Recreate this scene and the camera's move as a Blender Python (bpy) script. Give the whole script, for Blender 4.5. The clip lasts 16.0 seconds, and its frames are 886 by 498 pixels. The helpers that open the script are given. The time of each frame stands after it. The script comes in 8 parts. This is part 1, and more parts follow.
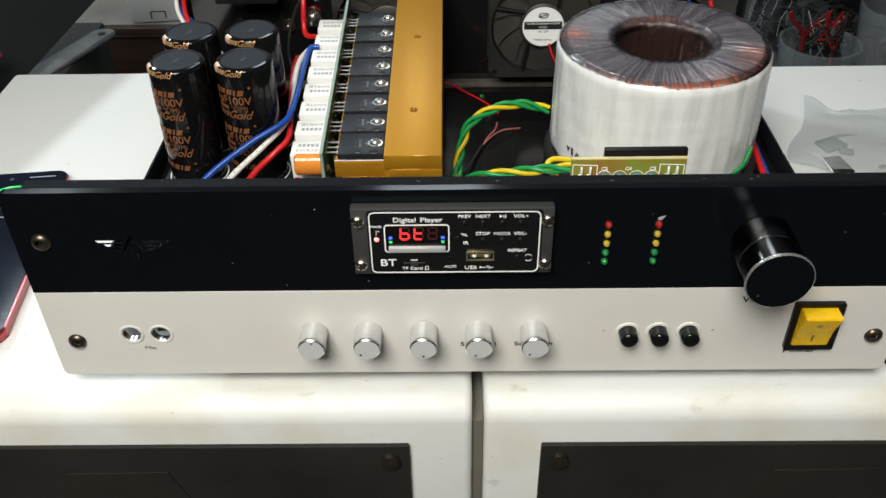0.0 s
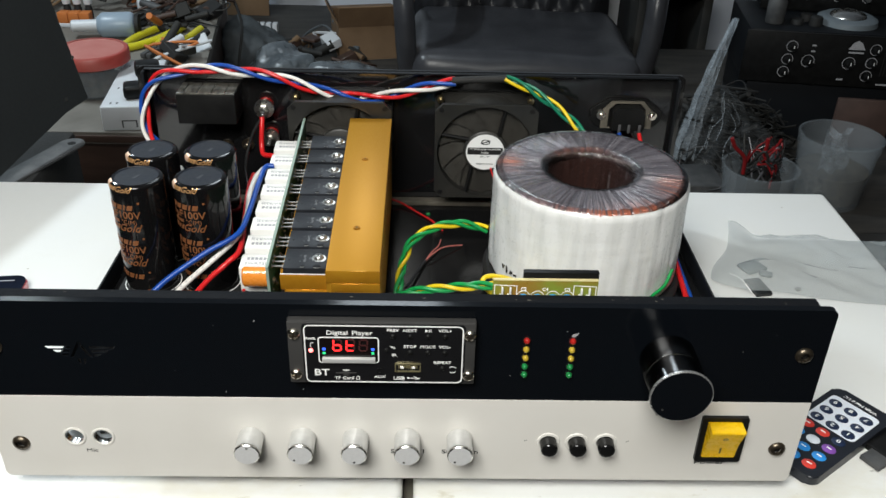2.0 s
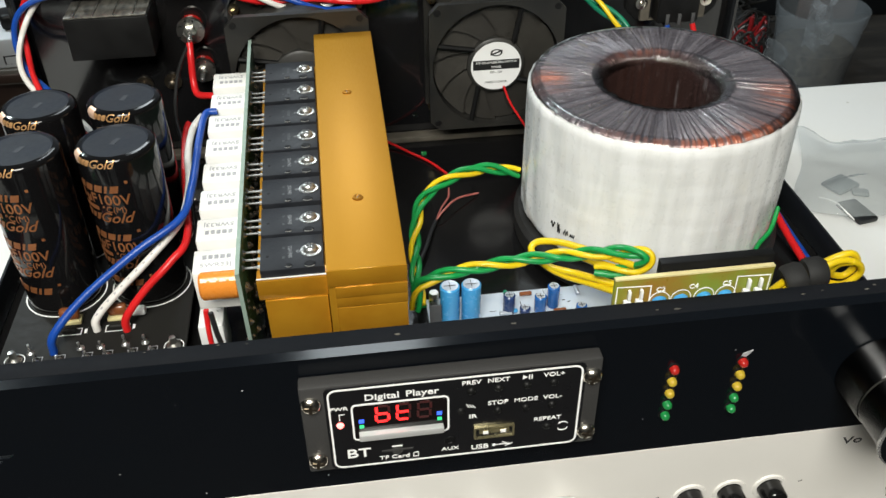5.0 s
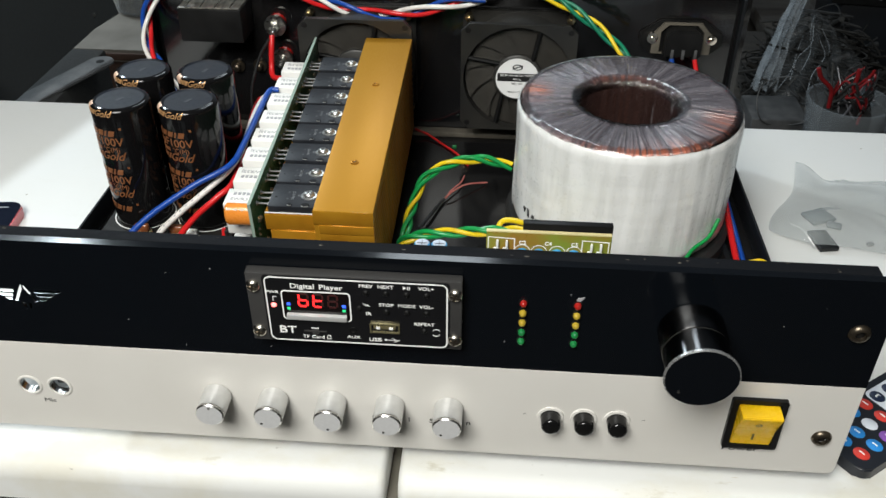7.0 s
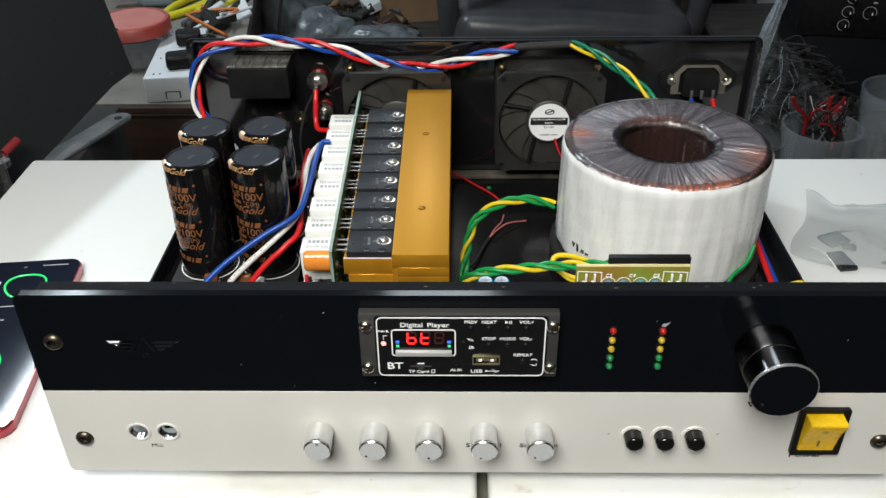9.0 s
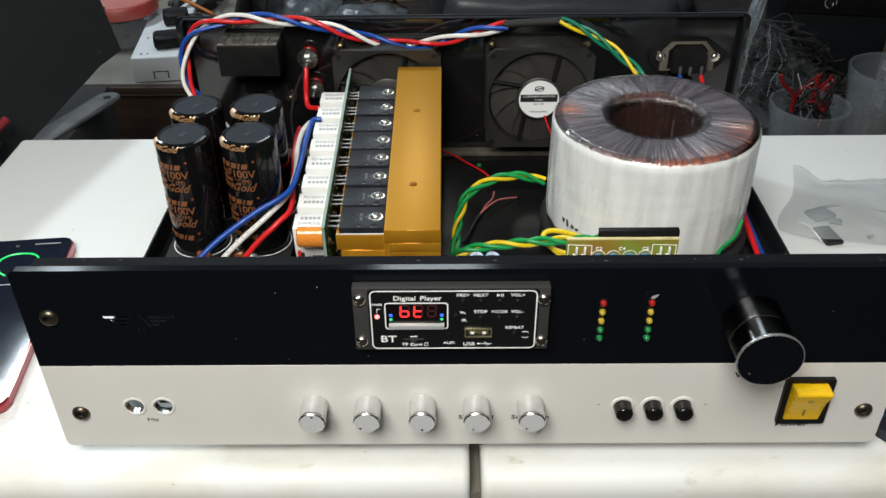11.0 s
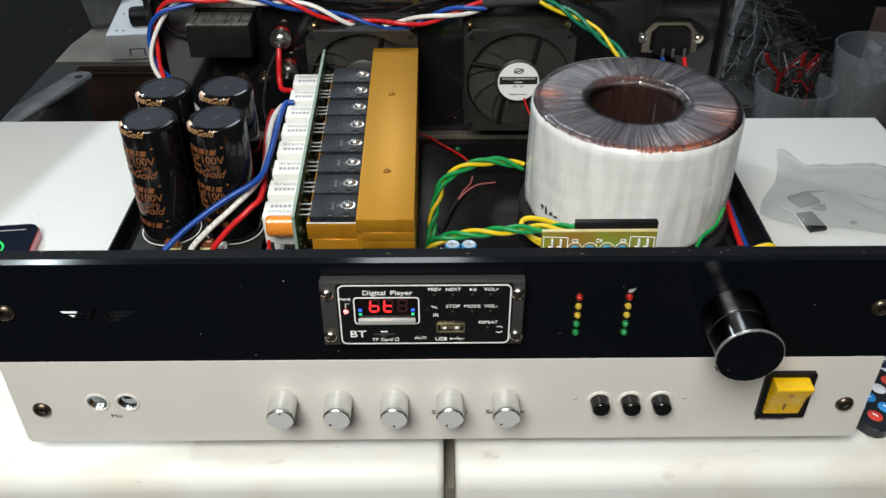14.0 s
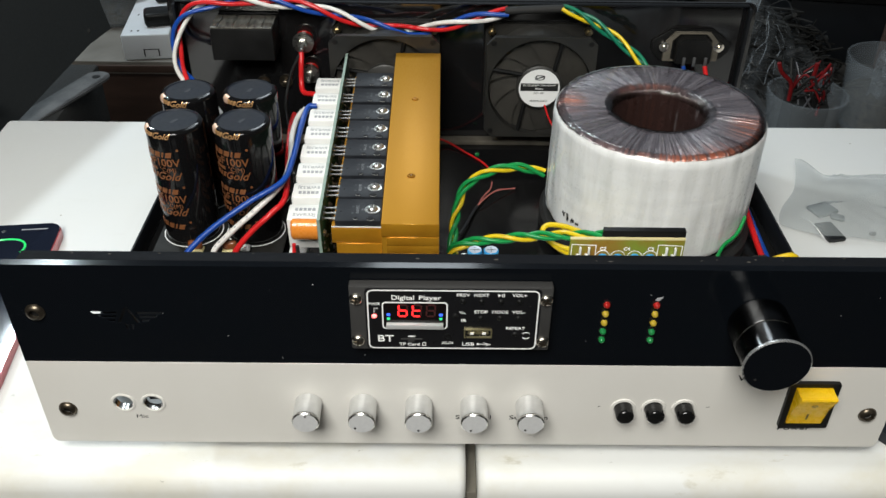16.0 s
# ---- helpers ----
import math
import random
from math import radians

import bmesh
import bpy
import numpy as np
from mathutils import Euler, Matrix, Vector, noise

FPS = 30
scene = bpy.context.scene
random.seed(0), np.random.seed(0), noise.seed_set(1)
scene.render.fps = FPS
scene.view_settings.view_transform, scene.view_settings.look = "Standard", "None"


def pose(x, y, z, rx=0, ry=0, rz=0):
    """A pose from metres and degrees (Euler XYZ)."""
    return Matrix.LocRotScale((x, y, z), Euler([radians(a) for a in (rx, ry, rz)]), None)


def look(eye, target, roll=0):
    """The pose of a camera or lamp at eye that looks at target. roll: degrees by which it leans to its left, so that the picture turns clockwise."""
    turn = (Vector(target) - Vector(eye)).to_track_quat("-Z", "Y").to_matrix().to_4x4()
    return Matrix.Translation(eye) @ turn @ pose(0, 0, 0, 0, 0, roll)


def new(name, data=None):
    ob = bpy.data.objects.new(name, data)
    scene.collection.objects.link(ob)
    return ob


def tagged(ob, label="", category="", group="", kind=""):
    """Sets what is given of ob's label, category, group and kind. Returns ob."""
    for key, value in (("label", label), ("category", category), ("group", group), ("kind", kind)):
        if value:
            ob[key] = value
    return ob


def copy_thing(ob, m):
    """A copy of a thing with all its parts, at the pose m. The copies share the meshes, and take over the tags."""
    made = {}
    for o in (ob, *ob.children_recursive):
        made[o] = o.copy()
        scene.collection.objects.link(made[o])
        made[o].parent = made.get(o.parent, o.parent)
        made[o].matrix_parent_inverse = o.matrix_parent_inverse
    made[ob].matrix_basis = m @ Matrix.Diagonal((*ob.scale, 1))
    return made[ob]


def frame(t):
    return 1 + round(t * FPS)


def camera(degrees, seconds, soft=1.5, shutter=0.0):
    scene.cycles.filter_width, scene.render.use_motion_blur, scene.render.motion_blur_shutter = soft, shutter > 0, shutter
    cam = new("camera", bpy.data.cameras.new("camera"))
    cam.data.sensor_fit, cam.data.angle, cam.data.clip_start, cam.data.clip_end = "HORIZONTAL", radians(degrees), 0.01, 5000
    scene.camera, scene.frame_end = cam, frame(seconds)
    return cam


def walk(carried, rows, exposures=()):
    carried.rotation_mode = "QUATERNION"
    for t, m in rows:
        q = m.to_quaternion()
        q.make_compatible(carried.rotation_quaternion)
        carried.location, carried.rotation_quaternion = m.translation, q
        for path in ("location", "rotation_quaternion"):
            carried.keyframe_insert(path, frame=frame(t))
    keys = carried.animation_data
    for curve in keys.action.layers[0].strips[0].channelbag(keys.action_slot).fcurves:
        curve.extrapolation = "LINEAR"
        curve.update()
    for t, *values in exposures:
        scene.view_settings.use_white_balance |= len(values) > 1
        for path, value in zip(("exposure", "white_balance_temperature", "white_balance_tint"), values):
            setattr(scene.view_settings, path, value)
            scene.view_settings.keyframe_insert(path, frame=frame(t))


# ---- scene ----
cam = camera(53.4, 16.0)
PATH = [
    (0, (-0.01, -0.328, 0.335), (-0.033, 1.251, -0.892), -1.0),
    (0.5, (0.009, -0.341, 0.343), (0.01, 1.273, -0.837), -0.5),
    (1, (0.014, -0.354, 0.34), (0.024, 1.321, -0.753), 0.9),
    (1.5, (0.015, -0.356, 0.345), (0.046, 1.34, -0.714), 1.4),
    (2, (0.009, -0.353, 0.358), (0.056, 1.362, -0.671), 1.6),
    (2.5, (0.017, -0.327, 0.355), (0.072, 1.395, -0.662), 2.1),
    (3, (0.019, -0.272, 0.344), (-0.068, 1.432, -0.698), 1.0),
    (3.5, (-0.039, -0.19, 0.292), (0.012, 1.415, -0.901), -3.0),
    (4, (-0.034, -0.175, 0.285), (0.159, 1.406, -0.924), -0.8),
    (4.5, (-0.035, -0.172, 0.291), (0.178, 1.406, -0.919), -0.6),
    (4.7, (-0.037, -0.177, 0.292), (0.175, 1.402, -0.918), -0.7),
    (6.8, (0.031, -0.286, 0.333), (-0.016, 1.329, -0.846), 1.5),
    (7, (0.05, -0.293, 0.332), (-0.075, 1.324, -0.838), 0.1),
    (7.5, (0.054, -0.308, 0.338), (-0.186, 1.317, -0.803), -3.1),
    (8, (0.001, -0.319, 0.355), (-0.116, 1.332, -0.767), -1.4),
    (8.5, (-0.021, -0.318, 0.359), (-0.075, 1.343, -0.755), -0.8),
    (9, (-0.01, -0.323, 0.353), (-0.047, 1.344, -0.75), -0.7),
    (9.5, (0.004, -0.321, 0.351), (-0.023, 1.323, -0.788), -0.6),
    (9.7, (0.001, -0.324, 0.352), (-0.029, 1.32, -0.787), -0.6),
    (11.8, (-0.012, -0.329, 0.353), (-0.007, 1.314, -0.787), -0.4),
    (12, (-0.009, -0.327, 0.352), (0.0, 1.308, -0.799), -0.4),
    (12.5, (-0.005, -0.326, 0.35), (0.01, 1.294, -0.823), -1.0),
    (13, (-0.009, -0.319, 0.349), (0.014, 1.292, -0.836), -0.3),
    (13.5, (-0.009, -0.313, 0.349), (0.015, 1.298, -0.836), 0.3),
    (14, (-0.004, -0.313, 0.351), (0.012, 1.299, -0.832), -0.0),
    (14.5, (0.001, -0.318, 0.352), (0.013, 1.295, -0.831), -0.1),
    (15, (0.001, -0.318, 0.347), (0.006, 1.294, -0.837), -0.5),
    (15.5, (-0.005, -0.317, 0.351), (0.0, 1.299, -0.828), -0.6),
    (16, (-0.016, -0.314, 0.353), (-0.006, 1.303, -0.824), 0.7),
]
walk(cam, [(t, look(eye, target, roll)) for t, eye, target, roll in PATH],
     exposures=((0, -0.17, 6500, 10), (0.5, -0.25, 6500, 10), (1.0, -0.08, 6450, 10), (1.6, -0.06, 6400, 10), (2.8, 0.04, 6250, 10), (3.4, 0.12, 6550, 11), (4.7, 0.10, 6550, 9), (6.8, -0.12, 6350, 10), (9.2, -0.07, 6350, 10), (9.7, -0.15, 6350, 10), (12, -0.20, 6380, 10), (16, -0.20, 6380, 10)))

# ---------------------------------------------------------------- light
world = bpy.data.worlds.new("workshop_air")
scene.world = world
world.use_nodes = True
world.node_tree.nodes["Background"].inputs[0].default_value = (0.75, 0.85, 1.0, 1)
world.node_tree.nodes["Background"].inputs[1].default_value = 0.20


def area_lamp(name, eye, target, sx, sy, watts, colour):
    lamp = bpy.data.lights.new(name, "AREA")
    lamp.shape, lamp.size, lamp.size_y, lamp.energy, lamp.color = "RECTANGLE", sx, sy, watts, colour
    ob = new(name, lamp)
    ob.matrix_world = look(eye, target)
    return ob


# a tube lamp and a bench lamp over the far side, and an unseen fill lamp added over the near side
area_lamp("tube_lamp", (-0.985, 1.10, 1.00), (0.0, 1.08, -0.1), 0.30, 0.018, 12.8, (0.83, 0.95, 1.0))
area_lamp("bench_lamp", (-0.05, 0.98, 1.10), (0.0, 0.08, 0), 0.24, 0.60, 4.8, (0.86, 0.95, 1.0))
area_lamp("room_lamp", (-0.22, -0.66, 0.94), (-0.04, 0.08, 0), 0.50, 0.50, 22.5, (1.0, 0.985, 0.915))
scene.view_settings.exposure = 0.0


# ---------------------------------------------------------------- materials
def material(name, colour, rough=0.5, metal=0.0, second=None, scale=60.0, mix=0.35, bump=0.0, bump_scale=400.0,
             stretch=(1, 1, 1), coat=0.0, spread=0.12, specular=0.5, trans=0.0, emit=None, alpha=1.0, ior=1.45, vary=0.0):
    """A surface with two scales of variation in colour and gloss, and a fine relief."""
    m = bpy.data.materials.new(name)
    m.use_nodes = True
    nt = m.node_tree
    p = nt.nodes["Principled BSDF"]
    n, k = nt.nodes.new, nt.links.new
    p.inputs["Metallic"].default_value = metal
    p.inputs["IOR"].default_value = ior
    p.inputs["Specular IOR Level"].default_value = specular
    p.inputs["Coat Weight"].default_value = coat
    p.inputs["Transmission Weight"].default_value = trans
    p.inputs["Alpha"].default_value = alpha
    tc = n("ShaderNodeTexCoord")
    mp = n("ShaderNodeMapping")
    mp.inputs["Scale"].default_value = stretch
    k(tc.outputs["Object"], mp.inputs["Vector"])
    big = n("ShaderNodeTexNoise")
    big.inputs["Scale"].default_value, big.inputs["Detail"].default_value = scale, 5
    fine = n("ShaderNodeTexNoise")
    fine.inputs["Scale"].default_value, fine.inputs["Detail"].default_value = bump_scale, 4
    k(mp.outputs[0], big.inputs["Vector"]), k(mp.outputs[0], fine.inputs["Vector"])
    second = second or tuple(c * 0.7 for c in colour)
    ramp = n("ShaderNodeMapRange")
    ramp.inputs["From Min"].default_value, ramp.inputs["From Max"].default_value = 0.35, 0.7
    ramp.inputs["To Max"].default_value = mix
    k(big.outputs["Fac"], ramp.inputs["Value"])
    cm = n("ShaderNodeMix")
    cm.data_type = "RGBA"
    cm.inputs["A"].default_value, cm.inputs["B"].default_value = (*colour, 1), (*second, 1)
    k(ramp.outputs["Result"], cm.inputs["Factor"])
    out = cm.outputs["Result"]
    if vary:
        info = n("ShaderNodeObjectInfo")
        hv = n("ShaderNodeHueSaturation")
        vr = n("ShaderNodeMapRange")
        vr.inputs["To Min"].default_value, vr.inputs["To Max"].default_value = 1 - vary, 1 + vary
        k(info.outputs["Random"], vr.inputs["Value"]), k(vr.outputs["Result"], hv.inputs["Value"]), k(out, hv.inputs["Color"])
        out = hv.outputs["Color"]
    k(out, p.inputs["Base Color"])
    rr = n("ShaderNodeMapRange")
    rr.inputs["To Min"].default_value, rr.inputs["To Max"].default_value = max(0.02, rough - spread), min(1, rough + spread)
    k(fine.outputs["Fac"], rr.inputs["Value"]), k(rr.outputs["Result"], p.inputs["Roughness"])
    if bump:
        b = n("ShaderNodeBump")
        b.inputs["Strength"].default_value, b.inputs["Distance"].default_value = bump, 0.0006
        k(fine.outputs["Fac"], b.inputs["Height"]), k(b.outputs["Normal"], p.inputs["Normal"])
    if emit:
        p.inputs["Emission Color"].default_value, p.inputs["Emission Strength"].default_value = (*emit[:3], 1), emit[3]
    return m


M = {}
M["black_acrylic"] = material("black_acrylic", (0.0028, 0.0038, 0.0054), 0.13, spread=0.03, specular=0.30, scale=20, mix=0.3, second=(0.004, 0.004, 0.005))
M["white_acrylic"] = material("white_acrylic", (0.66, 0.64, 0.60), 0.36, spread=0.05, scale=25, mix=0.35, second=(0.60, 0.575, 0.53))
M["black_paint"] = material("black_paint", (0.0090, 0.0104, 0.0124), 0.40, spread=0.10, bump=0.10, bump_scale=900, scale=30, specular=0.14, second=(0.012, 0.012, 0.013))
M["black_gloss_paint"] = material("black_gloss_paint", (0.0058, 0.0058, 0.0064), 0.14, spread=0.05, bump=0.03, bump_scale=500, specular=0.32, second=(0.014, 0.013, 0.011), scale=18)
M["rear_gloss"] = material("rear_gloss", (0.0055, 0.0055, 0.0062), 0.10, spread=0.04, bump=0.02, bump_scale=300, specular=0.7, coat=0.25, second=(0.010, 0.009, 0.008), scale=14, mix=0.7)
M["black_plastic"] = material("black_plastic", (0.006, 0.006, 0.006), 0.42, specular=0.22, bump=0.08, bump_scale=900, second=(0.018, 0.018, 0.018), scale=90)
M["fan_plastic"] = material("fan_plastic", (0.021, 0.021, 0.020), 0.45, specular=0.4, bump=0.1, bump_scale=600, second=(0.045, 0.042, 0.036), scale=45, mix=0.6)
M["blade_plastic"] = material("blade_plastic", (0.055, 0.051, 0.045), 0.42, specular=0.35, bump=0.1, bump_scale=400, second=(0.085, 0.079, 0.068), scale=30, mix=0.8)
M["fan_frame"] = material("fan_frame", (0.012, 0.012, 0.0115), 0.42, specular=0.4, bump=0.1, bump_scale=600, second=(0.028, 0.026, 0.022), scale=38, mix=0.7)
M["bezel_plastic"] = material("bezel_plastic", (0.036, 0.035, 0.034), 0.55, bump=0.15, bump_scale=1500, second=(0.035, 0.035, 0.035), scale=120)
M["knob_black"] = material("knob_black", (0.10, 0.10, 0.102), 0.25, metal=1.0, spread=0.01, second=(0.085, 0.085, 0.087), scale=60)


def turned(m):
    """Fine lathe marks round the y axis draw the gloss out along it."""
    nt = m.node_tree
    tg = nt.nodes.new("ShaderNodeTangent")
    tg.direction_type, tg.axis = "RADIAL", "Y"
    p = nt.nodes["Principled BSDF"]
    p.inputs["Anisotropic"].default_value, p.inputs["Anisotropic Rotation"].default_value = 0.95, 0.25
    nt.links.new(tg.outputs[0], p.inputs["Tangent"])


turned(M["knob_black"])
M["module_face"] = material("module_face", (0.007, 0.007, 0.008), 0.30, spread=0.08, scale=80)
M["screen_glass"] = material("screen_glass", (0.006, 0.004, 0.004), 0.08, spread=0.03)
M["white_print"] = material("white_print", (0.88, 0.88, 0.86), 0.5, scale=300, mix=0.2)
M["black_print"] = material("black_print", (0.012, 0.012, 0.012), 0.5, scale=300)
M["lid_paint"] = material("lid_paint", (0.026, 0.029, 0.030), 0.6, second=(0.036, 0.039, 0.039), scale=10, bump=0.1, bump_scale=300)
M["bag_film"] = material("bag_film", (0.33, 0.365, 0.37), 0.42, second=(0.38, 0.41, 0.42), scale=14, mix=0.7, alpha=0.40, coat=0.05, specular=0.3, bump=0.2, bump_scale=40)
M["sack_film"] = material("sack_film", (0.45, 0.50, 0.54), 0.2, second=(0.35, 0.39, 0.43), scale=12, alpha=0.07, coat=0.5, bump=0.6, bump_scale=40)
M["gathered_film"] = material("gathered_film", (0.55, 0.62, 0.68), 0.22, second=(0.30, 0.34, 0.38), scale=60, mix=0.9, alpha=0.42, coat=0.8, bump=0.6, bump_scale=60)
M["pink_lid"] = material("pink_lid", (0.42, 0.135, 0.115), 0.45, second=(0.48, 0.20, 0.17), scale=25, mix=0.8)
M["maroon_board"] = material("maroon_board", (0.095, 0.060, 0.050), 0.5, second=(0.055, 0.035, 0.030), scale=18, mix=0.9, bump=0.3)
M["soot"] = material("soot", (0.012, 0.013, 0.013), 0.7, second=(0.030, 0.028, 0.024), scale=14, mix=0.8, bump=0.3)
M["grey_print"] = material("grey_print", (0.16, 0.17, 0.18), 0.35, scale=200, mix=0.6, second=(0.03, 0.03, 0.03))
M["speaker_white"] = material("speaker_white", (0.715, 0.72, 0.705), 0.50, bump=0.12, bump_scale=260, second=(0.71, 0.70, 0.65), scale=9, mix=0.5)
M["grille_black"] = material("grille_black", (0.012, 0.0115, 0.0105), 0.5, specular=0.3, second=(0.022, 0.020, 0.017), scale=14, mix=0.8, bump=0.1)
M["dirt_plate"] = material("dirt_plate", (0.018, 0.0165, 0.014), 0.5, specular=0.3, second=(0.026, 0.023, 0.019), scale=18, mix=0.8, bump=0.1)
M["stain"] = material("stain", (0.60, 0.56, 0.48), 0.6, second=(0.70, 0.69, 0.65), scale=500, mix=1.0)
M["dark_stain"] = material("dark_stain", (0.24, 0.21, 0.16), 0.7, second=(0.62, 0.60, 0.55), scale=600, mix=0.9)
M["gap_dark"] = material("gap_dark", (0.11, 0.10, 0.08), 0.8)
M["gold_anodised"] = material("gold_anodised", (0.46, 0.225, 0.014), 0.46, metal=0.42, second=(0.40, 0.185, 0.010), scale=9, mix=0.7, bump=0.05, bump_scale=500, stretch=(3, 0.5, 3))
M["gold_cut"] = material("gold_cut", (0.55, 0.25, 0.03), 0.38, metal=0.8, second=(0.32, 0.15, 0.02), scale=60, mix=0.8, bump=0.15)
M["amber_tape"] = material("amber_tape", (0.60, 0.29, 0.022), 0.12, metal=0.45, second=(0.42, 0.17, 0.01), scale=50, mix=0.7, coat=0.7, bump=0.5, bump_scale=130)
M["bright_screw"] = material("bright_screw", (0.80, 0.74, 0.64), 0.20, metal=1.0, second=(0.42, 0.39, 0.33), scale=300)
M["ledge_silver"] = material("ledge_silver", (0.62, 0.62, 0.61), 0.35, metal=0.4, second=(0.42, 0.42, 0.41), scale=120, stretch=(0.2, 1, 4))
M["lead_tin"] = material("lead_tin", (0.46, 0.46, 0.44), 0.38, metal=0.6, second=(0.30, 0.30, 0.29), scale=300)
M["button_gloss"] = material("button_gloss", (0.006, 0.006, 0.006), 0.14, specular=0.6, scale=100)
M["dish_grey"] = material("dish_grey", (0.17, 0.20, 0.22), 0.4, second=(0.12, 0.14, 0.16), scale=20)
M["rim_silver"] = material("rim_silver", (0.55, 0.55, 0.55), 0.28, metal=0.8, second=(0.45, 0.45, 0.45), scale=200)
M["chrome"] = material("chrome", (0.72, 0.71, 0.68), 0.26, metal=1.0, spread=0.08, scale=200)
M["steel"] = material("steel", (0.55, 0.54, 0.50), 0.30, metal=1.0, second=(0.38, 0.36, 0.32), scale=300, bump=0.1)
M["dull_steel"] = material("dull_steel", (0.048, 0.050, 0.052), 0.6, metal=0.2, second=(0.11, 0.11, 0.11), scale=40, mix=0.8)
M["knob_aluminium"] = material("knob_aluminium", (0.72, 0.72, 0.71), 0.36, metal=0.65, second=(0.60, 0.60, 0.59), scale=300, mix=0.5, bump=0.05, bump_scale=900)
M["knob_face"] = material("knob_face", (0.74, 0.74, 0.74), 0.35, metal=0.3, second=(0.62, 0.62, 0.62), scale=500)
M["bronze_bolt"] = material("bronze_bolt", (0.10, 0.082, 0.062), 0.32, metal=0.9, second=(0.17, 0.14, 0.10), scale=200)
M["brass"] = material("brass", (0.46, 0.39, 0.25), 0.30, metal=1.0, second=(0.4, 0.3, 0.14), scale=200)
M["gold_contact"] = material("gold_contact", (0.70, 0.62, 0.36), 0.3, metal=0.9, second=(0.5, 0.42, 0.2), scale=300)
M["switch_yellow"] = material("switch_yellow", (0.84, 0.52, 0.008), 0.28, second=(0.74, 0.43, 0.006), scale=80, mix=0.4)
M["led_red"] = material("led_red", (0.36, 0.014, 0.010), 0.16, coat=0.5, second=(0.22, 0.01, 0.01), scale=300)
M["led_yellow"] = material("led_yellow", (0.44, 0.31, 0.03), 0.16, coat=0.5, second=(0.28, 0.19, 0.02), scale=300)
M["led_green"] = material("led_green", (0.014, 0.20, 0.05), 0.16, coat=0.5, second=(0.01, 0.12, 0.03), scale=300)
M["red_glow"] = material("red_glow", (0.6, 0.02, 0.02), 0.4, emit=(1.0, 0.02, 0.02, 2.6))
M["pilot_glow"] = material("pilot_glow", (0.9, 0.2, 0.2), 0.4, emit=(1.0, 0.16, 0.14, 4.0))
M["blue_glow"] = material("blue_glow", (0.05, 0.1, 0.6), 0.4, emit=(0.03, 0.12, 1.0, 1.4))
M["green_glow"] = material("green_glow", (0.05, 0.5, 0.2), 0.4, emit=(0.02, 0.8, 0.25, 0.7))
M["dim_segment"] = material("dim_segment", (0.05, 0.012, 0.012), 0.4)
M["cap_sleeve"] = material("cap_sleeve", (0.0045, 0.0045, 0.0050), 0.11, spread=0.05, coat=0.15, specular=0.3, second=(0.008, 0.007, 0.0065), scale=35, bump=0.05, bump_scale=200)
M["cap_top"] = material("cap_top", (0.014, 0.0175, 0.026), 0.5, specular=0.25, second=(0.020, 0.022, 0.026), scale=70, mix=0.7, bump=0.08)
M["cap_stamp"] = material("cap_stamp", (0.035, 0.038, 0.045), 0.6, second=(0.014, 0.017, 0.024), scale=700, mix=0.9)
M["notch_black"] = material("notch_black", (0.006, 0.006, 0.007), 0.5, specular=0.2, scale=200)
M["faint_print"] = material("faint_print", (0.055, 0.060, 0.065), 0.6, second=(0.03, 0.033, 0.036), scale=900, mix=0.9)
M["copper_print"] = material("copper_print", (0.29, 0.110, 0.040), 0.4, metal=0.35, second=(0.17, 0.06, 0.022), scale=250, mix=0.6)
M["gold_print"] = material("gold_print", (0.66, 0.37, 0.16), 0.3, metal=0.5, second=(0.45, 0.22, 0.08), scale=250, mix=0.5)
M["pink_band"] = material("pink_band", (0.74, 0.50, 0.36), 0.35, metal=0.2, scale=200)
M["pcb_green"] = material("pcb_green", (0.012, 0.058, 0.028), 0.3, second=(0.04, 0.13, 0.07), scale=150, mix=0.6, bump=0.15)
M["pcb_edge"] = material("pcb_edge", (0.26, 0.34, 0.29), 0.5, second=(0.16, 0.23, 0.19), scale=200)
M["pcb_black"] = material("pcb_black", (0.016, 0.0155, 0.014), 0.5, specular=0.10, second=(0.016, 0.016, 0.016), scale=100, bump=0.05)
M["pcb_yellow"] = material("pcb_yellow", (0.17, 0.215, 0.030), 0.32, second=(0.24, 0.110, 0.020), scale=75, mix=1.0, bump=0.06)
M["pcb_yellow_edge"] = material("pcb_yellow_edge", (0.66, 0.58, 0.30), 0.5, scale=100)
M["pcb_white"] = material("pcb_white", (0.56, 0.62, 0.70), 0.35, second=(0.40, 0.47, 0.58), scale=100, mix=0.6)
M["cement_white"] = material("cement_white", (0.80, 0.79, 0.76), 0.6, second=(0.68, 0.67, 0.63), scale=140, bump=0.25, bump_scale=700, vary=0.04)
M["grey_ink"] = material("grey_ink", (0.28, 0.28, 0.30), 0.6, second=(0.5, 0.5, 0.5), scale=500, mix=0.7)
M["orange_film"] = material("orange_film", (0.74, 0.25, 0.035), 0.28, coat=0.3, second=(0.60, 0.18, 0.02), scale=120)
M["solder"] = material("solder", (0.62, 0.62, 0.60), 0.28, metal=0.9, second=(0.4, 0.4, 0.38), scale=400)
M["transistor_epoxy"] = material("transistor_epoxy", (0.012, 0.0135, 0.017), 0.45, specular=0.35, second=(0.022, 0.024, 0.028), scale=160, mix=0.7, bump=0.12, vary=0.2)
M["blue_sleeve"] = material("blue_sleeve", (0.014, 0.105, 0.36), 0.22, coat=0.4, second=(0.01, 0.07, 0.26), scale=150)
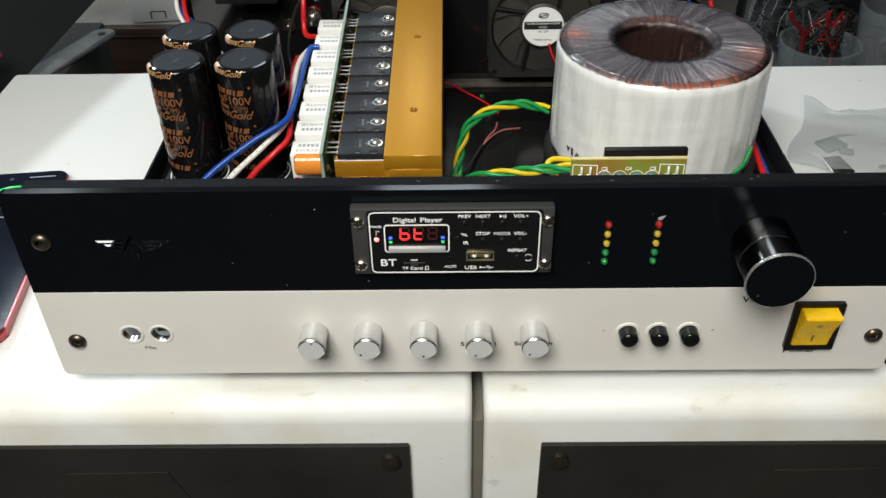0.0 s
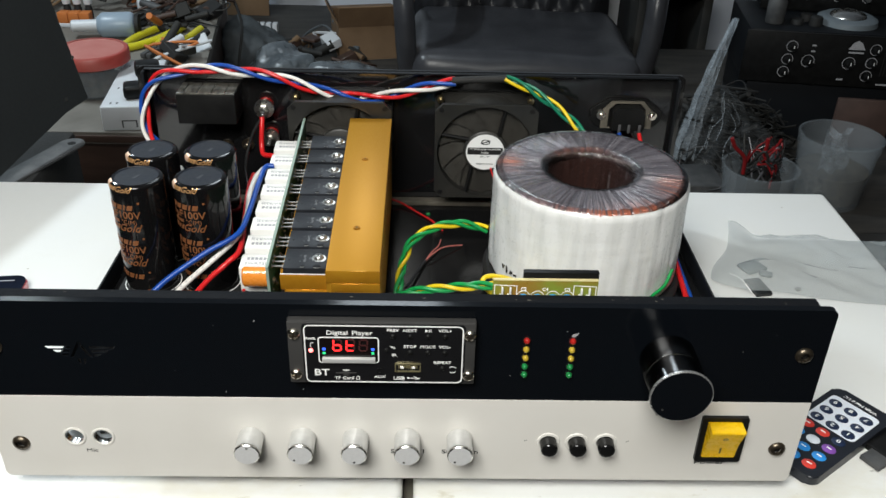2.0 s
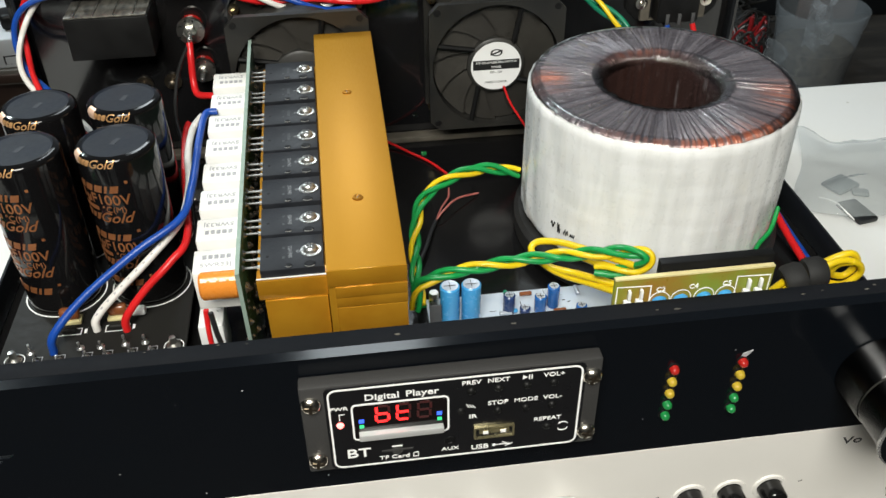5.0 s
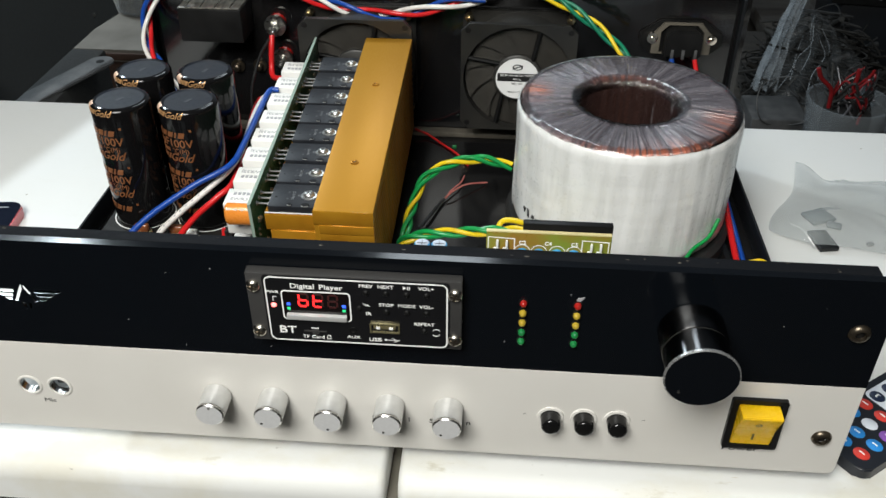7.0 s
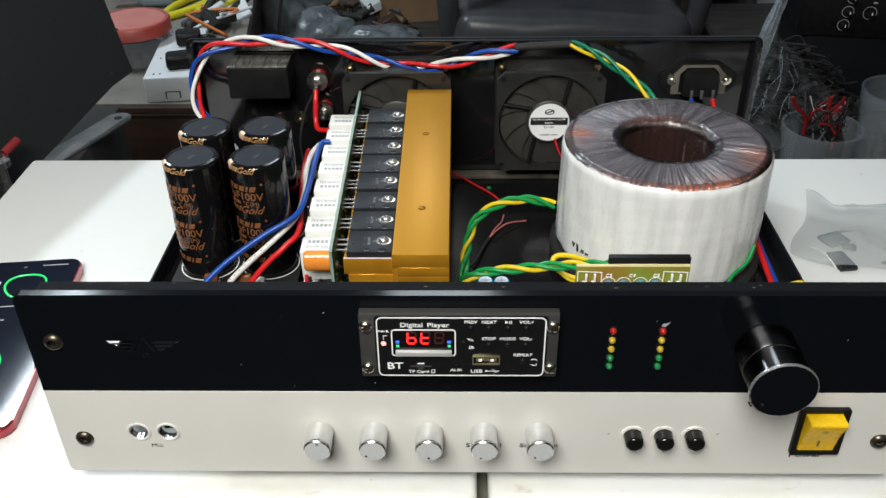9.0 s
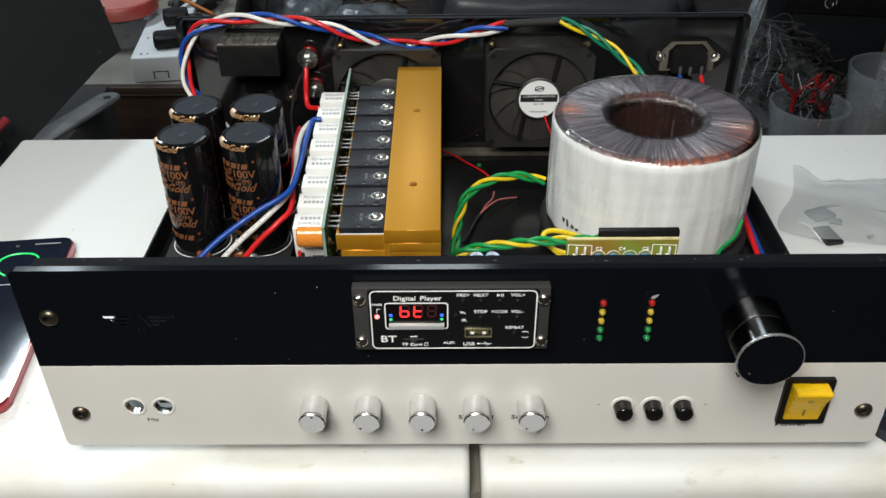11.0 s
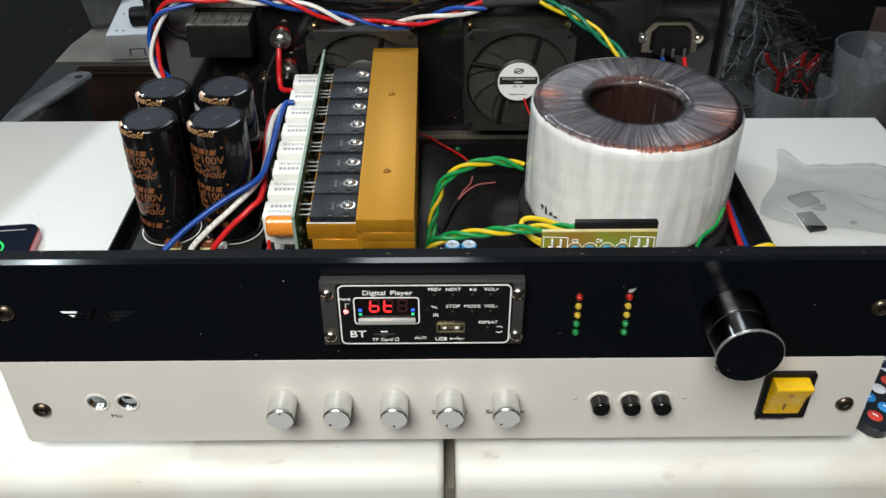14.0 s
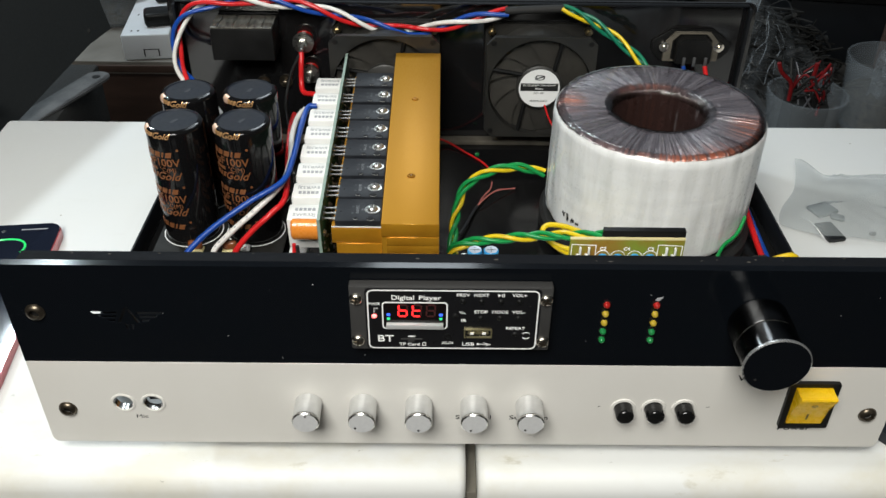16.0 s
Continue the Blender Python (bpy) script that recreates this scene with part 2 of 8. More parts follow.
M["sky_blue_sleeve"] = material("sky_blue_sleeve", (0.05, 0.30, 0.60), 0.25, coat=0.3, second=(0.03, 0.22, 0.5), scale=150)
M["navy_sleeve"] = material("navy_sleeve", (0.012, 0.035, 0.13), 0.25, coat=0.3, second=(0.01, 0.02, 0.08), scale=150)
M["can_top"] = material("can_top", (0.50, 0.54, 0.60), 0.4, metal=0.6, scale=200)
M["brown_film"] = material("brown_film", (0.20, 0.065, 0.022), 0.25, coat=0.5, second=(0.14, 0.04, 0.015), scale=200)
for tint, c, s in (("wire_red", (0.60, 0.014, 0.016), (0.45, 0.01, 0.01)), ("wire_white", (0.74, 0.72, 0.68), (0.58, 0.56, 0.52)), ("wire_blue", (0.008, 0.060, 0.33), (0.006, 0.04, 0.23)),
                   ("wire_black", (0.012, 0.012, 0.012), (0.02, 0.02, 0.02)), ("wire_green", (0.008, 0.27, 0.060), (0.006, 0.19, 0.04)), ("wire_yellow", (0.74, 0.53, 0.010), (0.60, 0.41, 0.008)),
                   ("wire_maroon", (0.22, 0.010, 0.012), (0.14, 0.008, 0.008)), ("wire_pink", (0.62, 0.20, 0.17), (0.5, 0.10, 0.09)), ("wire_teal", (0.006, 0.17, 0.090), (0.005, 0.12, 0.06)), ("wire_grey", (0.10, 0.10, 0.11), (0.06, 0.06, 0.06))):
    M[tint] = material(tint, c, 0.34, second=s, scale=140, mix=0.5, bump=0.05, bump_scale=300)
M["heat_shrink"] = material("heat_shrink", (0.016, 0.016, 0.017), 0.5, second=(0.03, 0.03, 0.03), scale=100, bump=0.2)
M["rubber"] = material("rubber", (0.012, 0.012, 0.012), 0.7, second=(0.025, 0.025, 0.024), scale=100, bump=0.2)
M["paper_white"] = material("paper_white", (0.78, 0.78, 0.77), 0.5, scale=80, mix=0.2)
M["phone_glass"] = material("phone_glass", (0.004, 0.005, 0.009), 0.05, spread=0.02, second=(0.007, 0.010, 0.020), scale=16, mix=0.9, emit=(0.012, 0.02, 0.045, 0.14))
M["phone_red"] = material("phone_red", (0.42, 0.05, 0.06), 0.22, metal=0.5, coat=0.5, scale=60)
M["screen_green"] = material("screen_green", (0.02, 0.4, 0.1), 0.3, emit=(0.03, 0.75, 0.16, 0.8))
M["screen_white"] = material("screen_white", (0.5, 0.5, 0.55), 0.3, emit=(0.5, 0.55, 0.65, 0.32))
M["remote_black"] = material("remote_black", (0.013, 0.015, 0.020), 0.35, second=(0.02, 0.023, 0.03), scale=70, bump=0.05)
M["remote_white"] = material("remote_white", (0.72, 0.76, 0.82), 0.4, scale=100, mix=0.2)
M["button_navy"] = material("button_navy", (0.012, 0.022, 0.055), 0.4, scale=200)
M["button_red"] = material("button_red", (0.62, 0.05, 0.035), 0.4, scale=200)
M["button_blue"] = material("button_blue", (0.03, 0.25, 0.65), 0.4, scale=200)
M["button_purple"] = material("button_purple", (0.20, 0.07, 0.35), 0.4, scale=200)
M["wood_bench"] = material("wood_bench", (0.028, 0.026, 0.024), 0.75, second=(0.060, 0.054, 0.046), scale=7, mix=0.9, bump=0.5, bump_scale=90, stretch=(1, 6, 6))
M["wood_brown"] = material("wood_brown", (0.065, 0.036, 0.026), 0.55, second=(0.035, 0.020, 0.014), scale=10, mix=0.9, bump=0.2, bump_scale=80, stretch=(1, 5, 5))
M["beige_box"] = material("beige_box", (0.21, 0.195, 0.170), 0.7, second=(0.11, 0.10, 0.085), scale=12, mix=0.8, bump=0.15)
M["outlet_white"] = material("outlet_white", (0.62, 0.64, 0.66), 0.4, second=(0.5, 0.5, 0.5), scale=30)
M["red_plastic"] = material("red_plastic", (0.34, 0.050, 0.040), 0.4, second=(0.38, 0.10, 0.08), scale=20, mix=0.8)
M["yellow_grip"] = material("yellow_grip", (0.62, 0.56, 0.02), 0.35, second=(0.48, 0.42, 0.02), scale=40)
M["bottle_grey"] = material("bottle_grey", (0.30, 0.37, 0.44), 0.35, second=(0.2, 0.26, 0.32), scale=20)
M["cardboard"] = material("cardboard", (0.20, 0.125, 0.068), 0.8, second=(0.14, 0.085, 0.045), scale=16, mix=0.7, bump=0.2, bump_scale=120)
M["lip_paint"] = material("lip_paint", (0.007, 0.008, 0.010), 0.65, specular=0.06, second=(0.012, 0.012, 0.013), scale=40, bump=0.1)
M["leather"] = material("leather", (0.036, 0.037, 0.042), 0.33, second=(0.060, 0.060, 0.066), scale=14, mix=0.8, bump=0.4, bump_scale=160)
M["wall_paint"] = material("wall_paint", (0.70, 0.75, 0.83), 0.8, second=(0.62, 0.67, 0.75), scale=3, mix=0.7, bump=0.2, bump_scale=40)
M["floor_tile"] = material("floor_tile", (0.16, 0.15, 0.14), 0.4, second=(0.10, 0.095, 0.09), scale=4, mix=0.8, bump=0.1)
M["film"] = material("film", (0.80, 0.84, 0.88), 0.22, trans=0.88, ior=1.12, second=(0.9, 0.92, 0.95), scale=30, bump=0.6, bump_scale=60)
M["frosted"] = material("frosted", (0.36, 0.40, 0.43), 0.28, alpha=0.24, coat=0.5, trans=0.2, ior=1.2, second=(0.25, 0.29, 0.32), scale=25, bump=0.15)
M["grey_bag"] = material("grey_bag", (0.065, 0.075, 0.083), 0.45, second=(0.12, 0.135, 0.145), scale=16, mix=0.8, bump=0.5, bump_scale=60)
M["clear_heap"] = material("clear_heap", (0.075, 0.088, 0.098), 0.28, second=(0.17, 0.19, 0.205), scale=22, mix=0.9, coat=0.25, bump=0.9, bump_scale=45)
M["dark_cloth"] = material("dark_cloth", (0.045, 0.052, 0.056), 0.8, second=(0.075, 0.083, 0.088), scale=20, mix=0.8, bump=0.6, bump_scale=120)
M["clutter_orange"] = material("clutter_orange", (0.55, 0.17, 0.04), 0.5, scale=40)
M["cement_wall"] = material("cement_wall", (0.17, 0.165, 0.16), 0.85, second=(0.11, 0.105, 0.10), scale=3, mix=0.8, bump=0.3, bump_scale=30)
M["dusty_edge"] = material("dusty_edge", (0.13, 0.115, 0.090), 0.6, second=(0.05, 0.045, 0.036), scale=60, mix=0.9)
M["bag_part"] = material("bag_part", (0.17, 0.19, 0.19), 0.5, second=(0.30, 0.32, 0.32), scale=120, mix=0.8)
M["bag_chip"] = material("bag_chip", (0.010, 0.011, 0.012), 0.4, second=(0.03, 0.033, 0.035), scale=80)
M["ridge_top"] = material("ridge_top", (0.20, 0.19, 0.16), 0.35, metal=0.5, second=(0.06, 0.06, 0.055), scale=500, mix=1.0, stretch=(1, 0.3, 1))
M["dirt_fill"] = material("dirt_fill", (0.022, 0.019, 0.014), 0.8, second=(0.16, 0.135, 0.10), scale=110, mix=0.8, bump=0.5, bump_scale=120)


def winding_material():
    """Transformer winding under clear tape: radial wires in dull violet-grey, with copper sheen painted near the rim
    and a darker brown in the hole.
    """
    m = material("winding", (0.13, 0.105, 0.115), 0.24)
    nt = m.node_tree
    p = nt.nodes["Principled BSDF"]
    n, k = nt.nodes.new, nt.links.new

    def calc(op, a, b=None, c=None):
        nd = n("ShaderNodeMath")
        nd.operation = op
        for i, v in enumerate((a, b, c)):
            if v is None:
                continue
            if isinstance(v, (int, float)):
                nd.inputs[i].default_value = v
            else:
                k(v, nd.inputs[i])
        return nd.outputs[0]

    def ramp(v, lo, hi, t0=0.0, t1=1.0):
        nd = n("ShaderNodeMapRange")
        nd.interpolation_type = "SMOOTHSTEP"
        for key, val in (("From Min", lo), ("From Max", hi), ("To Min", t0), ("To Max", t1)):
            nd.inputs[key].default_value = val
        k(v, nd.inputs["Value"])
        return nd.outputs["Result"]

    tc = n("ShaderNodeTexCoord")
    sep = n("ShaderNodeSeparateXYZ")
    k(tc.outputs["Object"], sep.inputs[0])
    x, y, z = sep.outputs["X"], sep.outputs["Y"], sep.outputs["Z"]
    turn = calc("ARCTAN2", y, x)
    radius = calc("SQRT", calc("ADD", calc("MULTIPLY", x, x), calc("MULTIPLY", y, y)))

    def radial(scale, detail, drift):
        vec = n("ShaderNodeCombineXYZ")
        k(turn, vec.inputs["X"])
        k(calc("MULTIPLY", radius, drift), vec.inputs["Y"])
        k(calc("MULTIPLY", z, drift), vec.inputs["Z"])
        t = n("ShaderNodeTexNoise")
        t.inputs["Scale"].default_value, t.inputs["Detail"].default_value = scale, detail
        k(vec.outputs[0], t.inputs["Vector"])
        return t.outputs["Fac"]
    wires, pleats, veil = radial(44, 5, 0.4), radial(13, 3, 1.2), radial(4, 3, 14)
    # copper sheen put into the colour: two patches of the rim, a thin line along it in front, and the back of the
    # hole's lip
    patch_sum = None
    for centre, power, gain, lo, hi in ((3.02, 60, 1.0, 0.043, 0.056), (-0.50, 34, 1.0, 0.040, 0.056), (-1.15, 2, 0.95, 0.0595, 0.0630), (1.75, 4, 0.80, 0.0375, 0.0320), (-1.25, 18, 0.40, 0.044, 0.062)):
        lobe = calc("POWER", calc("MAXIMUM", calc("COSINE", calc("SUBTRACT", turn, centre)), 0.0), power)
        lobe = calc("MULTIPLY", calc("MULTIPLY", lobe, gain), ramp(radius, min(lo, hi), max(lo, hi), 0.0 if lo < hi else 1.0, 1.0 if lo < hi else 0.0))
        patch_sum = lobe if patch_sum is None else calc("ADD", patch_sum, lobe)
    bare = calc("MINIMUM", calc("MULTIPLY", patch_sum, ramp(wires, 0.42, 0.57, 0.05, 1.0)), 1.0)
    lacquer = n("ShaderNodeValToRGB")
    lacquer.color_ramp.elements[0].position, lacquer.color_ramp.elements[0].color = 0.36, (0.050, 0.040, 0.048, 1)
    lacquer.color_ramp.elements[1].position, lacquer.color_ramp.elements[1].color = 0.66, (0.25, 0.225, 0.245, 1)
    k(calc("ADD", calc("MULTIPLY", wires, 0.55), calc("MULTIPLY", pleats, 0.45)), lacquer.inputs["Fac"])
    c1 = n("ShaderNodeMix")
    c1.data_type = "RGBA"
    c1.inputs["B"].default_value = (0.46, 0.150, 0.085, 1)
    k(bare, c1.inputs["Factor"]), k(lacquer.outputs[0], c1.inputs["A"])
    # darker brown towards the hole
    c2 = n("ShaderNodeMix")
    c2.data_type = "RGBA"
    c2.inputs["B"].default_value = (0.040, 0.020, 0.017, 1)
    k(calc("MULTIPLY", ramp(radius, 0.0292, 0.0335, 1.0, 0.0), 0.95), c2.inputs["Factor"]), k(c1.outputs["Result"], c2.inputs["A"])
    c3 = n("ShaderNodeMix")
    c3.data_type = "RGBA"
    c3.inputs["B"].default_value = (0.42, 0.40, 0.42, 1)
    k(calc("MULTIPLY", ramp(veil, 0.55, 0.75), ramp(pleats, 0.5, 0.7, 0.0, 0.45)), c3.inputs["Factor"]), k(c2.outputs["Result"], c3.inputs["A"])
    k(c3.outputs["Result"], p.inputs["Base Color"])
    b = n("ShaderNodeBump")
    b.inputs["Strength"].default_value, b.inputs["Distance"].default_value = 1.0, 0.0026
    k(calc("ADD", calc("MULTIPLY", wires, 0.6), pleats), b.inputs["Height"]), k(b.outputs["Normal"], p.inputs["Normal"])
    k(b.outputs["Normal"], p.inputs["Coat Normal"])
    p.inputs["Metallic"].default_value = 0.3
    p.inputs["Coat Weight"].default_value, p.inputs["Coat Roughness"].default_value = 1.0, 0.05
    return m


def tape_wrap_material():
    """White polyester tape wound round a transformer: overlapping upright strips, faint creases, a satin gloss."""
    m = material("tape_wrap", (0.74, 0.745, 0.73), 0.30)
    nt = m.node_tree
    p = nt.nodes["Principled BSDF"]
    n, k = nt.nodes.new, nt.links.new
    tc = n("ShaderNodeTexCoord")
    sep = n("ShaderNodeSeparateXYZ")
    k(tc.outputs["Object"], sep.inputs[0])
    at = n("ShaderNodeMath")
    at.operation = "ARCTAN2"
    k(sep.outputs["Y"], at.inputs[0]), k(sep.outputs["X"], at.inputs[1])
    vec = n("ShaderNodeCombineXYZ")
    k(at.outputs[0], vec.inputs["X"])
    hz = n("ShaderNodeMath")
    hz.operation = "MULTIPLY"
    hz.inputs[1].default_value = 2.0
    k(sep.outputs["Z"], hz.inputs[0]), k(hz.outputs[0], vec.inputs["Y"])
    strips = n("ShaderNodeTexNoise")
    strips.inputs["Scale"].default_value, strips.inputs["Detail"].default_value = 9, 5
    k(vec.outputs[0], strips.inputs["Vector"])
    lines = n("ShaderNodeTexNoise")
    lines.inputs["Scale"].default_value, lines.inputs["Detail"].default_value = 1.0, 6
    mp = n("ShaderNodeMapping")
    mp.inputs["Scale"].default_value = (1.6, 60.0, 1)
    mp.inputs["Rotation"].default_value = (0, 0, 0.012)
    k(vec.outputs[0], mp.inputs["Vector"]), k(mp.outputs[0], lines.inputs["Vector"])
    r1 = n("ShaderNodeValToRGB")
    r1.color_ramp.elements[0].position, r1.color_ramp.elements[0].color = 0.36, (0.66, 0.665, 0.65, 1)
    r1.color_ramp.elements[1].position, r1.color_ramp.elements[1].color = 0.60, (0.76, 0.765, 0.755, 1)
    k(strips.outputs["Fac"], r1.inputs["Fac"]), k(r1.outputs[0], p.inputs["Base Color"])
    add = n("ShaderNodeMath")
    add.operation = "ADD"
    soft = n("ShaderNodeMath")
    soft.operation = "MULTIPLY"
    soft.inputs[1].default_value = 0.55
    k(lines.outputs["Fac"], soft.inputs[0])
    k(strips.outputs["Fac"], add.inputs[0]), k(soft.outputs[0], add.inputs[1])
    b = n("ShaderNodeBump")
    b.inputs["Strength"].default_value, b.inputs["Distance"].default_value = 0.45, 0.0012
    k(add.outputs[0], b.inputs["Height"]), k(b.outputs["Normal"], p.inputs["Normal"])
    p.inputs["Coat Weight"].default_value, p.inputs["Coat Roughness"].default_value = 0.35, 0.15
    return m


def worn_white_material():
    """White paint on a cabinet: yellowed grime and small dark knocks along its front edge."""
    m = M["speaker_white"]
    nt = m.node_tree
    p = nt.nodes["Principled BSDF"]
    n, k = nt.nodes.new, nt.links.new
    base = p.inputs["Base Color"].links[0].from_socket
    tc = n("ShaderNodeTexCoord")
    sep = n("ShaderNodeSeparateXYZ")
    k(tc.outputs["Object"], sep.inputs[0])
    front = n("ShaderNodeMapRange")
    for key, v in (("From Min", -0.12), ("From Max", -0.165), ("To Min", 0.06), ("To Max", 1.0)):
        front.inputs[key].default_value = v
    k(sep.outputs["Y"], front.inputs["Value"])
    for scale, stretch, lo, hi, colour, gain in ((16, (1, 1.6, 1), 0.47, 0.66, (0.60, 0.56, 0.44, 1), 0.50), (45, (0.6, 1.4, 1), 0.62, 0.70, (0.42, 0.38, 0.27, 1), 0.55), (110, (0.5, 1.2, 1), 0.675, 0.71, (0.13, 0.11, 0.08, 1), 0.8)):
        mp = n("ShaderNodeMapping")
        mp.inputs["Scale"].default_value = stretch
        t = n("ShaderNodeTexNoise")
        t.inputs["Scale"].default_value, t.inputs["Detail"].default_value, t.inputs["Roughness"].default_value = scale, 7, 0.62
        k(tc.outputs["Object"], mp.inputs["Vector"]), k(mp.outputs[0], t.inputs["Vector"])
        r = n("ShaderNodeMapRange")
        for key, v in (("From Min", lo), ("From Max", hi), ("To Max", gain)):
            r.inputs[key].default_value = v
        k(t.outputs["Fac"], r.inputs["Value"])
        f = n("ShaderNodeMath")
        f.operation = "MULTIPLY"
        k(r.outputs["Result"], f.inputs[0]), k(front.outputs["Result"], f.inputs[1])
        c = n("ShaderNodeMix")
        c.data_type = "RGBA"
        c.inputs["B"].default_value = colour
        k(f.outputs[0], c.inputs["Factor"]), k(base, c.inputs["A"])
        base = c.outputs["Result"]
    k(base, p.inputs["Base Color"])


worn_white_material()
M["winding"] = winding_material()
M["tape_wrap"] = tape_wrap_material()


def clear_tape_material():
    """Thin clear tape: see-through, with a sharp gloss."""
    m = bpy.data.materials.new("clear_tape")
    m.use_nodes = True
    nt = m.node_tree
    nt.nodes.remove(nt.nodes["Principled BSDF"])
    see, gloss, mix, fr = (nt.nodes.new(k) for k in ("ShaderNodeBsdfTransparent", "ShaderNodeBsdfGlossy", "ShaderNodeMixShader", "ShaderNodeFresnel"))
    gloss.inputs["Roughness"].default_value = 0.10
    fr.inputs["IOR"].default_value = 1.55
    k = nt.links.new
    k(fr.outputs[0], mix.inputs[0]), k(see.outputs[0], mix.inputs[1]), k(gloss.outputs[0], mix.inputs[2])
    k(mix.outputs[0], nt.nodes["Material Output"].inputs["Surface"])
    return m


M["clear_tape"] = clear_tape_material()


# ---------------------------------------------------------------- mesh tools
def B():
    return bmesh.new()


def box(bm, cx, cy, cz, sx, sy, sz, bevel=0.0, seg=2, turn=None):
    """A block by its middle and its sizes, with rounded edges."""
    g = bmesh.ops.create_cube(bm, size=1.0)["verts"]
    bmesh.ops.scale(bm, vec=(sx, sy, sz), verts=g)
    if bevel:
        es = list({e for v in g for e in v.link_edges})
        g = list({v for f in bmesh.ops.bevel(bm, geom=es, offset=bevel, segments=seg, affect="EDGES", profile=0.5)["faces"] for v in f.verts} | {v for v in g if v.is_valid})
    m = Matrix.Translation((cx, cy, cz))
    if turn is not None:
        m = m @ turn
    bmesh.ops.transform(bm, matrix=m, verts=g)
    return bm


def span(bm, x0, x1, y0, y1, z0, z1, bevel=0.0, seg=2):
    return box(bm, (x0 + x1) / 2, (y0 + y1) / 2, (z0 + z1) / 2, abs(x1 - x0), abs(y1 - y0), abs(z1 - z0), bevel, seg)


def lathe(bm, prof, seg=32, m=None, closed=False):
    """A turned body: (radius, height) pairs round the z axis, then moved by m."""
    rings = []
    for r, z in prof:
        rings.append([bm.verts.new((r * math.cos(2 * math.pi * i / seg), r * math.sin(2 * math.pi * i / seg), z)) for i in range(seg)] if r > 1e-7 else [bm.verts.new((0, 0, z))])
    pairs = list(zip(rings, rings[1:])) + ([(rings[-1], rings[0])] if closed else [])
    for a, b in pairs:
        for i in range(seg):
            j = (i + 1) % seg
            if len(a) == 1 and len(b) == 1:
                continue
            if len(a) == 1:
                bm.faces.new((a[0], b[j], b[i]))
            elif len(b) == 1:
                bm.faces.new((a[i], a[j], b[0]))
            else:
                bm.faces.new((a[i], a[j], b[j], b[i]))
    vs = [v for r in rings for v in r]
    if m is not None:
        bmesh.ops.transform(bm, matrix=m, verts=vs)
    return bm


FRONT = Matrix.Rotation(radians(90), 4, "X")      # turns +z towards the viewer's side (-y)


def to_front(x, y, z):
    return Matrix.Translation((x, y, z)) @ FRONT


def along(p, q):
    """The pose that lays +z from p towards q."""
    return Matrix.Translation(p) @ (Vector(q) - Vector(p)).to_track_quat("Z", "Y").to_matrix().to_4x4()


def rod(bm, p, q, r, seg=12, bevel=0.0):
    length = (Vector(q) - Vector(p)).length
    prof = [(0, 0), (r - bevel, 0), (r, bevel), (r, length - bevel), (r - bevel, length), (0, length)] if bevel else [(0, 0), (r, 0), (r, length), (0, length)]
    return lathe(bm, prof, seg, along(p, q))


def curve_points(pts, per=8):
    """A smooth line through the points."""
    p = [Vector(a) for a in pts]
    p = [2 * p[0] - p[1]] + p + [2 * p[-1] - p[-2]]
    out = []
    for i in range(1, len(p) - 2):
        for s in range(per):
            t = s / per
            a, b, c, d = p[i - 1], p[i], p[i + 1], p[i + 2]
            out.append(0.5 * ((2 * b) + (c - a) * t + (2 * a - 5 * b + 4 * c - d) * t * t + (3 * b - a - 3 * c + d) * t ** 3))
    out.append(p[-2])
    return out


def frames_along(line):
    n = None
    for i, p in enumerate(line):
        t = (line[min(i + 1, len(line) - 1)] - line[max(i - 1, 0)]).normalized()
        if n is None:
            n = t.orthogonal().normalized()
        n = (n - t * n.dot(t)).normalized()
        yield p, n, t.cross(n)


def sweep(bm, line, r, seg=8):
    rings = []
    for p, n, b in frames_along(line):
        rings.append([bm.verts.new(p + r * (math.cos(2 * math.pi * i / seg) * n + math.sin(2 * math.pi * i / seg) * b)) for i in range(seg)])
    for a, c in zip(rings, rings[1:]):
        for i in range(seg):
            bm.faces.new((a[i], a[(i + 1) % seg], c[(i + 1) % seg], c[i]))
    bm.faces.new(rings[0][::-1]), bm.faces.new(rings[-1])
    return bm


def strand(line, phase, radius, pitch):
    """A line wound round another one."""
    out, run, last = [], 0.0, None
    for p, n, b in frames_along(line):
        run += (p - last).length if last is not None else 0
        last = p
        a = phase + 2 * math.pi * run / pitch
        out.append(p + radius * (math.cos(a) * n + math.sin(a) * b))
    return out


def finish(name, bm, mat, smooth=40):
    bmesh.ops.recalc_face_normals(bm, faces=bm.faces)
    me = bpy.data.meshes.new(name)
    bm.to_mesh(me)
    bm.free()
    me.materials.append(M[mat] if isinstance(mat, str) else mat)
    me.polygons.foreach_set("use_smooth", [True] * len(me.polygons))
    me.set_sharp_from_angle(angle=radians(smooth))
    return me


def part(name, bm, mat, parent, label="", smooth=40):
    """Links a bmesh as one mesh object under a thing or a part; its places are in the thing's own space."""
    ob = new(name, finish(name, bm, mat, smooth))
    ob.parent = parent
    return tagged(ob, label)


def share(name, me, parent, m, label=""):
    ob = new(name, me)
    ob.parent = parent
    ob.matrix_local = m
    return tagged(ob, label)


def thing(name, label, category, x=0, y=0, z=0, rz=0, group="", kind=""):
    """An empty at a thing's base, which carries its parts."""
    ob = new(name)
    ob.empty_display_size = 0.01
    ob.matrix_world = pose(x, y, z, 0, 0, rz)
    return tagged(ob, label, category, group, kind)


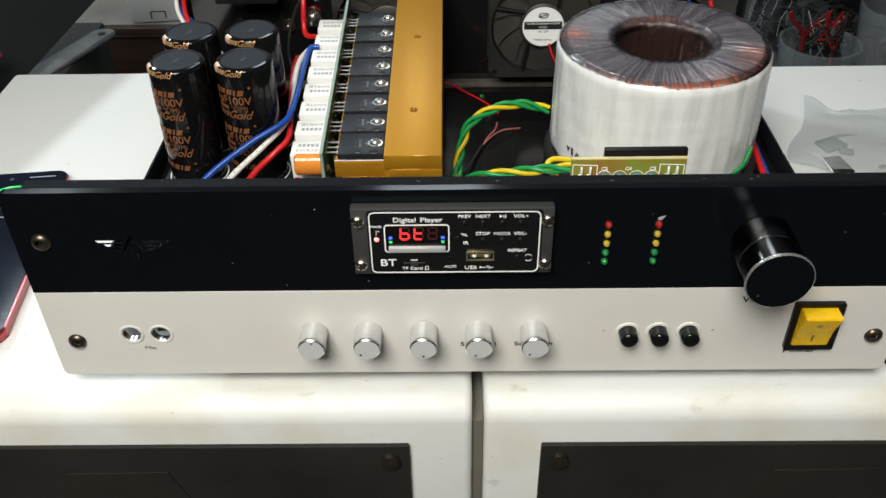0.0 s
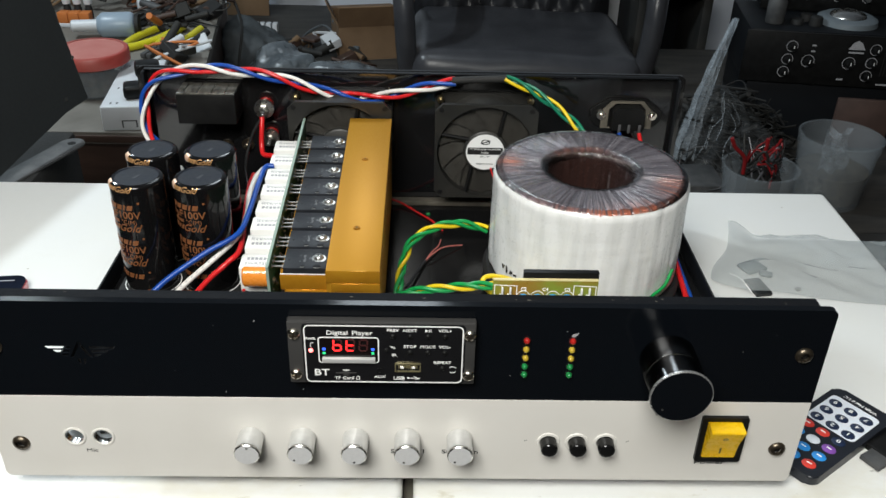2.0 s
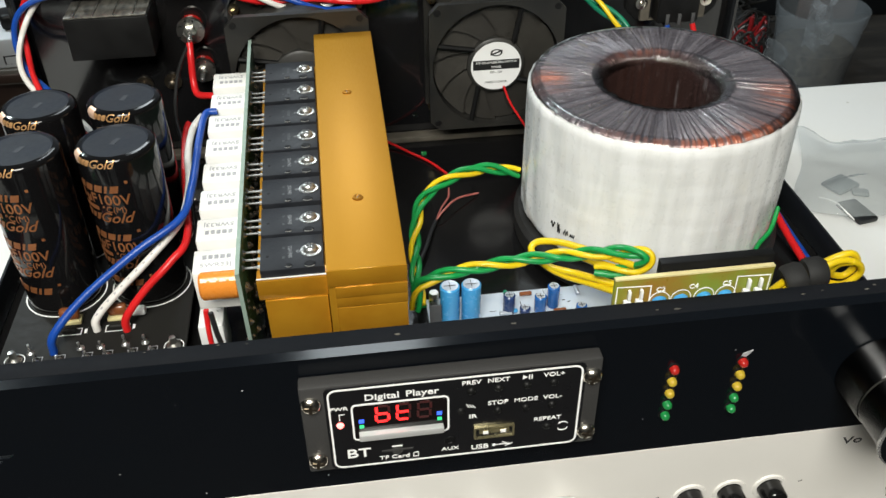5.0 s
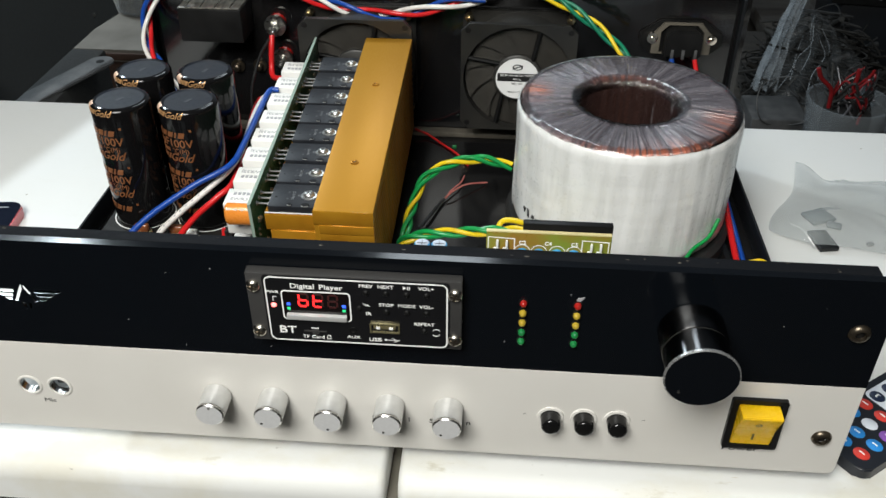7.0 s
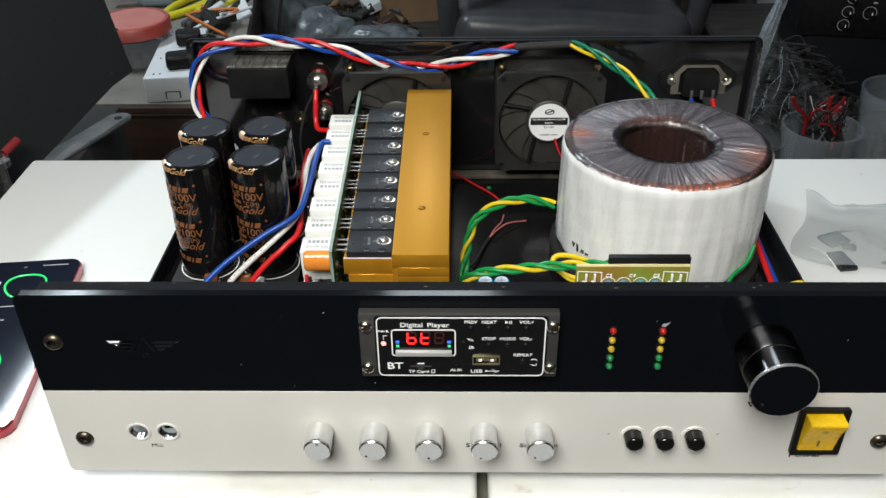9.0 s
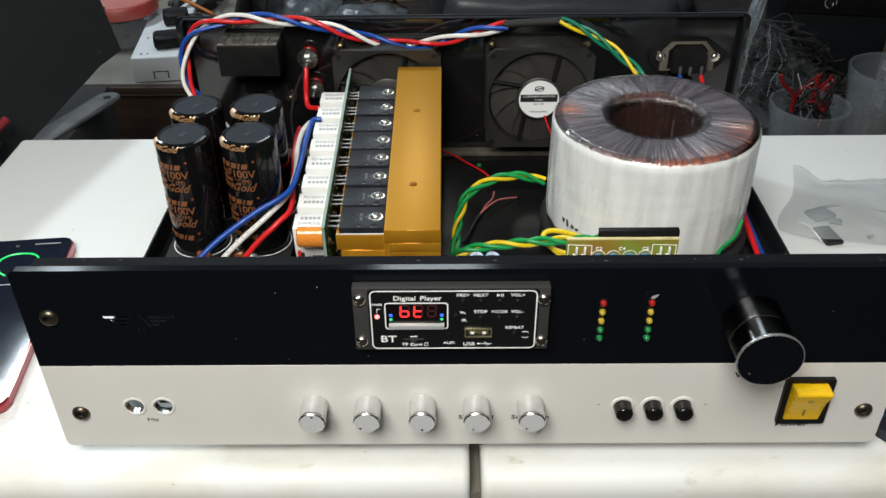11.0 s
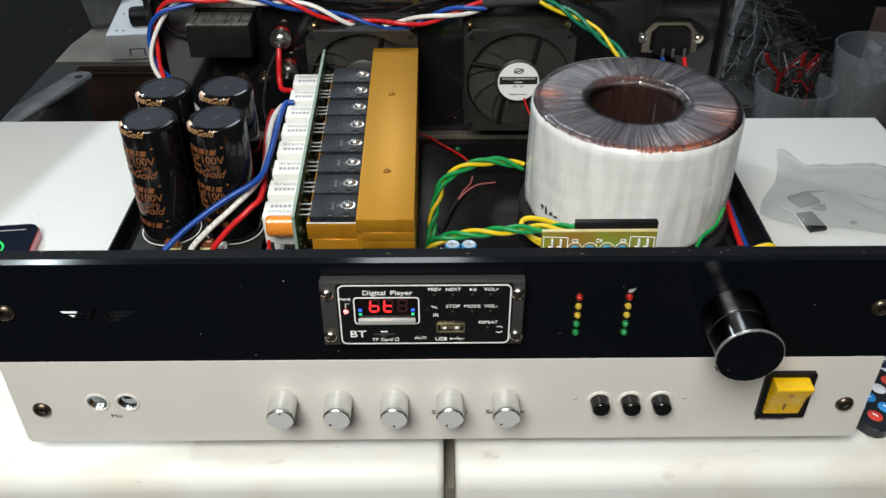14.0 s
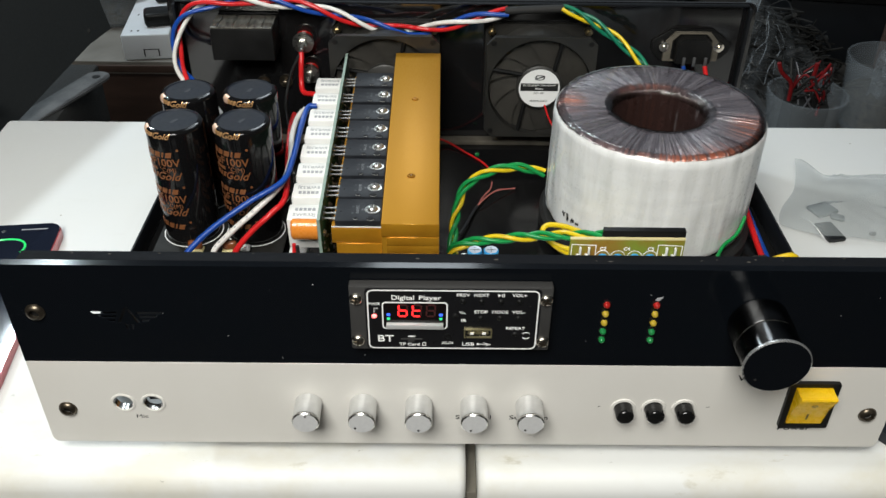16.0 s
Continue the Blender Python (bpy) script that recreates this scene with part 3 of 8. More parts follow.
def single(name, bm, mat, label, category, x=0, y=0, z=0, rz=0, group="", kind="", smooth=40):
    ob = new(name, finish(name, bm, mat, smooth))
    ob.matrix_world = pose(x, y, z, 0, 0, rz)
    return tagged(ob, label, category, group, kind)


def letters(body, size, mat, depth=0.00012, align="CENTER"):
    """Raised writing in the built-in font, as a mesh in the xy plane."""
    cu = bpy.data.curves.new("writing", "FONT")
    cu.offset = 0.0 if "M" in body else 0.012
    cu.body, cu.size, cu.align_x, cu.align_y, cu.extrude, cu.resolution_u = body, 1.0, align, "CENTER", depth / size, 3
    ob = bpy.data.objects.new("writing", cu)
    scene.collection.objects.link(ob)
    me = bpy.data.meshes.new_from_object(ob.evaluated_get(bpy.context.evaluated_depsgraph_get()))
    bpy.data.objects.remove(ob)
    bpy.data.curves.remove(cu)
    me.transform(Matrix.Scale(size, 4))
    me.materials.clear()
    me.materials.append(M[mat])
    return me


def write_on(parent, body, size, mat, m, align="CENTER", stretch=1.0):
    return share("lettering", letters(body, size, mat, align=align), parent, m @ Matrix.Diagonal((stretch, 1, 1, 1)))


def rounded_rect(w, h, r, seg=5):
    pts = []
    for cx, cy, a0 in ((w / 2 - r, h / 2 - r, 0), (-w / 2 + r, h / 2 - r, 90), (-w / 2 + r, -h / 2 + r, 180), (w / 2 - r, -h / 2 + r, 270)):
        for i in range(seg + 1):
            a = radians(a0 + 90 * i / seg)
            pts.append((cx + r * math.cos(a), cy + r * math.sin(a)))
    return pts


def slab(bm, outline, z0, z1, m=None, hole=None):
    """A plate with any outline, from z0 to z1; with an inner outline of as many points it is a frame."""
    def ring(o, z):
        return [bm.verts.new((x, y, z)) for x, y in o]
    n = len(outline)
    a, b = ring(outline, z0), ring(outline, z1)
    vs = a + b
    for i in range(n):
        bm.faces.new((a[i], a[(i + 1) % n], b[(i + 1) % n], b[i]))
    if hole:
        c, d = ring(hole, z0), ring(hole, z1)
        vs += c + d
        for i in range(n):
            j = (i + 1) % n
            bm.faces.new((c[j], c[i], d[i], d[j])), bm.faces.new((b[i], b[j], d[j], d[i])), bm.faces.new((a[j], a[i], c[i], c[j]))
    else:
        bm.faces.new(a[::-1]), bm.faces.new(b)
    if m is not None:
        bmesh.ops.transform(bm, matrix=m, verts=vs)
    return bm


def disc(r, seg=24):
    return [(r * math.cos(2 * math.pi * i / seg), r * math.sin(2 * math.pi * i / seg)) for i in range(seg)]



# ---------------------------------------------------------------- the setting
def room():
    bm = span(B(), -3.2, 3.2, -2.4, 2.45, -1.15, -1.10)
    single("floor", bm, "floor_tile", "dull grey workshop floor", "floor", kind="structure")
    single("wall_north", span(B(), -3.2, 3.2, 2.45, 2.55, -1.10, 1.9), "wall_paint", "pale blue-grey painted wall", "wall", kind="structure")
    # unseen walls and ceiling; the walls are dark grey to cut bounced light
    single("wall_south", span(B(), -3.2, 3.2, -2.5, -2.4, -1.10, 1.9), "cement_wall", "unseen dark grey wall that cuts bounced light", "wall", kind="structure")
    single("wall_west", span(B(), -3.3, -3.2, -2.5, 2.55, -1.10, 1.9), "cement_wall", "unseen dark grey wall that cuts bounced light", "wall", kind="structure")
    single("wall_east", span(B(), 3.2, 3.3, -2.5, 2.55, -1.10, 1.9), "cement_wall", "unseen dark grey wall that cuts bounced light", "wall", kind="structure")
    single("ceiling", span(B(), -3.3, 3.3, -2.5, 2.55, 1.9, 1.95), "wall_paint", "unseen pale ceiling", "ceiling", kind="structure")


room()


# ---------------------------------------------------------------- the two white loudspeakers that carry the amplifier
def loudspeaker(x0, x1, gx0, gx1):
    sp = thing("loudspeaker", "white painted loudspeaker cabinet with a black front plate, scuffed", "loudspeaker", (x0 + x1) / 2, 0.1810, -0.3850, group="pair of loudspeakers")
    w, H, F = x1 - x0, 0.3720, -0.1962        # width, height, front face
    bm = B()
    g = bmesh.ops.create_cube(bm, size=1.0)["verts"]
    bmesh.ops.scale(bm, vec=(w, -2 * F, H), verts=g)
    bmesh.ops.translate(bm, vec=(0, 0, H / 2), verts=g)
    edge = [e for e in bm.edges if all(v.co.z > H - 0.001 and v.co.y < F + 0.011 for v in e.verts)]
    bmesh.ops.bevel(bm, geom=edge, offset=0.013, segments=6, affect="EDGES", profile=0.5)
    bm.normal_update()
    sharp = [e for e in bm.edges if len(e.link_faces) == 2 and e.calc_face_angle(0) > 1.0]
    bmesh.ops.bevel(bm, geom=sharp, offset=0.0045, segments=4, affect="EDGES", profile=0.5)
    part("cabinet", bm, "speaker_white", sp, smooth=50)
    gx0, gx1 = gx0 - (x0 + x1) / 2, gx1 - (x0 + x1) / 2
    plate = part("front_plate", span(B(), gx0, gx1, F - 0.0035, F - 0.0002, 0.02, 0.3448, 0.0012), "grille_black", sp, "black front plate with a slightly lighter brownish patch")
    for sx in (gx0 + 0.010, gx1 - 0.0105):
        for sz in (0.3338, 0.03):
            bm = lathe(B(), [(0, 0.0036), (0.0022, 0.0034), (0.0032, 0.0030), (0.0050, 0.0026), (0.0052, 0)], 18, to_front(sx, F - 0.0035, sz))
            part("screw", bm, "bronze_bolt", plate, "brown countersunk screw")
    # a trapezoid a little lighter and browner than the plate
    mid = (gx0 + gx1) / 2
    o = [(mid - 0.030, 0.3238), (mid + 0.026, 0.3248), (mid + 0.062, 0.220), (mid - 0.062, 0.220)]
    part("worn_patch", slab(B(), o, 0.0, 0.0008, Matrix.Translation((0, F - 0.0035, 0)) @ FRONT), "dirt_plate", plate, "slightly lighter brownish patch")
    # woofer rim behind the plate's lower part
    bm = lathe(B(), [(0.075, 0), (0.079, 0.003), (0.085, 0.003), (0.088, 0)], 40, to_front((gx0 + gx1) / 2, F - 0.0035, 0.115))
    part("woofer_rim", bm, "black_plastic", plate)
    bm = lathe(B(), [(0, 0.004), (0.02, 0.003), (0.075, 0.0006)], 36, to_front((gx0 + gx1) / 2, F - 0.0035, 0.115))
    part("woofer_cone", bm, "black_plastic", plate)
    rnd = random.Random(int(x1 * 1000) + 7)
    for i in range(4):
        px, py = rnd.uniform(-w / 2 + 0.03, w / 2 - 0.03), rnd.uniform(F + 0.014, F + 0.031)
        bm = B()
        n = rnd.randint(7, 10)
        r = rnd.uniform(0.0006, 0.0018)
        slab(bm, [(rnd.uniform(0.5, 1.3) * r * 1.9 * math.cos(2 * math.pi * j / n), rnd.uniform(0.2, 1.0) * r * 0.3 * math.sin(2 * math.pi * j / n)) for j in range(n)], H, H + 0.00004, Matrix.Translation((px, py, 0)))
        part("scuff_mark", bm, rnd.choice(("stain", "stain", "dark_stain")), sp)
    for i in range(7):
        px, py = rnd.uniform(-w / 2 + 0.02, w / 2 - 0.02), rnd.uniform(-0.10, 0.17)
        bm = slab(B(), [(rnd.uniform(0.0003, 0.0011) * math.cos(2 * math.pi * j / 7), rnd.uniform(0.0003, 0.0011) * math.sin(2 * math.pi * j / 7)) for j in range(7)], H, H + 0.00004, Matrix.Translation((px, py, 0)))
        part("speck", bm, "dark_stain", sp)
    return sp


loudspeaker(-0.3944, -0.0005, -0.3553, -0.0345)
loudspeaker(0.0057, 0.3846, 0.0366, 0.3553)
# filler added so that the gap shows grey-brown instead of black
single("spacer_strip", span(B(), -0.0003, 0.0055, -0.010, 0.360, 0.0, 0.3555, 0.0004), "gap_dark", "thin grey-brown filler added in the gap between the loudspeakers", "strip", 0, 0, -0.385)


# ---------------------------------------------------------------- amplifier case
MIC_HOLES = (-0.1745, -0.1595)


def emblem_outlines():
    """The winged emblem, cut right through the black face: three stepped feathers a side, a pointed arch and its tail."""
    out = []
    cx = -0.1610
    for side in (-1, 1):
        for i in range(3):
            a, b = 0.0176 - 0.0036 * i, 0.0046 + 0.0008 * i
            z1 = 0.0868 - 0.0023 * i
            o = [(cx + side * a, z1), (cx + side * (a - 0.0016), z1 - 0.0016), (cx + side * b, z1 - 0.0016), (cx + side * b, z1)]
            out.append(o if side > 0 else o[::-1])
        o = [(cx, 0.0902), (cx + side * 0.0006, 0.0880), (cx + side * 0.0040, 0.0800), (cx + side * 0.0056, 0.0800)]
        o[0], o[1] = (cx + side * 0.0003, 0.0902), (cx + side * 0.0003, 0.0872)
        out.append(o if side < 0 else o[::-1])
        o = [(cx + side * 0.0006, 0.0792), (cx + side * 0.0022, 0.0792), (cx + side * 0.0016, 0.0762), (cx + side * 0.0006, 0.0754)]
        out.append(o if side < 0 else o[::-1])
    return out


def cut_through(ob, outlines, y):
    """Cuts holes of the given outlines (x, z of the world) through an upright plate near the front."""
    bm = B()
    for o in outlines:
        slab(bm, o, -0.012, 0.020, Matrix.Translation((0, y, 0)) @ FRONT)
    bmesh.ops.recalc_face_normals(bm, faces=bm.faces)
    me = bpy.data.meshes.new("cutter")
    bm.to_mesh(me)
    bm.free()
    cutter = bpy.data.objects.new("cutter", me)
    scene.collection.objects.link(cutter)
    mod = ob.modifiers.new("cut", "BOOLEAN")
    mod.operation, mod.object, mod.solver = "DIFFERENCE", cutter, "EXACT"
    mod.use_self = True
    cutter.matrix_world = ob.parent.matrix_world.copy() if ob.parent else Matrix.Identity(4)
    bpy.context.view_layer.update()
    old = ob.data
    new_me = bpy.data.meshes.new_from_object(ob.evaluated_get(bpy.context.evaluated_depsgraph_get()))
    ob.modifiers.clear()
    ob.data = new_me
    new_me.name = old.name
    bpy.data.objects.remove(cutter)


def chassis():
    ch = thing("amplifier_case", "open black steel amplifier case with its lid taken off", "amplifier case", 0, 0.17, 0)
    oy = -0.17
    o = [(-0.1480, 0.0045), (0.2115, 0.0045), (0.2115, 0.3130), (-0.2115, 0.3130), (-0.2115, 0.0620), (-0.1480, 0.0620)]
    part("base_tray", slab(B(), [(x, y + oy) for x, y in o], 0.0025, 0.0055), "black_gloss_paint", ch)
    for s in (-1, 1):
        bm = span(B(), s * 0.2115, s * 0.2100, (0.0620 if s < 0 else 0.0045) + oy, 0.3130 + oy, 0.0058, 0.0215, 0.0004)
        part("side_flange", bm, "black_paint", ch)
    for x in (-0.17, 0.17):
        for y in (0.078, 0.29):
            part("foot", lathe(B(), [(0, -0.0130), (0.009, -0.0130), (0.010, -0.0120), (0.011, 0.0025), (0, 0.0025)], 20, Matrix.Translation((x, y + oy, 0))), "rubber", ch)
    plate = part("front_plate", span(B(), -0.2070, 0.2070, 0.0042 + oy, 0.0056 + oy, 0.006, 0.1133), "black_paint", ch)
    cut_through(plate, [[(-0.1960, 0.0640), (-0.1280, 0.0640), (-0.1280, 0.0960), (-0.1960, 0.0960)], [(-0.1870, 0.0120), (-0.1470, 0.0120), (-0.1470, 0.0400), (-0.1870, 0.0400)]], oy)
    part("top_lip", span(B(), -0.2070, 0.2070, 0.0042 + oy, 0.0112 + oy, 0.1123, 0.1138, 0.0006), "lip_paint", ch)
    bm = B()
    slab(bm, rounded_rect(0.434, 0.1180, 0.006), 0, 0.0022, Matrix.Translation((0, 0.3162 + oy, 0.0620)) @ FRONT)
    part("rear_panel", bm, "rear_gloss", ch, "glossy black rear panel")
    part("rear_lip", span(B(), -0.210, 0.210, 0.3095 + oy, 0.3138 + oy, 0.1192, 0.1206, 0.0004), "black_paint", ch)
    for x in (-0.2105, 0.2105):
        part("rear_edge", span(B(), x - 0.001, x + 0.001, 0.3060 + oy, 0.3138 + oy, 0.022, 0.1188, 0.0004), "black_paint", ch)
    part("rear_flange", span(B(), -0.205, 0.205, 0.3050 + oy, 0.3136 + oy, 0.0056, 0.0095, 0.0006), "dusty_edge", ch, "dusty bent flange")
    rnd = random.Random(23)
    for k in range(18):
        x, y, r = rnd.uniform(-0.2, 0.2), rnd.uniform(0.0052, 0.0102) + oy, rnd.uniform(0.00015, 0.0006)
        part("dust_speck", slab(B(), [(2 * r * rnd.uniform(0.5, 1.4) * math.cos(a), r * rnd.uniform(0.3, 1.0) * math.sin(a)) for a in (0, 1.2, 2.5, 3.7, 5.0)], 0.1138, 0.1139, Matrix.Translation((x, y, 0))), "dusty_edge", ch)
    return ch


def front_panel():
    fp = thing("front_panel", "glossy black over white acrylic amplifier front panel", "front panel", 0, 0.002, 0)
    oy = -0.002
    split = 0.0550

    def half(z0, z1, top):
        r = 0.0035
        pts = []
        for cx, cz, a0, on in ((0.2148 - r, z1 - r, 0, top), (-0.2165 + r, z1 - r, 90, top), (-0.2165 + r, z0 + r, 180, not top), (0.2148 - r, z0 + r, 270, not top)):
            for i in range(6):
                a = radians(a0 + 18 * i)
                if on:
                    pts.append((cx + r * math.cos(a), cz + r * math.sin(a)))
                elif i == 0:
                    pts.append((0.2148 if cx > 0 else -0.2165, z1 if a0 < 180 else z0))
        bm = slab(B(), pts, -0.004, 0.0, Matrix.Translation((0, oy, 0)) @ FRONT)
        es = [e for e in bm.edges if abs(e.verts[0].co.y - e.verts[1].co.y) < 1e-6 and e.verts[0].co.y < oy + 0.001]
        if not top:
            bmesh.ops.bevel(bm, geom=es, offset=0.00018, segments=1, affect="EDGES")
        return bm
    upper = part("upper_panel", half(split, 0.1138, True), "black_acrylic", fp, "glossy black acrylic half")
    lower = part("lower_panel", half(-0.0022, split - 0.0001, False), "white_acrylic", fp, "off-white acrylic half")
    wx0, wx1, wz0, wz1 = -0.1830, -0.1390, 0.0660, 0.0940
    cut_through(upper, [[(wx0, wz0), (wx1, wz0), (wx1, wz1), (wx0, wz1)]], oy)
    face = part("emblem_face", slab(B(), [(wx0, wz0), (wx1, wz0), (wx1, wz1), (wx0, wz1)], -0.0004, 0.0, Matrix.Translation((0, oy, 0)) @ FRONT), "black_acrylic", fp, "black face with a cut-out winged emblem")
    cut_through(face, emblem_outlines(), oy)
    cut_through(lower, [[(x + 0.0050 * u, 0.0268 + 0.0050 * v) for u, v in disc(1.0, 28)] for x in MIC_HOLES], oy)
    # bolts in the four corners
    bolt = finish("bolt", lathe(B(), [(0.0022, 0.0004), (0.0024, 0.0022), (0.0036, 0.0019), (0.0045, 0.0008), (0.0047, 0.0)], 24), "bronze_bolt")
    cup = finish("bolt_socket", lathe(B(), [(0, 0.0004), (0.0022, 0.0004)], 6), "black_plastic")
    for x in (-0.2035, 0.2035):
        for z in (0.0222, 0.0862):
            b = share("bolt", bolt, fp, to_front(x, oy, z), "dark bronze round-headed bolt")
            share("bolt_socket", cup, b, Matrix.Identity(4))
    # printing
    def put(body, x, z, size, align="CENTER", stretch=1.25):
        write_on(fp, body, size, "black_print", to_front(x, oy, z), align, stretch)
    put("Mic", -0.1668, 0.0170, 0.0035)
    put("Power", 0.1682, 0.0117, 0.0034, stretch=1.9)
    put("S", -0.0056, 0.0180, 0.0040)
    put("l", 0.0112, 0.0180, 0.0040)
    put("Su", 0.0234, 0.0180, 0.0040, stretch=1.35)
    put("n", 0.0396, 0.0180, 0.0040)
    put("Vo", 0.1322, 0.0470, 0.0052, "LEFT", 1.3)
    for x in (0.0660, 0.1212):
        for dx, dz in ((0.0006, 0), (0.0014, 0.0003)):
            part("print_mark", slab(B(), [(-0.0003, -0.0002), (0.0003, -0.0001), (0.0002, 0.0003), (-0.0002, 0.0003)], 0, 0.0001, to_front(x + dx - 0.001, oy, 0.0265 + dz)), "black_print", fp)
    rnd = random.Random(17)
    for k in range(14):
        x, z, r = rnd.uniform(-0.20, 0.20), rnd.uniform(0.058, 0.112), rnd.uniform(0.00012, 0.00035)
        part("dust_speck", slab(B(), [(r * rnd.uniform(0.5, 1.4) * math.cos(a), r * rnd.uniform(0.5, 1.4) * math.sin(a)) for a in (0, 1.2, 2.5, 3.7, 5.0)], 0, 0.0001, to_front(x, oy, z)), "grey_ink", fp)
    part("glue_smear", slab(B(), [(-0.0012, -0.0006), (0.0004, -0.0010), (0.0016, 0.0002), (0.0024, 0.0016), (0.0010, 0.0010), (-0.0006, 0.0006)], 0, 0.0003, to_front(0.0852, oy, 0.0970)), "grey_ink", fp, "dried glue smear")
    return fp


chassis()
front_panel()


def microphone_socket(x):
    ms = thing("microphone_socket", "open round microphone socket lined with bright metal in the white panel", "socket", x, 0, 0.0268, group="microphone sockets")
    part("rim", lathe(B(), [(0.0049, -0.0003), (0.0049, 0.0004), (0.0056, 0.0006), (0.0062, 0.0003), (0.0063, 0.00005)], 32, FRONT), "white_acrylic", ms)
    part("barrel", lathe(B(), [(0.0047, -0.0038), (0.0047, -0.0002), (0.00485, -0.0002), (0.00485, -0.0038)], 32, FRONT, closed=True), "chrome", ms, "bright metal barrel")
    if x > -0.165:
        part("contact", slab(B(), [(-0.0034, -0.0028), (0.0036, -0.0026), (0.0040, -0.0008), (-0.0040, -0.0012)], -0.0062, -0.0052, FRONT), "black_plastic", ms, "dark spring contact")


for x in MIC_HOLES:
    microphone_socket(x)


def control_knob(x, turn):
    kn = thing("control_knob", "brushed aluminium control knob on the white panel", "knob", x, 0, 0.0284, group="row of tone knobs")
    part("body", lathe(B(), [(0.0062, 0.0002), (0.0068, 0.0008), (0.0068, 0.0122), (0.0066, 0.0128)], 48, FRONT), "knob_aluminium", kn)
    part("dark_groove", lathe(B(), [(0.0063, 0.0128), (0.0063, 0.0134)], 48, FRONT), "black_plastic", kn)
    part("rim", lathe(B(), [(0.0063, 0.0132), (0.0068, 0.0134), (0.0068, 0.0140), (0.0062, 0.0146)], 48, FRONT), "chrome", kn, "polished chamfered rim")
    part("face", lathe(B(), [(0, 0.0146), (0.0062, 0.0146)], 48, FRONT), "knob_face", kn)
    a = radians(turn)
    part("pointer_dot", lathe(B(), [(0, 0.0149), (0.0006, 0.0148), (0.0007, 0.0146)], 12, to_front(0.0046 * math.sin(a), 0, 0.0046 * math.cos(a))), "chrome" if turn != 180 else "dull_steel", kn)


for x, turn in ((-0.0808, 5), (-0.0532, 225), (-0.0252, 180), (0.0024, 200), (0.0302, 215)):
    control_knob(x, turn)


def push_button(x):
    pb = thing("push_button", "small black domed push button in the white panel", "button", x, 0, 0.0258, group="row of push buttons")
    part("collar", lathe(B(), [(0.0046, 0.0003), (0.0050, 0.0008), (0.0061, 0.0007), (0.0064, 0)], 28, FRONT), "white_acrylic", pb)
    part("cap", lathe(B(), [(0, 0.0079), (0.0030, 0.0078), (0.0040, 0.0074), (0.0045, 0.0066), (0.0046, 0.0002)], 28, FRONT), "button_gloss", pb)


for x in (0.0782, 0.0936, 0.1090):
    push_button(x)


def rocker_switch():
    rs = thing("rocker_switch", "yellow illuminated rocker power switch in a black frame", "switch", 0.1712, 0, 0.0300)
    o = rounded_rect(0.0250, 0.0312, 0.0012)
    i = rounded_rect(0.0200, 0.0262, 0.0008)
    part("frame", slab(B(), o, 0, 0.0022, FRONT, i), "black_plastic", rs)
    part("well", slab(B(), rounded_rect(0.0200, 0.0262, 0.0008), 0, 0.0008, FRONT), "black_plastic", rs)
    prof = [(-0.0124, 0.0008), (-0.0124, 0.0024), (-0.0010, 0.0040), (0.0108, 0.0098), (0.0118, 0.0099), (0.0124, 0.0091), (0.0125, 0.0008)]
    bm = B()
    a = [bm.verts.new((-0.0090, -y, z)) for z, y in prof]
    b = [bm.verts.new((0.0090, -y, z)) for z, y in prof]
    n = len(prof)
    for k in range(n):
        bm.faces.new((a[k], a[(k + 1) % n], b[(k + 1) % n], b[k]))
    bm.faces.new(a), bm.faces.new(b[::-1])
    bmesh.ops.bevel(bm, geom=list(bm.edges), offset=0.0004, segments=2, affect="EDGES")
    rk = part("rocker", bm, "switch_yellow", rs, "glossy yellow rocker pressed at its lower half", 30)
    part("on_mark", box(B(), 0, -0.00335, -0.0062, 0.0008, 0.0004, 0.0044, turn=Matrix.Rotation(radians(8), 4, "X")), "black_print", rk)
    bm = lathe(B(), [(0.0010, 0), (0.0010, 0.0002), (0.0014, 0.0002), (0.0014, 0)], 20, Matrix.Translation((0, -0.0069, 0.0050)) @ Matrix.Rotation(radians(90 + 26), 4, "X"))
    part("off_mark", bm, "black_print", rk)


rocker_switch()


def volume_knob():
    vk = thing("volume_knob", "large turned black metal volume knob with a silver rim", "knob", 0.1338, 0, 0.0838)
    part("body", lathe(B(), [(0.0134, 0.0002), (0.0141, 0.0005), (0.0141, 0.0140), (0.0138, 0.0144)], 64, FRONT), "knob_black", vk, "turned black metal body")
    part("body_groove", lathe(B(), [(0.0135, 0.0143), (0.0135, 0.0151)], 64, FRONT), "soot", vk, "narrow dark groove")
    part("body", lathe(B(), [(0.0136, 0.0150), (0.0138, 0.0152), (0.0138, 0.0285)], 64, FRONT), "knob_black", vk, "turned black metal body")
    part("skirt", lathe(B(), [(0.0030, 0.0284), (0.0140, 0.0284), (0.0150, 0.0287), (0.0154, 0.0294), (0.0153, 0.0300), (0.0147, 0.0304)], 56, FRONT), "rim_silver", vk, "bright silver rim")
    part("face", lathe(B(), [(0, 0.0304), (0.0147, 0.0304), (0.0147, 0.0300)], 56, FRONT), "black_acrylic", vk)
    part("pointer_dot", lathe(B(), [(0, 0.0310), (0.0006, 0.0308), (0.0007, 0.0304)], 12, to_front(-0.0082, 0, -0.0078)), "chrome", vk)


volume_knob()


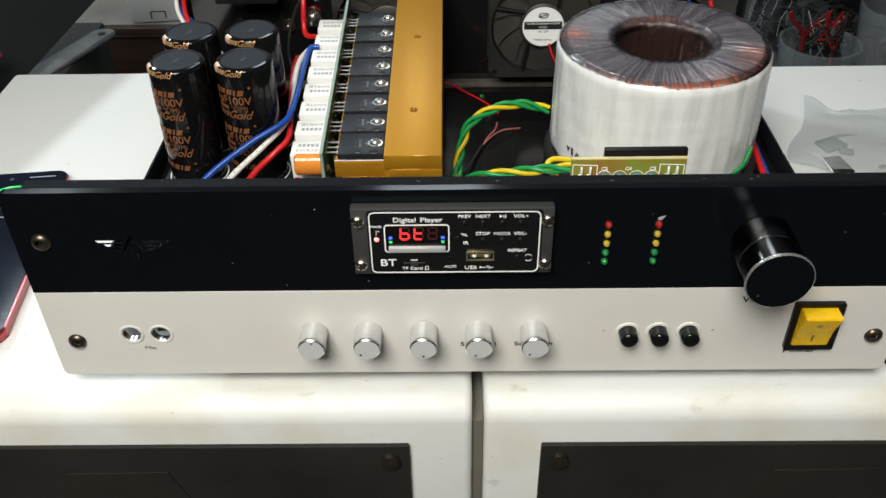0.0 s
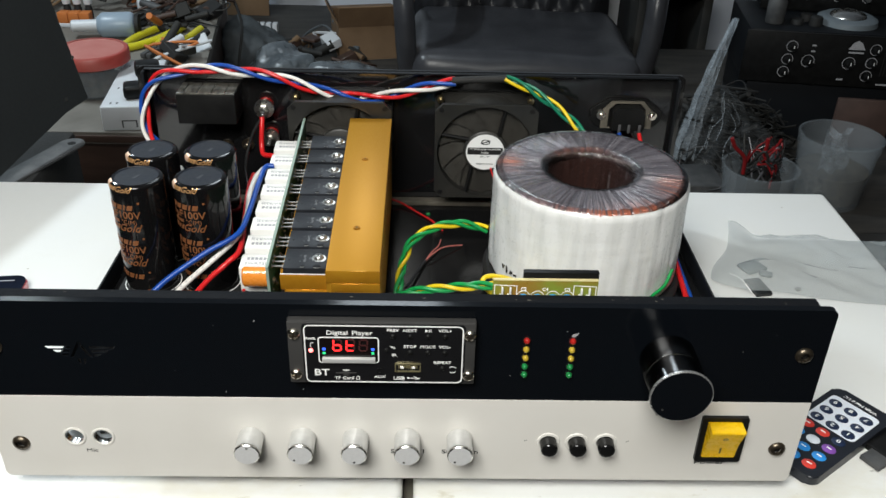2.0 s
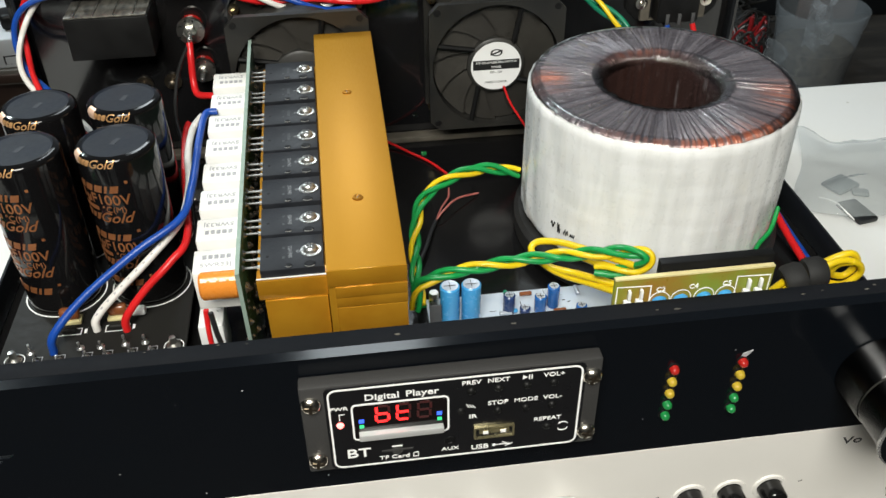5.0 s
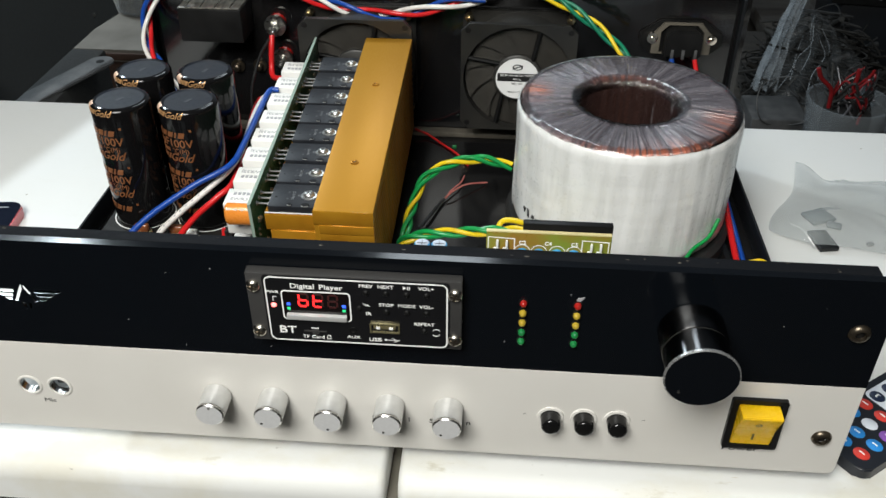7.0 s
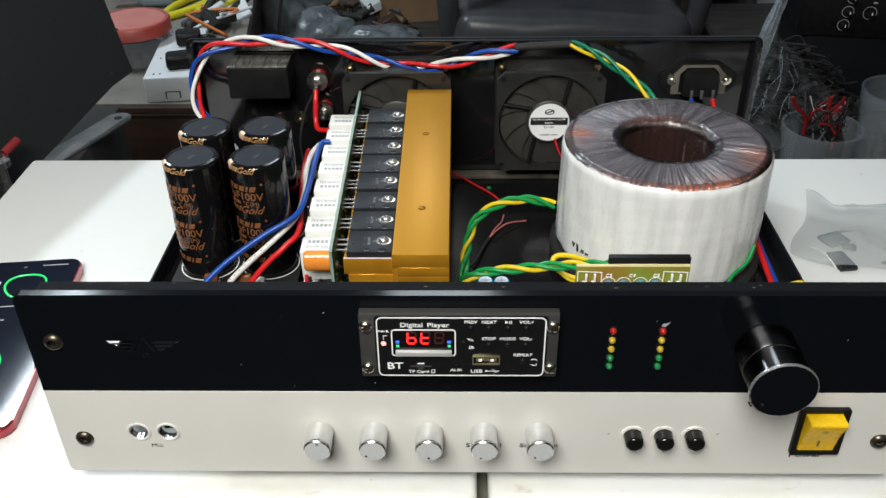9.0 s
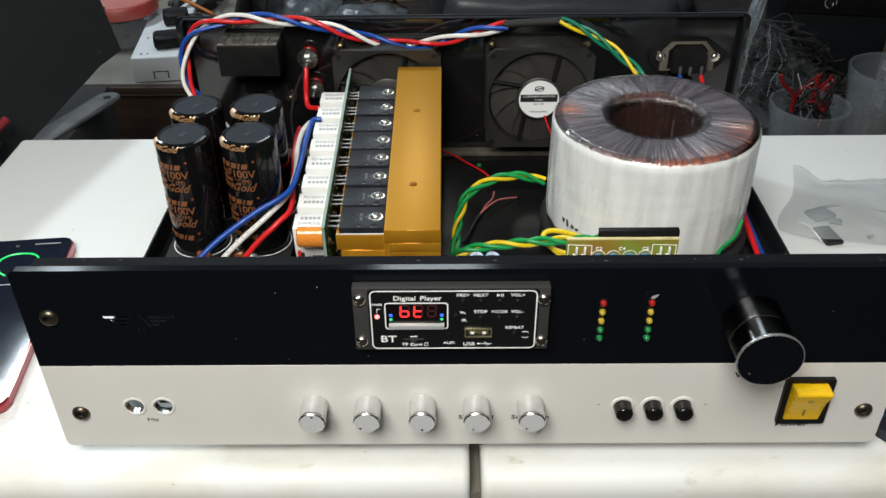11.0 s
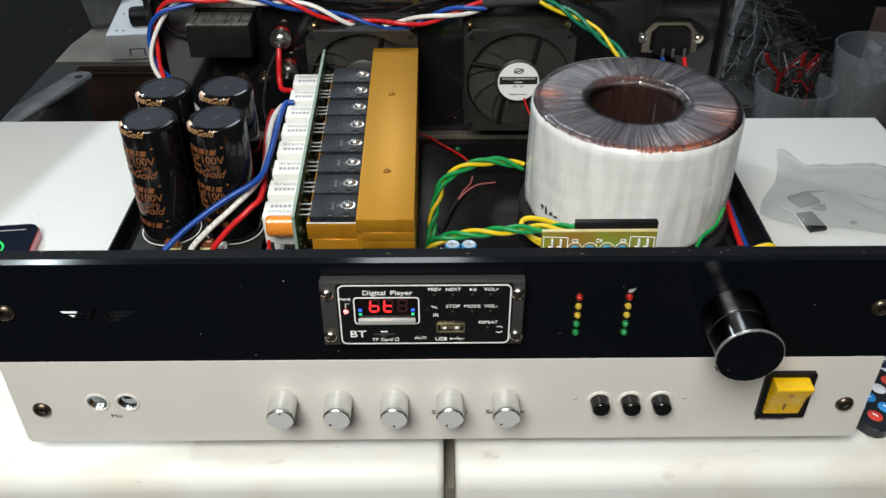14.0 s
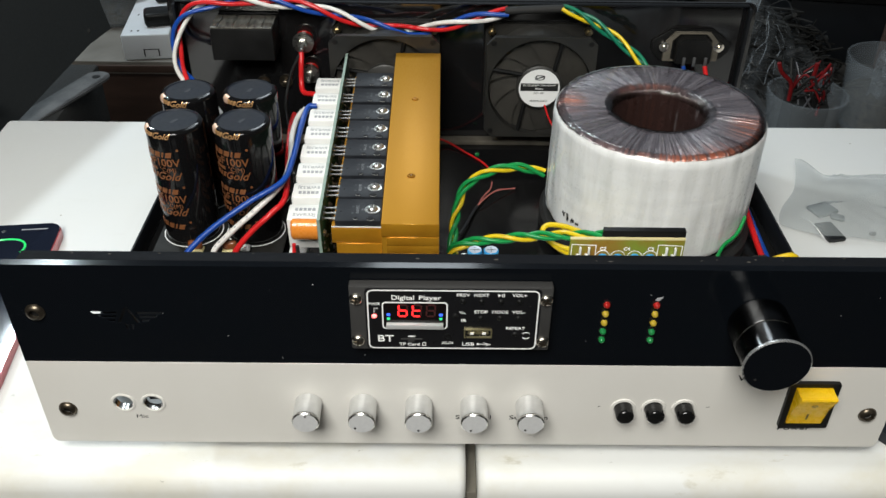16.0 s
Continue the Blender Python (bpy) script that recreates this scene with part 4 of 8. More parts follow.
def level_light(x, z, mat, colour):
    li = thing("level_light", colour + " domed indicator light in the black panel", "indicator light", x, 0, z, group="two columns of level lights")
    part("lens", lathe(B(), [(0, 0.0028), (0.0007, 0.0026), (0.0013, 0.0021), (0.0016, 0.0012), (0.0016, 0.0002)], 20, FRONT), mat, li)
    part("collar", lathe(B(), [(0.0016, 0.0004), (0.0020, 0.0003), (0.0021, 0)], 20, FRONT), "black_plastic", li)


for x in (0.0618, 0.0848):
    for z, mat, colour in ((0.0940, "led_red", "red"), (0.0886, "led_yellow", "yellow"), (0.0832, "led_yellow", "yellow"), (0.0778, "led_green", "green"), (0.0726, "led_green", "green")):
        level_light(x, z, mat, colour)


# ---------------------------------------------------------------- media player module in the front panel
def media_player():
    mp = thing("media_player_module", "black media player module with a red digit display", "media player", -0.0102, 0, 0.0885)
    f = -0.0056                                     # its front face
    bm = span(B(), -0.0462, 0.0462, f, -0.0002, -0.0188, 0.0188, 0.0008)
    part("bezel", bm, "bezel_plastic", mp, "dull grey-black bezel")
    face = part("face", slab(B(), rounded_rect(0.0800, 0.0362, 0.002), 0, 0.0003, Matrix.Translation((0.001, f, 0)) @ FRONT), "module_face", mp)
    ys = f - 0.0003

    def at(x, z):
        return to_front(x, ys, z)
    o, i = rounded_rect(0.0782, 0.0352, 0.0028), rounded_rect(0.0770, 0.0340, 0.0022)
    part("printed_border", slab(B(), o, 0, 0.00015, at(0.0010, -0.0002), i), "white_print", face)
    o, i = rounded_rect(0.0300, 0.0160, 0.0018), rounded_rect(0.0288, 0.0148, 0.0012)
    part("window_border", slab(B(), o, 0, 0.00018, at(-0.0164, 0.0024), i), "white_print", face)
    win = part("display_window", slab(B(), rounded_rect(0.0288, 0.0148, 0.0012), 0, 0.0001, at(-0.0164, 0.0024)), "screen_glass", mp)
    part("card_slot_bar", box(B(), -0.0164, ys - 0.0002, -0.0031, 0.0262, 0.0036, 0.0026, 0.0003), "ledge_silver", win, "grey strip under the digits")
    # seven-segment digits
    w, h, t = 0.0038, 0.0066, 0.0008

    def digit(x0, z0, on):
        segs = {"a": (w / 2, h, w - t, t), "d": (w / 2, 0, w - t, t), "g": (w / 2, h / 2, w - t, t),
                "f": (0, h * 0.75, t, h / 2 - t), "b": (w, h * 0.75, t, h / 2 - t), "e": (0, h * 0.25, t, h / 2 - t), "c": (w, h * 0.25, t, h / 2 - t)}
        for key, (sx, sz, sw, sh) in segs.items():
            part("segment", box(B(), x0 + sx + 0.06 * sz, ys - 0.00025, z0 + sz, sw, 0.0002, sh), "red_glow" if key in on else "dim_segment", win)
    digit(-0.0240, 0.0022, "fgcde")
    digit(-0.0176, 0.0022, "gfed")
    digit(-0.0112, 0.0022, "")
    for sx in (-0.0285, -0.0045):
        part("status_block", box(B(), sx, ys - 0.0002, 0.0030, 0.0016, 0.0002, 0.0014), "blue_glow", win)
        part("status_block", box(B(), sx, ys - 0.0002, 0.0006, 0.0014, 0.0002, 0.0013), "green_glow", win)
    part("pilot_light", lathe(B(), [(0, 0.0008), (0.0009, 0.0006), (0.0012, 0)], 16, at(-0.0350, 0.0020)), "pilot_glow", mp, "glowing red pilot light")
    part("pilot_lead", box(B(), -0.0350, ys - 0.0001, 0.0054, 0.0003, 0.0001, 0.0026), "white_print", face)
    part("pilot_lead", box(B(), -0.0342, ys - 0.0001, 0.0067, 0.0018, 0.0001, 0.0003), "white_print", face)

    def word(body, x, z, size, stretch=1.3):
        write_on(face, body, size, "white_print", at(x, z), "CENTER", stretch)
    word("Digital", -0.0218, 0.0128, 0.0036, 1.15)
    word("Player", -0.0096, 0.0128, 0.0036, 1.15)
    word("PWR", -0.0350, 0.0091, 0.0020)
    word("BT", -0.0302, -0.0118, 0.0056, 1.2)
    word("TF Card", -0.0190, -0.0152, 0.0024, 1.2)
    word("AUX", -0.0012, -0.0142, 0.0021)
    word("USB", 0.0084, -0.0150, 0.0029, 1.15)
    xs = (0.0054, 0.0138, 0.0226, 0.0310)
    for body, x in zip(("PREV", "NEXT", "", "VOL+"), xs):
        if body:
            word(body, x, 0.0146, 0.0024, 1.12)
    part("play_mark", slab(B(), [(-0.0014, -0.0009), (0.0001, 0), (-0.0014, 0.0009)], 0, 0.0001, at(xs[2], 0.0146)), "white_print", face)
    for dx in (0.0006, 0.0014):
        part("pause_mark", box(B(), xs[2] + dx, ys - 0.0001, 0.0146, 0.0004, 0.0001, 0.0018), "white_print", face)
    for body, x in zip(("STOP", "MODE", "VOL-"), xs[1:]):
        word(body, x, 0.0048, 0.0024, 1.12)
    word("IR", 0.0060, -0.0004, 0.0024)
    word("REPEAT", 0.0300, -0.0049, 0.0023, 1.15)
    for k in range(3):
        part("wave_mark", box(B(), 0.0044 + 0.0009 * k, ys - 0.0001, 0.0046 - 0.0002 * k, 0.0003, 0.0001, 0.0018, turn=Matrix.Rotation(radians(-35), 4, "Y")), "white_print", face)
    nub = finish("key", lathe(B(), [(0, 0.0011), (0.0008, 0.0010), (0.0013, 0.0005), (0.0014, 0)], 16), "black_plastic")
    for x, z in [(x, 0.0112) for x in xs] + [(x, 0.0014) for x in xs[1:]] + [(0.0300, -0.0084)]:
        share("key", nub, mp, at(x, z))
    part("infrared_eye", lathe(B(), [(0, 0.0011), (0.0009, 0.0008), (0.0013, 0)], 16, at(0.0022, 0.0026)), "black_plastic", mp)
    o, i = rounded_rect(0.0130, 0.0052, 0.0004, 2), rounded_rect(0.0118, 0.0040, 0.0003, 2)
    usb = part("usb_port", slab(B(), o, -0.0001, 0.0009, at(0.0128, -0.0078), i), "gold_contact", mp, "brass-coloured socket rim")
    part("port_floor", box(B(), 0.0128, ys - 0.00015, -0.0078, 0.0118, 0.0002, 0.0040), "black_plastic", usb)
    part("port_tongue", box(B(), 0.0128, ys - 0.0006, -0.0071, 0.0096, 0.0009, 0.0013), "gold_contact", usb)
    for dx in (-0.0028, 0.0028):
        part("port_clip", box(B(), 0.0128 + dx, ys - 0.0011, -0.0072, 0.0017, 0.0004, 0.0012), "white_print", usb)
    part("aux_jack", lathe(B(), [(0.0009, 0.0001), (0.0011, 0.0005), (0.0017, 0.0004), (0.0018, 0)], 20, at(-0.0012, -0.0102)), "black_plastic", mp)
    part("card_slot", box(B(), -0.0180, ys - 0.0002, -0.0118, 0.0100, 0.0004, 0.0006), "bezel_plastic", mp)
    part("card_notch", lathe(B(), [(0, 0.0005), (0.0016, 0.0003), (0.0019, 0)], 18, at(-0.0180, -0.0122)), "bezel_plastic", mp)
    part("card_line", box(B(), -0.0180, ys - 0.0002, -0.0100, 0.0034, 0.0003, 0.0003), "white_print", face)
    o, i = [(-0.0009, -0.0011), (0.0009, -0.0011), (0.0009, 0.0011), (-0.0004, 0.0011), (-0.0009, 0.0006)], [(-0.0006, -0.0008), (0.0006, -0.0008), (0.0006, 0.0008), (-0.0003, 0.0008), (-0.0006, 0.0005)]
    part("card_sign", slab(B(), o, 0, 0.0001, at(-0.0122, -0.0150), i), "white_print", face)
    part("usb_sign", box(B(), 0.0160, ys - 0.0001, -0.0148, 0.0062, 0.0001, 0.0003), "white_print", face)
    part("usb_sign", lathe(B(), [(0, 0.0001), (0.0006, 0.0001), (0.0006, 0)], 12, at(0.0130, -0.0148)), "white_print", face)
    part("usb_sign", box(B(), 0.0166, ys - 0.0001, -0.0142, 0.0022, 0.0001, 0.0003, turn=Matrix.Rotation(radians(30), 4, "Y")), "white_print", face)
    part("usb_sign", box(B(), 0.0176, ys - 0.0001, -0.0154, 0.0022, 0.0001, 0.0003, turn=Matrix.Rotation(radians(-30), 4, "Y")), "white_print", face)
    for s in (-1, 1):
        arc = [Vector((0.0352 + 0.0015 * math.cos(a), ys - 0.0001, -0.0083 - 0.0018 * (s < 0) + 0.0010 * math.sin(a))) for a in [s * math.pi * 0.9 * k / 8 for k in range(9)]]
        part("repeat_arrow", sweep(B(), arc, 0.00016, 5), "white_print", face)
    head = finish("screw", lathe(B(), [(0, 0.0019), (0.0012, 0.0019), (0.0022, 0.0016), (0.0030, 0.0008), (0.0032, 0)], 24), "bright_screw")
    slot = finish("screw_slot", box(box(B(), 0, 0, 0.0019, 0.0040, 0.0009, 0.0003), 0, 0, 0.0019, 0.0009, 0.0040, 0.0003), "bronze_bolt")
    for x in (-0.0430, 0.0432):
        for z in (0.0118, -0.0132):
            s = share("screw", head, mp, to_front(x, f, z), "bright cross-head screw")
            share("screw_slot", slot, s, Matrix.Rotation(radians(30 + x * 900), 4, "Z"))


media_player()



# ---------------------------------------------------------------- toroidal transformer
def toroid():
    cx, cy, z0, z1, R, r0 = 0.1247, 0.1945, 0.0190, 0.0965, 0.0666, 0.0282
    tf = thing("toroidal_transformer", "large toroidal transformer, copper windings under clear tape and white wrap", "transformer", cx, cy, 0.0055)
    zz = z1 - 0.0055
    zb = z0 - 0.0055
    part("base_pad", lathe(B(), [(0.010, 0), (0.069, 0), (0.0708, 0.0015), (0.0712, 0.0110), (0.0690, 0.0133), (0.010, 0.0133)], 64), "rubber", tf, "black rubber pad")
    # winding: ridged wires from the hole over the shoulder to the outer edge
    seg, prof = 360, []
    for i in range(7):
        a = radians(90 * i / 6)
        prof.append((R - 0.0050 + 0.0050 * math.cos(a) - 0.0006, zz - 0.0045 + 0.0045 * math.sin(a)))
    for i in range(9):
        a = radians(90 + 90 * i / 8)
        prof.append((r0 + 0.0075 + 0.0075 * math.cos(a), zz - 0.0075 + 0.0075 * math.sin(a)))
    prof += [(r0, zz * 0.6), (r0, zb)]
    bm = B()
    rnd = random.Random(5)
    lift = [rnd.uniform(-0.00028, 0.00028) for _ in range(seg)]
    wave = [0.0006 * noise.noise(Vector((3.1 * math.cos(2 * math.pi * i / seg), 3.1 * math.sin(2 * math.pi * i / seg), 0.3))) for i in range(seg)]
    rings = []
    for k, (r, z) in enumerate(prof):
        g = min(1.0, 0.12 + 0.15 * k)
        rings.append([bm.verts.new(((r + 0.4 * g * (lift[i] + wave[i])) * math.cos(2 * math.pi * i / seg), (r + 0.4 * g * (lift[i] + wave[i])) * math.sin(2 * math.pi * i / seg), z + g * (lift[i] + wave[i]) * (1 if z > zz * 0.8 else 0))) for i in range(seg)])
    for a, b in zip(rings, rings[1:]):
        for i in range(seg):
            bm.faces.new((a[i], a[(i + 1) % seg], b[(i + 1) % seg], b[i]))
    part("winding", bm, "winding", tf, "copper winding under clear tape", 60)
    # white wrap round the outside, slightly pleated
    seg = 180
    bm = B()
    prof = [(R - 0.0030, zb), (R - 0.0004, zb + 0.003), *((R + 0.0006, zb + 0.005 + (zz - zb - 0.0125) * i / 30) for i in range(31)), (R + 0.0005, zz - 0.0065), (R + 0.0002, zz - 0.0036), (R - 0.0012, zz - 0.0020)]
    rings = []
    for k, (r, z) in enumerate(prof):
        ring = []
        for i in range(seg):
            a = 2 * math.pi * i / seg
            d = 0.0007 * noise.noise(Vector((9 * math.cos(a), 9 * math.sin(a), z * 25))) + 0.0004 * noise.noise(Vector((30 * math.cos(a), 30 * math.sin(a), z * 12))) + 0.00014 * noise.noise(Vector((2.5 * math.cos(a), 2.5 * math.sin(a), z * 260)))
            ring.append(bm.verts.new(((r + d) * math.cos(a), (r + d) * math.sin(a), z + (0.0005 * noise.noise(Vector((14 * math.cos(a), 14 * math.sin(a), 4))) if k >= len(prof) - 3 else 0))))
        rings.append(ring)
    for a, b in zip(rings, rings[1:]):
        for i in range(seg):
            bm.faces.new((a[i], a[(i + 1) % seg], b[(i + 1) % seg], b[i]))
    part("white_wrap", bm, "tape_wrap", tf, "white tape wrap with fine creases", 60)
    # clear tape drawn tight over the hole's lip and the outer shoulder, in small pleats
    for inner, prof in ((True, [(r0 + 0.0075 + 0.0079 * math.cos(radians(a)), zz - 0.0075 + 0.0079 * math.sin(radians(a))) for a in range(92, 176, 7)]), (False, [(R - 0.0056 + 0.0055 * math.cos(radians(a)), zz - 0.0046 + 0.0052 * math.sin(radians(a))) for a in range(28, 100, 8)])):
        seg = 300
        bm = B()
        rings = []
        for k, (r, z) in enumerate(prof):
            fade = math.sin(math.pi * (k + 0.6) / (len(prof) + 0.2))
            ring = []
            for i in range(seg):
                a = 2 * math.pi * i / seg
                d = (0.00070 if inner else 0.00022) * fade * abs(noise.noise(Vector((22 * math.cos(a), 22 * math.sin(a), k * 0.30 + (7 if inner else 2))))) + 0.00008
                ring.append(bm.verts.new(((r - d if inner else r + d) * math.cos(a), (r - d if inner else r + d) * math.sin(a), z + 1.2 * d)))
            rings.append(ring)
        for a, b in zip(rings, rings[1:]):
            for i in range(seg):
                bm.faces.new((a[i], a[(i + 1) % seg], b[(i + 1) % seg], b[i]))
        part("clear_tape", bm, "clear_tape", tf, "pleated clear tape", 80)
    # pen strokes on the wrap
    for k, (a0, sweep_by, rise) in enumerate(((207.0, 2.4, 0.0018), (211.0, 1.4, 0.0028), (214.5, 2.4, 0.0018), (218.0, 2.2, 0.0010))):
        line = []
        for s in range(9):
            a = radians(a0 + sweep_by * s / 8)
            line.append(Vector(((R + 0.0011) * math.cos(a), (R + 0.0011) * math.sin(a), 0.0300 + rise * math.sin(s * (1.1 + 0.25 * k) + k * 1.7) - 0.0003 * k)))
        part("pen_stroke", sweep(B(), line, 0.00030, 5), "black_print", tf)
    return tf


toroid()


# ---------------------------------------------------------------- reservoir capacitors
def bend(me, r, z0):
    """Lays flat writing round an upright cylinder; its x runs round the cylinder."""
    for v in me.vertices:
        a = v.co.x / r - math.pi / 2
        rr = r + v.co.z + 0.00012
        v.co = (rr * math.cos(a), rr * math.sin(a), z0 + v.co.y)
    return me


def lean_over(me, k):
    for v in me.vertices:
        v.co.x += k * v.co.y
    return me


def patch(w, h, r, z0, x0=0.0, th=0.00018, n=10, lean=0.0):
    """A printed bar on a cylinder."""
    bm = B()
    rows = []
    for rad in (r + 0.00004, r + th):
        for zz in (-h / 2, h / 2):
            rows.append([bm.verts.new((rad * math.cos((x0 - w / 2 + w * i / n + lean * zz) / r - math.pi / 2), rad * math.sin((x0 - w / 2 + w * i / n + lean * zz) / r - math.pi / 2), z0 + zz)) for i in range(n + 1)])
    a, b, c, d = rows
    for i in range(n):
        bm.faces.new((c[i], c[i + 1], d[i + 1], d[i])), bm.faces.new((a[i + 1], a[i], b[i], b[i + 1])), bm.faces.new((b[i], b[i + 1], d[i + 1], d[i])), bm.faces.new((a[i], a[i + 1], c[i + 1], c[i]))
    bm.faces.new((a[0], b[0], d[0], c[0])), bm.faces.new((a[n], b[n], d[n], c[n]))
    return bm


def bend_over(me, r, s0, H, q):
    """Lays writing round a cylinder and over its rounded shoulder of radius q."""
    bm = B()
    bm.from_mesh(me)
    bmesh.ops.triangulate(bm, faces=bm.faces[:])
    for _ in range(2):
        bmesh.ops.subdivide_edges(bm, edges=[e for e in bm.edges if e.calc_length() > 0.0006], cuts=1)
        bmesh.ops.triangulate(bm, faces=bm.faces[:])
    bm.to_mesh(me)
    bm.free()
    for v in me.vertices:
        a = v.co.x / r - math.pi / 2
        s, lift = s0 + v.co.y, v.co.z + 0.00012
        t = min(max(0.0, (s - (H - q)) / q), 1.5)
        rr = r - q + (q + lift) * math.cos(t)
        z = min(s, H - q) + (q + lift) * math.sin(t)
        v.co = (rr * math.cos(a), rr * math.sin(a), z)
    return me


def maker_mark(cp, r, z, size):
    """The maker's mark as plain slanted bars."""
    h = 0.62 * size
    for x, w in ((-1.75, 0.62), (-0.88, 0.70), (0.0, 0.66), (0.64, 0.22), (1.28, 0.62)):
        part("printed_bar", patch(w * size, h, r, z, x * size - 0.001, n=4, lean=0.3), "copper_print", cp)
    part("printed_bar", patch(0.24 * size, 0.24 * size, r, z + 0.55 * size, 2.1 * size, n=2), "copper_print", cp)


def make_capacitor():
    H, r, q = 0.0820, 0.0176, 0.0026
    cp = thing("reservoir_capacitor", "tall black and copper electrolytic capacitor rated 100 volts", "capacitor", group="four reservoir capacitors")
    prof = [(0.0155, 0), (r - 0.0004, 0.0008), (r, 0.003)] + [(r - q + q * math.cos(radians(15 * i)), H - q + q * math.sin(radians(15 * i))) for i in range(7)] + [(r - q - 0.0003, H + 0.0001)]
    part("sleeve", lathe(B(), prof, 56), "cap_sleeve", cp, "shiny black sleeve with copper printing")
    part("top", lathe(B(), [(0, H - 0.0007), (r - 0.0038, H - 0.0006), (r - 0.0030, H + 0.0002)], 56), "cap_top", cp, "dull blue-black top")
    part("stamp", span(B(), -0.0012, 0.0012, -0.0026, 0.0030, H - 0.00069, H - 0.00058), "cap_stamp", cp, "faint stamped mark")
    part("printed_ring", lathe(B(), [(r + 0.0010, 0), (r + 0.0016, 0), (r + 0.0016, 0.00025), (r + 0.0010, 0.00025)], 56, closed=True), "white_print", cp, "white printed ring on the board")
    for band in range(3):
        zt = H - 0.0205 - 0.0262 * band
        maker_mark(cp, r, zt + 0.0056, 0.0058)
        if zt < 0.02:
            continue
        share("lettering", bend(letters("µF100V", 0.0074, "copper_print", 0.00006), r, zt - 0.0002), cp, Matrix.Rotation(0.06, 4, "Z"))
        for k in range(3):
            part("printed_bar", patch(0.0026, 0.0046, r, zt - 0.0002, -0.0215 + 0.0036 * k, n=3), "copper_print", cp)
        share("lettering", bend(letters("°C(M)", 0.0044, "copper_print", 0.00006), r, zt - 0.0052), cp, Matrix.Rotation(0.24, 4, "Z"))
        part("printed_bar", patch(0.0100, 0.0022, r, zt - 0.0052, -0.0085, n=6), "copper_print", cp)
        share("lettering", bend(lean_over(letters("Gold", 0.0076, "copper_print", 0.00006), 0.45), r, zt - 0.0098), cp, Matrix.Rotation(0.24, 4, "Z"))
        for k, wd in enumerate((0.0030, 0.0018, 0.0022, 0.0020)):
            part("printed_bar", patch(wd, 0.0030 + 0.0008 * (k % 2), r, zt - 0.0098, -0.0142 + 0.0031 * k, n=3, lean=0.45), "copper_print", cp)
    share("lettering", bend_over(lean_over(letters("Gold", 0.0056, "gold_print", 0.00006), 0.45), r, H - 0.0024, H, q), cp, Matrix.Rotation(0.20, 4, "Z"))
    for x0, wd in ((-0.0085, 0.0028), (-0.0058, 0.0020), (-0.0034, 0.0022)):
        me = bpy.data.meshes.new("gold_mark")
        bm = slab(B(), rounded_rect(wd, 0.0030, 0.0006, 3), 0, 0.00006, Matrix.Translation((x0, 0, 0)))
        bm.to_mesh(me)
        bm.free()
        me.materials.append(M["gold_print"])
        share("gold_mark", bend_over(lean_over(me, 0.45), r, H - 0.0024, H, q), cp, Matrix.Identity(4))
    bm = B()
    grid = [[bm.verts.new((-0.0150 + 0.0010 * i, -0.0034 + 0.0008 * j, 0.00006)) for i in range(7)] for j in range(9)]
    for a, b in zip(grid, grid[1:]):
        for i in range(6):
            bm.faces.new((a[i], a[i + 1], b[i + 1], b[i]))
    me = bpy.data.meshes.new("pink_band")
    bm.to_mesh(me)
    bm.free()
    me.materials.append(M["pink_band"])
    share("pink_band", bend_over(me, r, H - 0.0010, H, q), cp, Matrix.Identity(4))
    return cp


cap = make_capacitor()
cap.matrix_world = pose(-0.1785, 0.1672, 0.0165, 0, 0, -26)
for x, y, rz in ((-0.1374, 0.1682, -24), (-0.1797, 0.2090, -20), (-0.1398, 0.2105, -14)):
    copy_thing(cap, pose(x, y, 0.0165, 0, 0, rz))


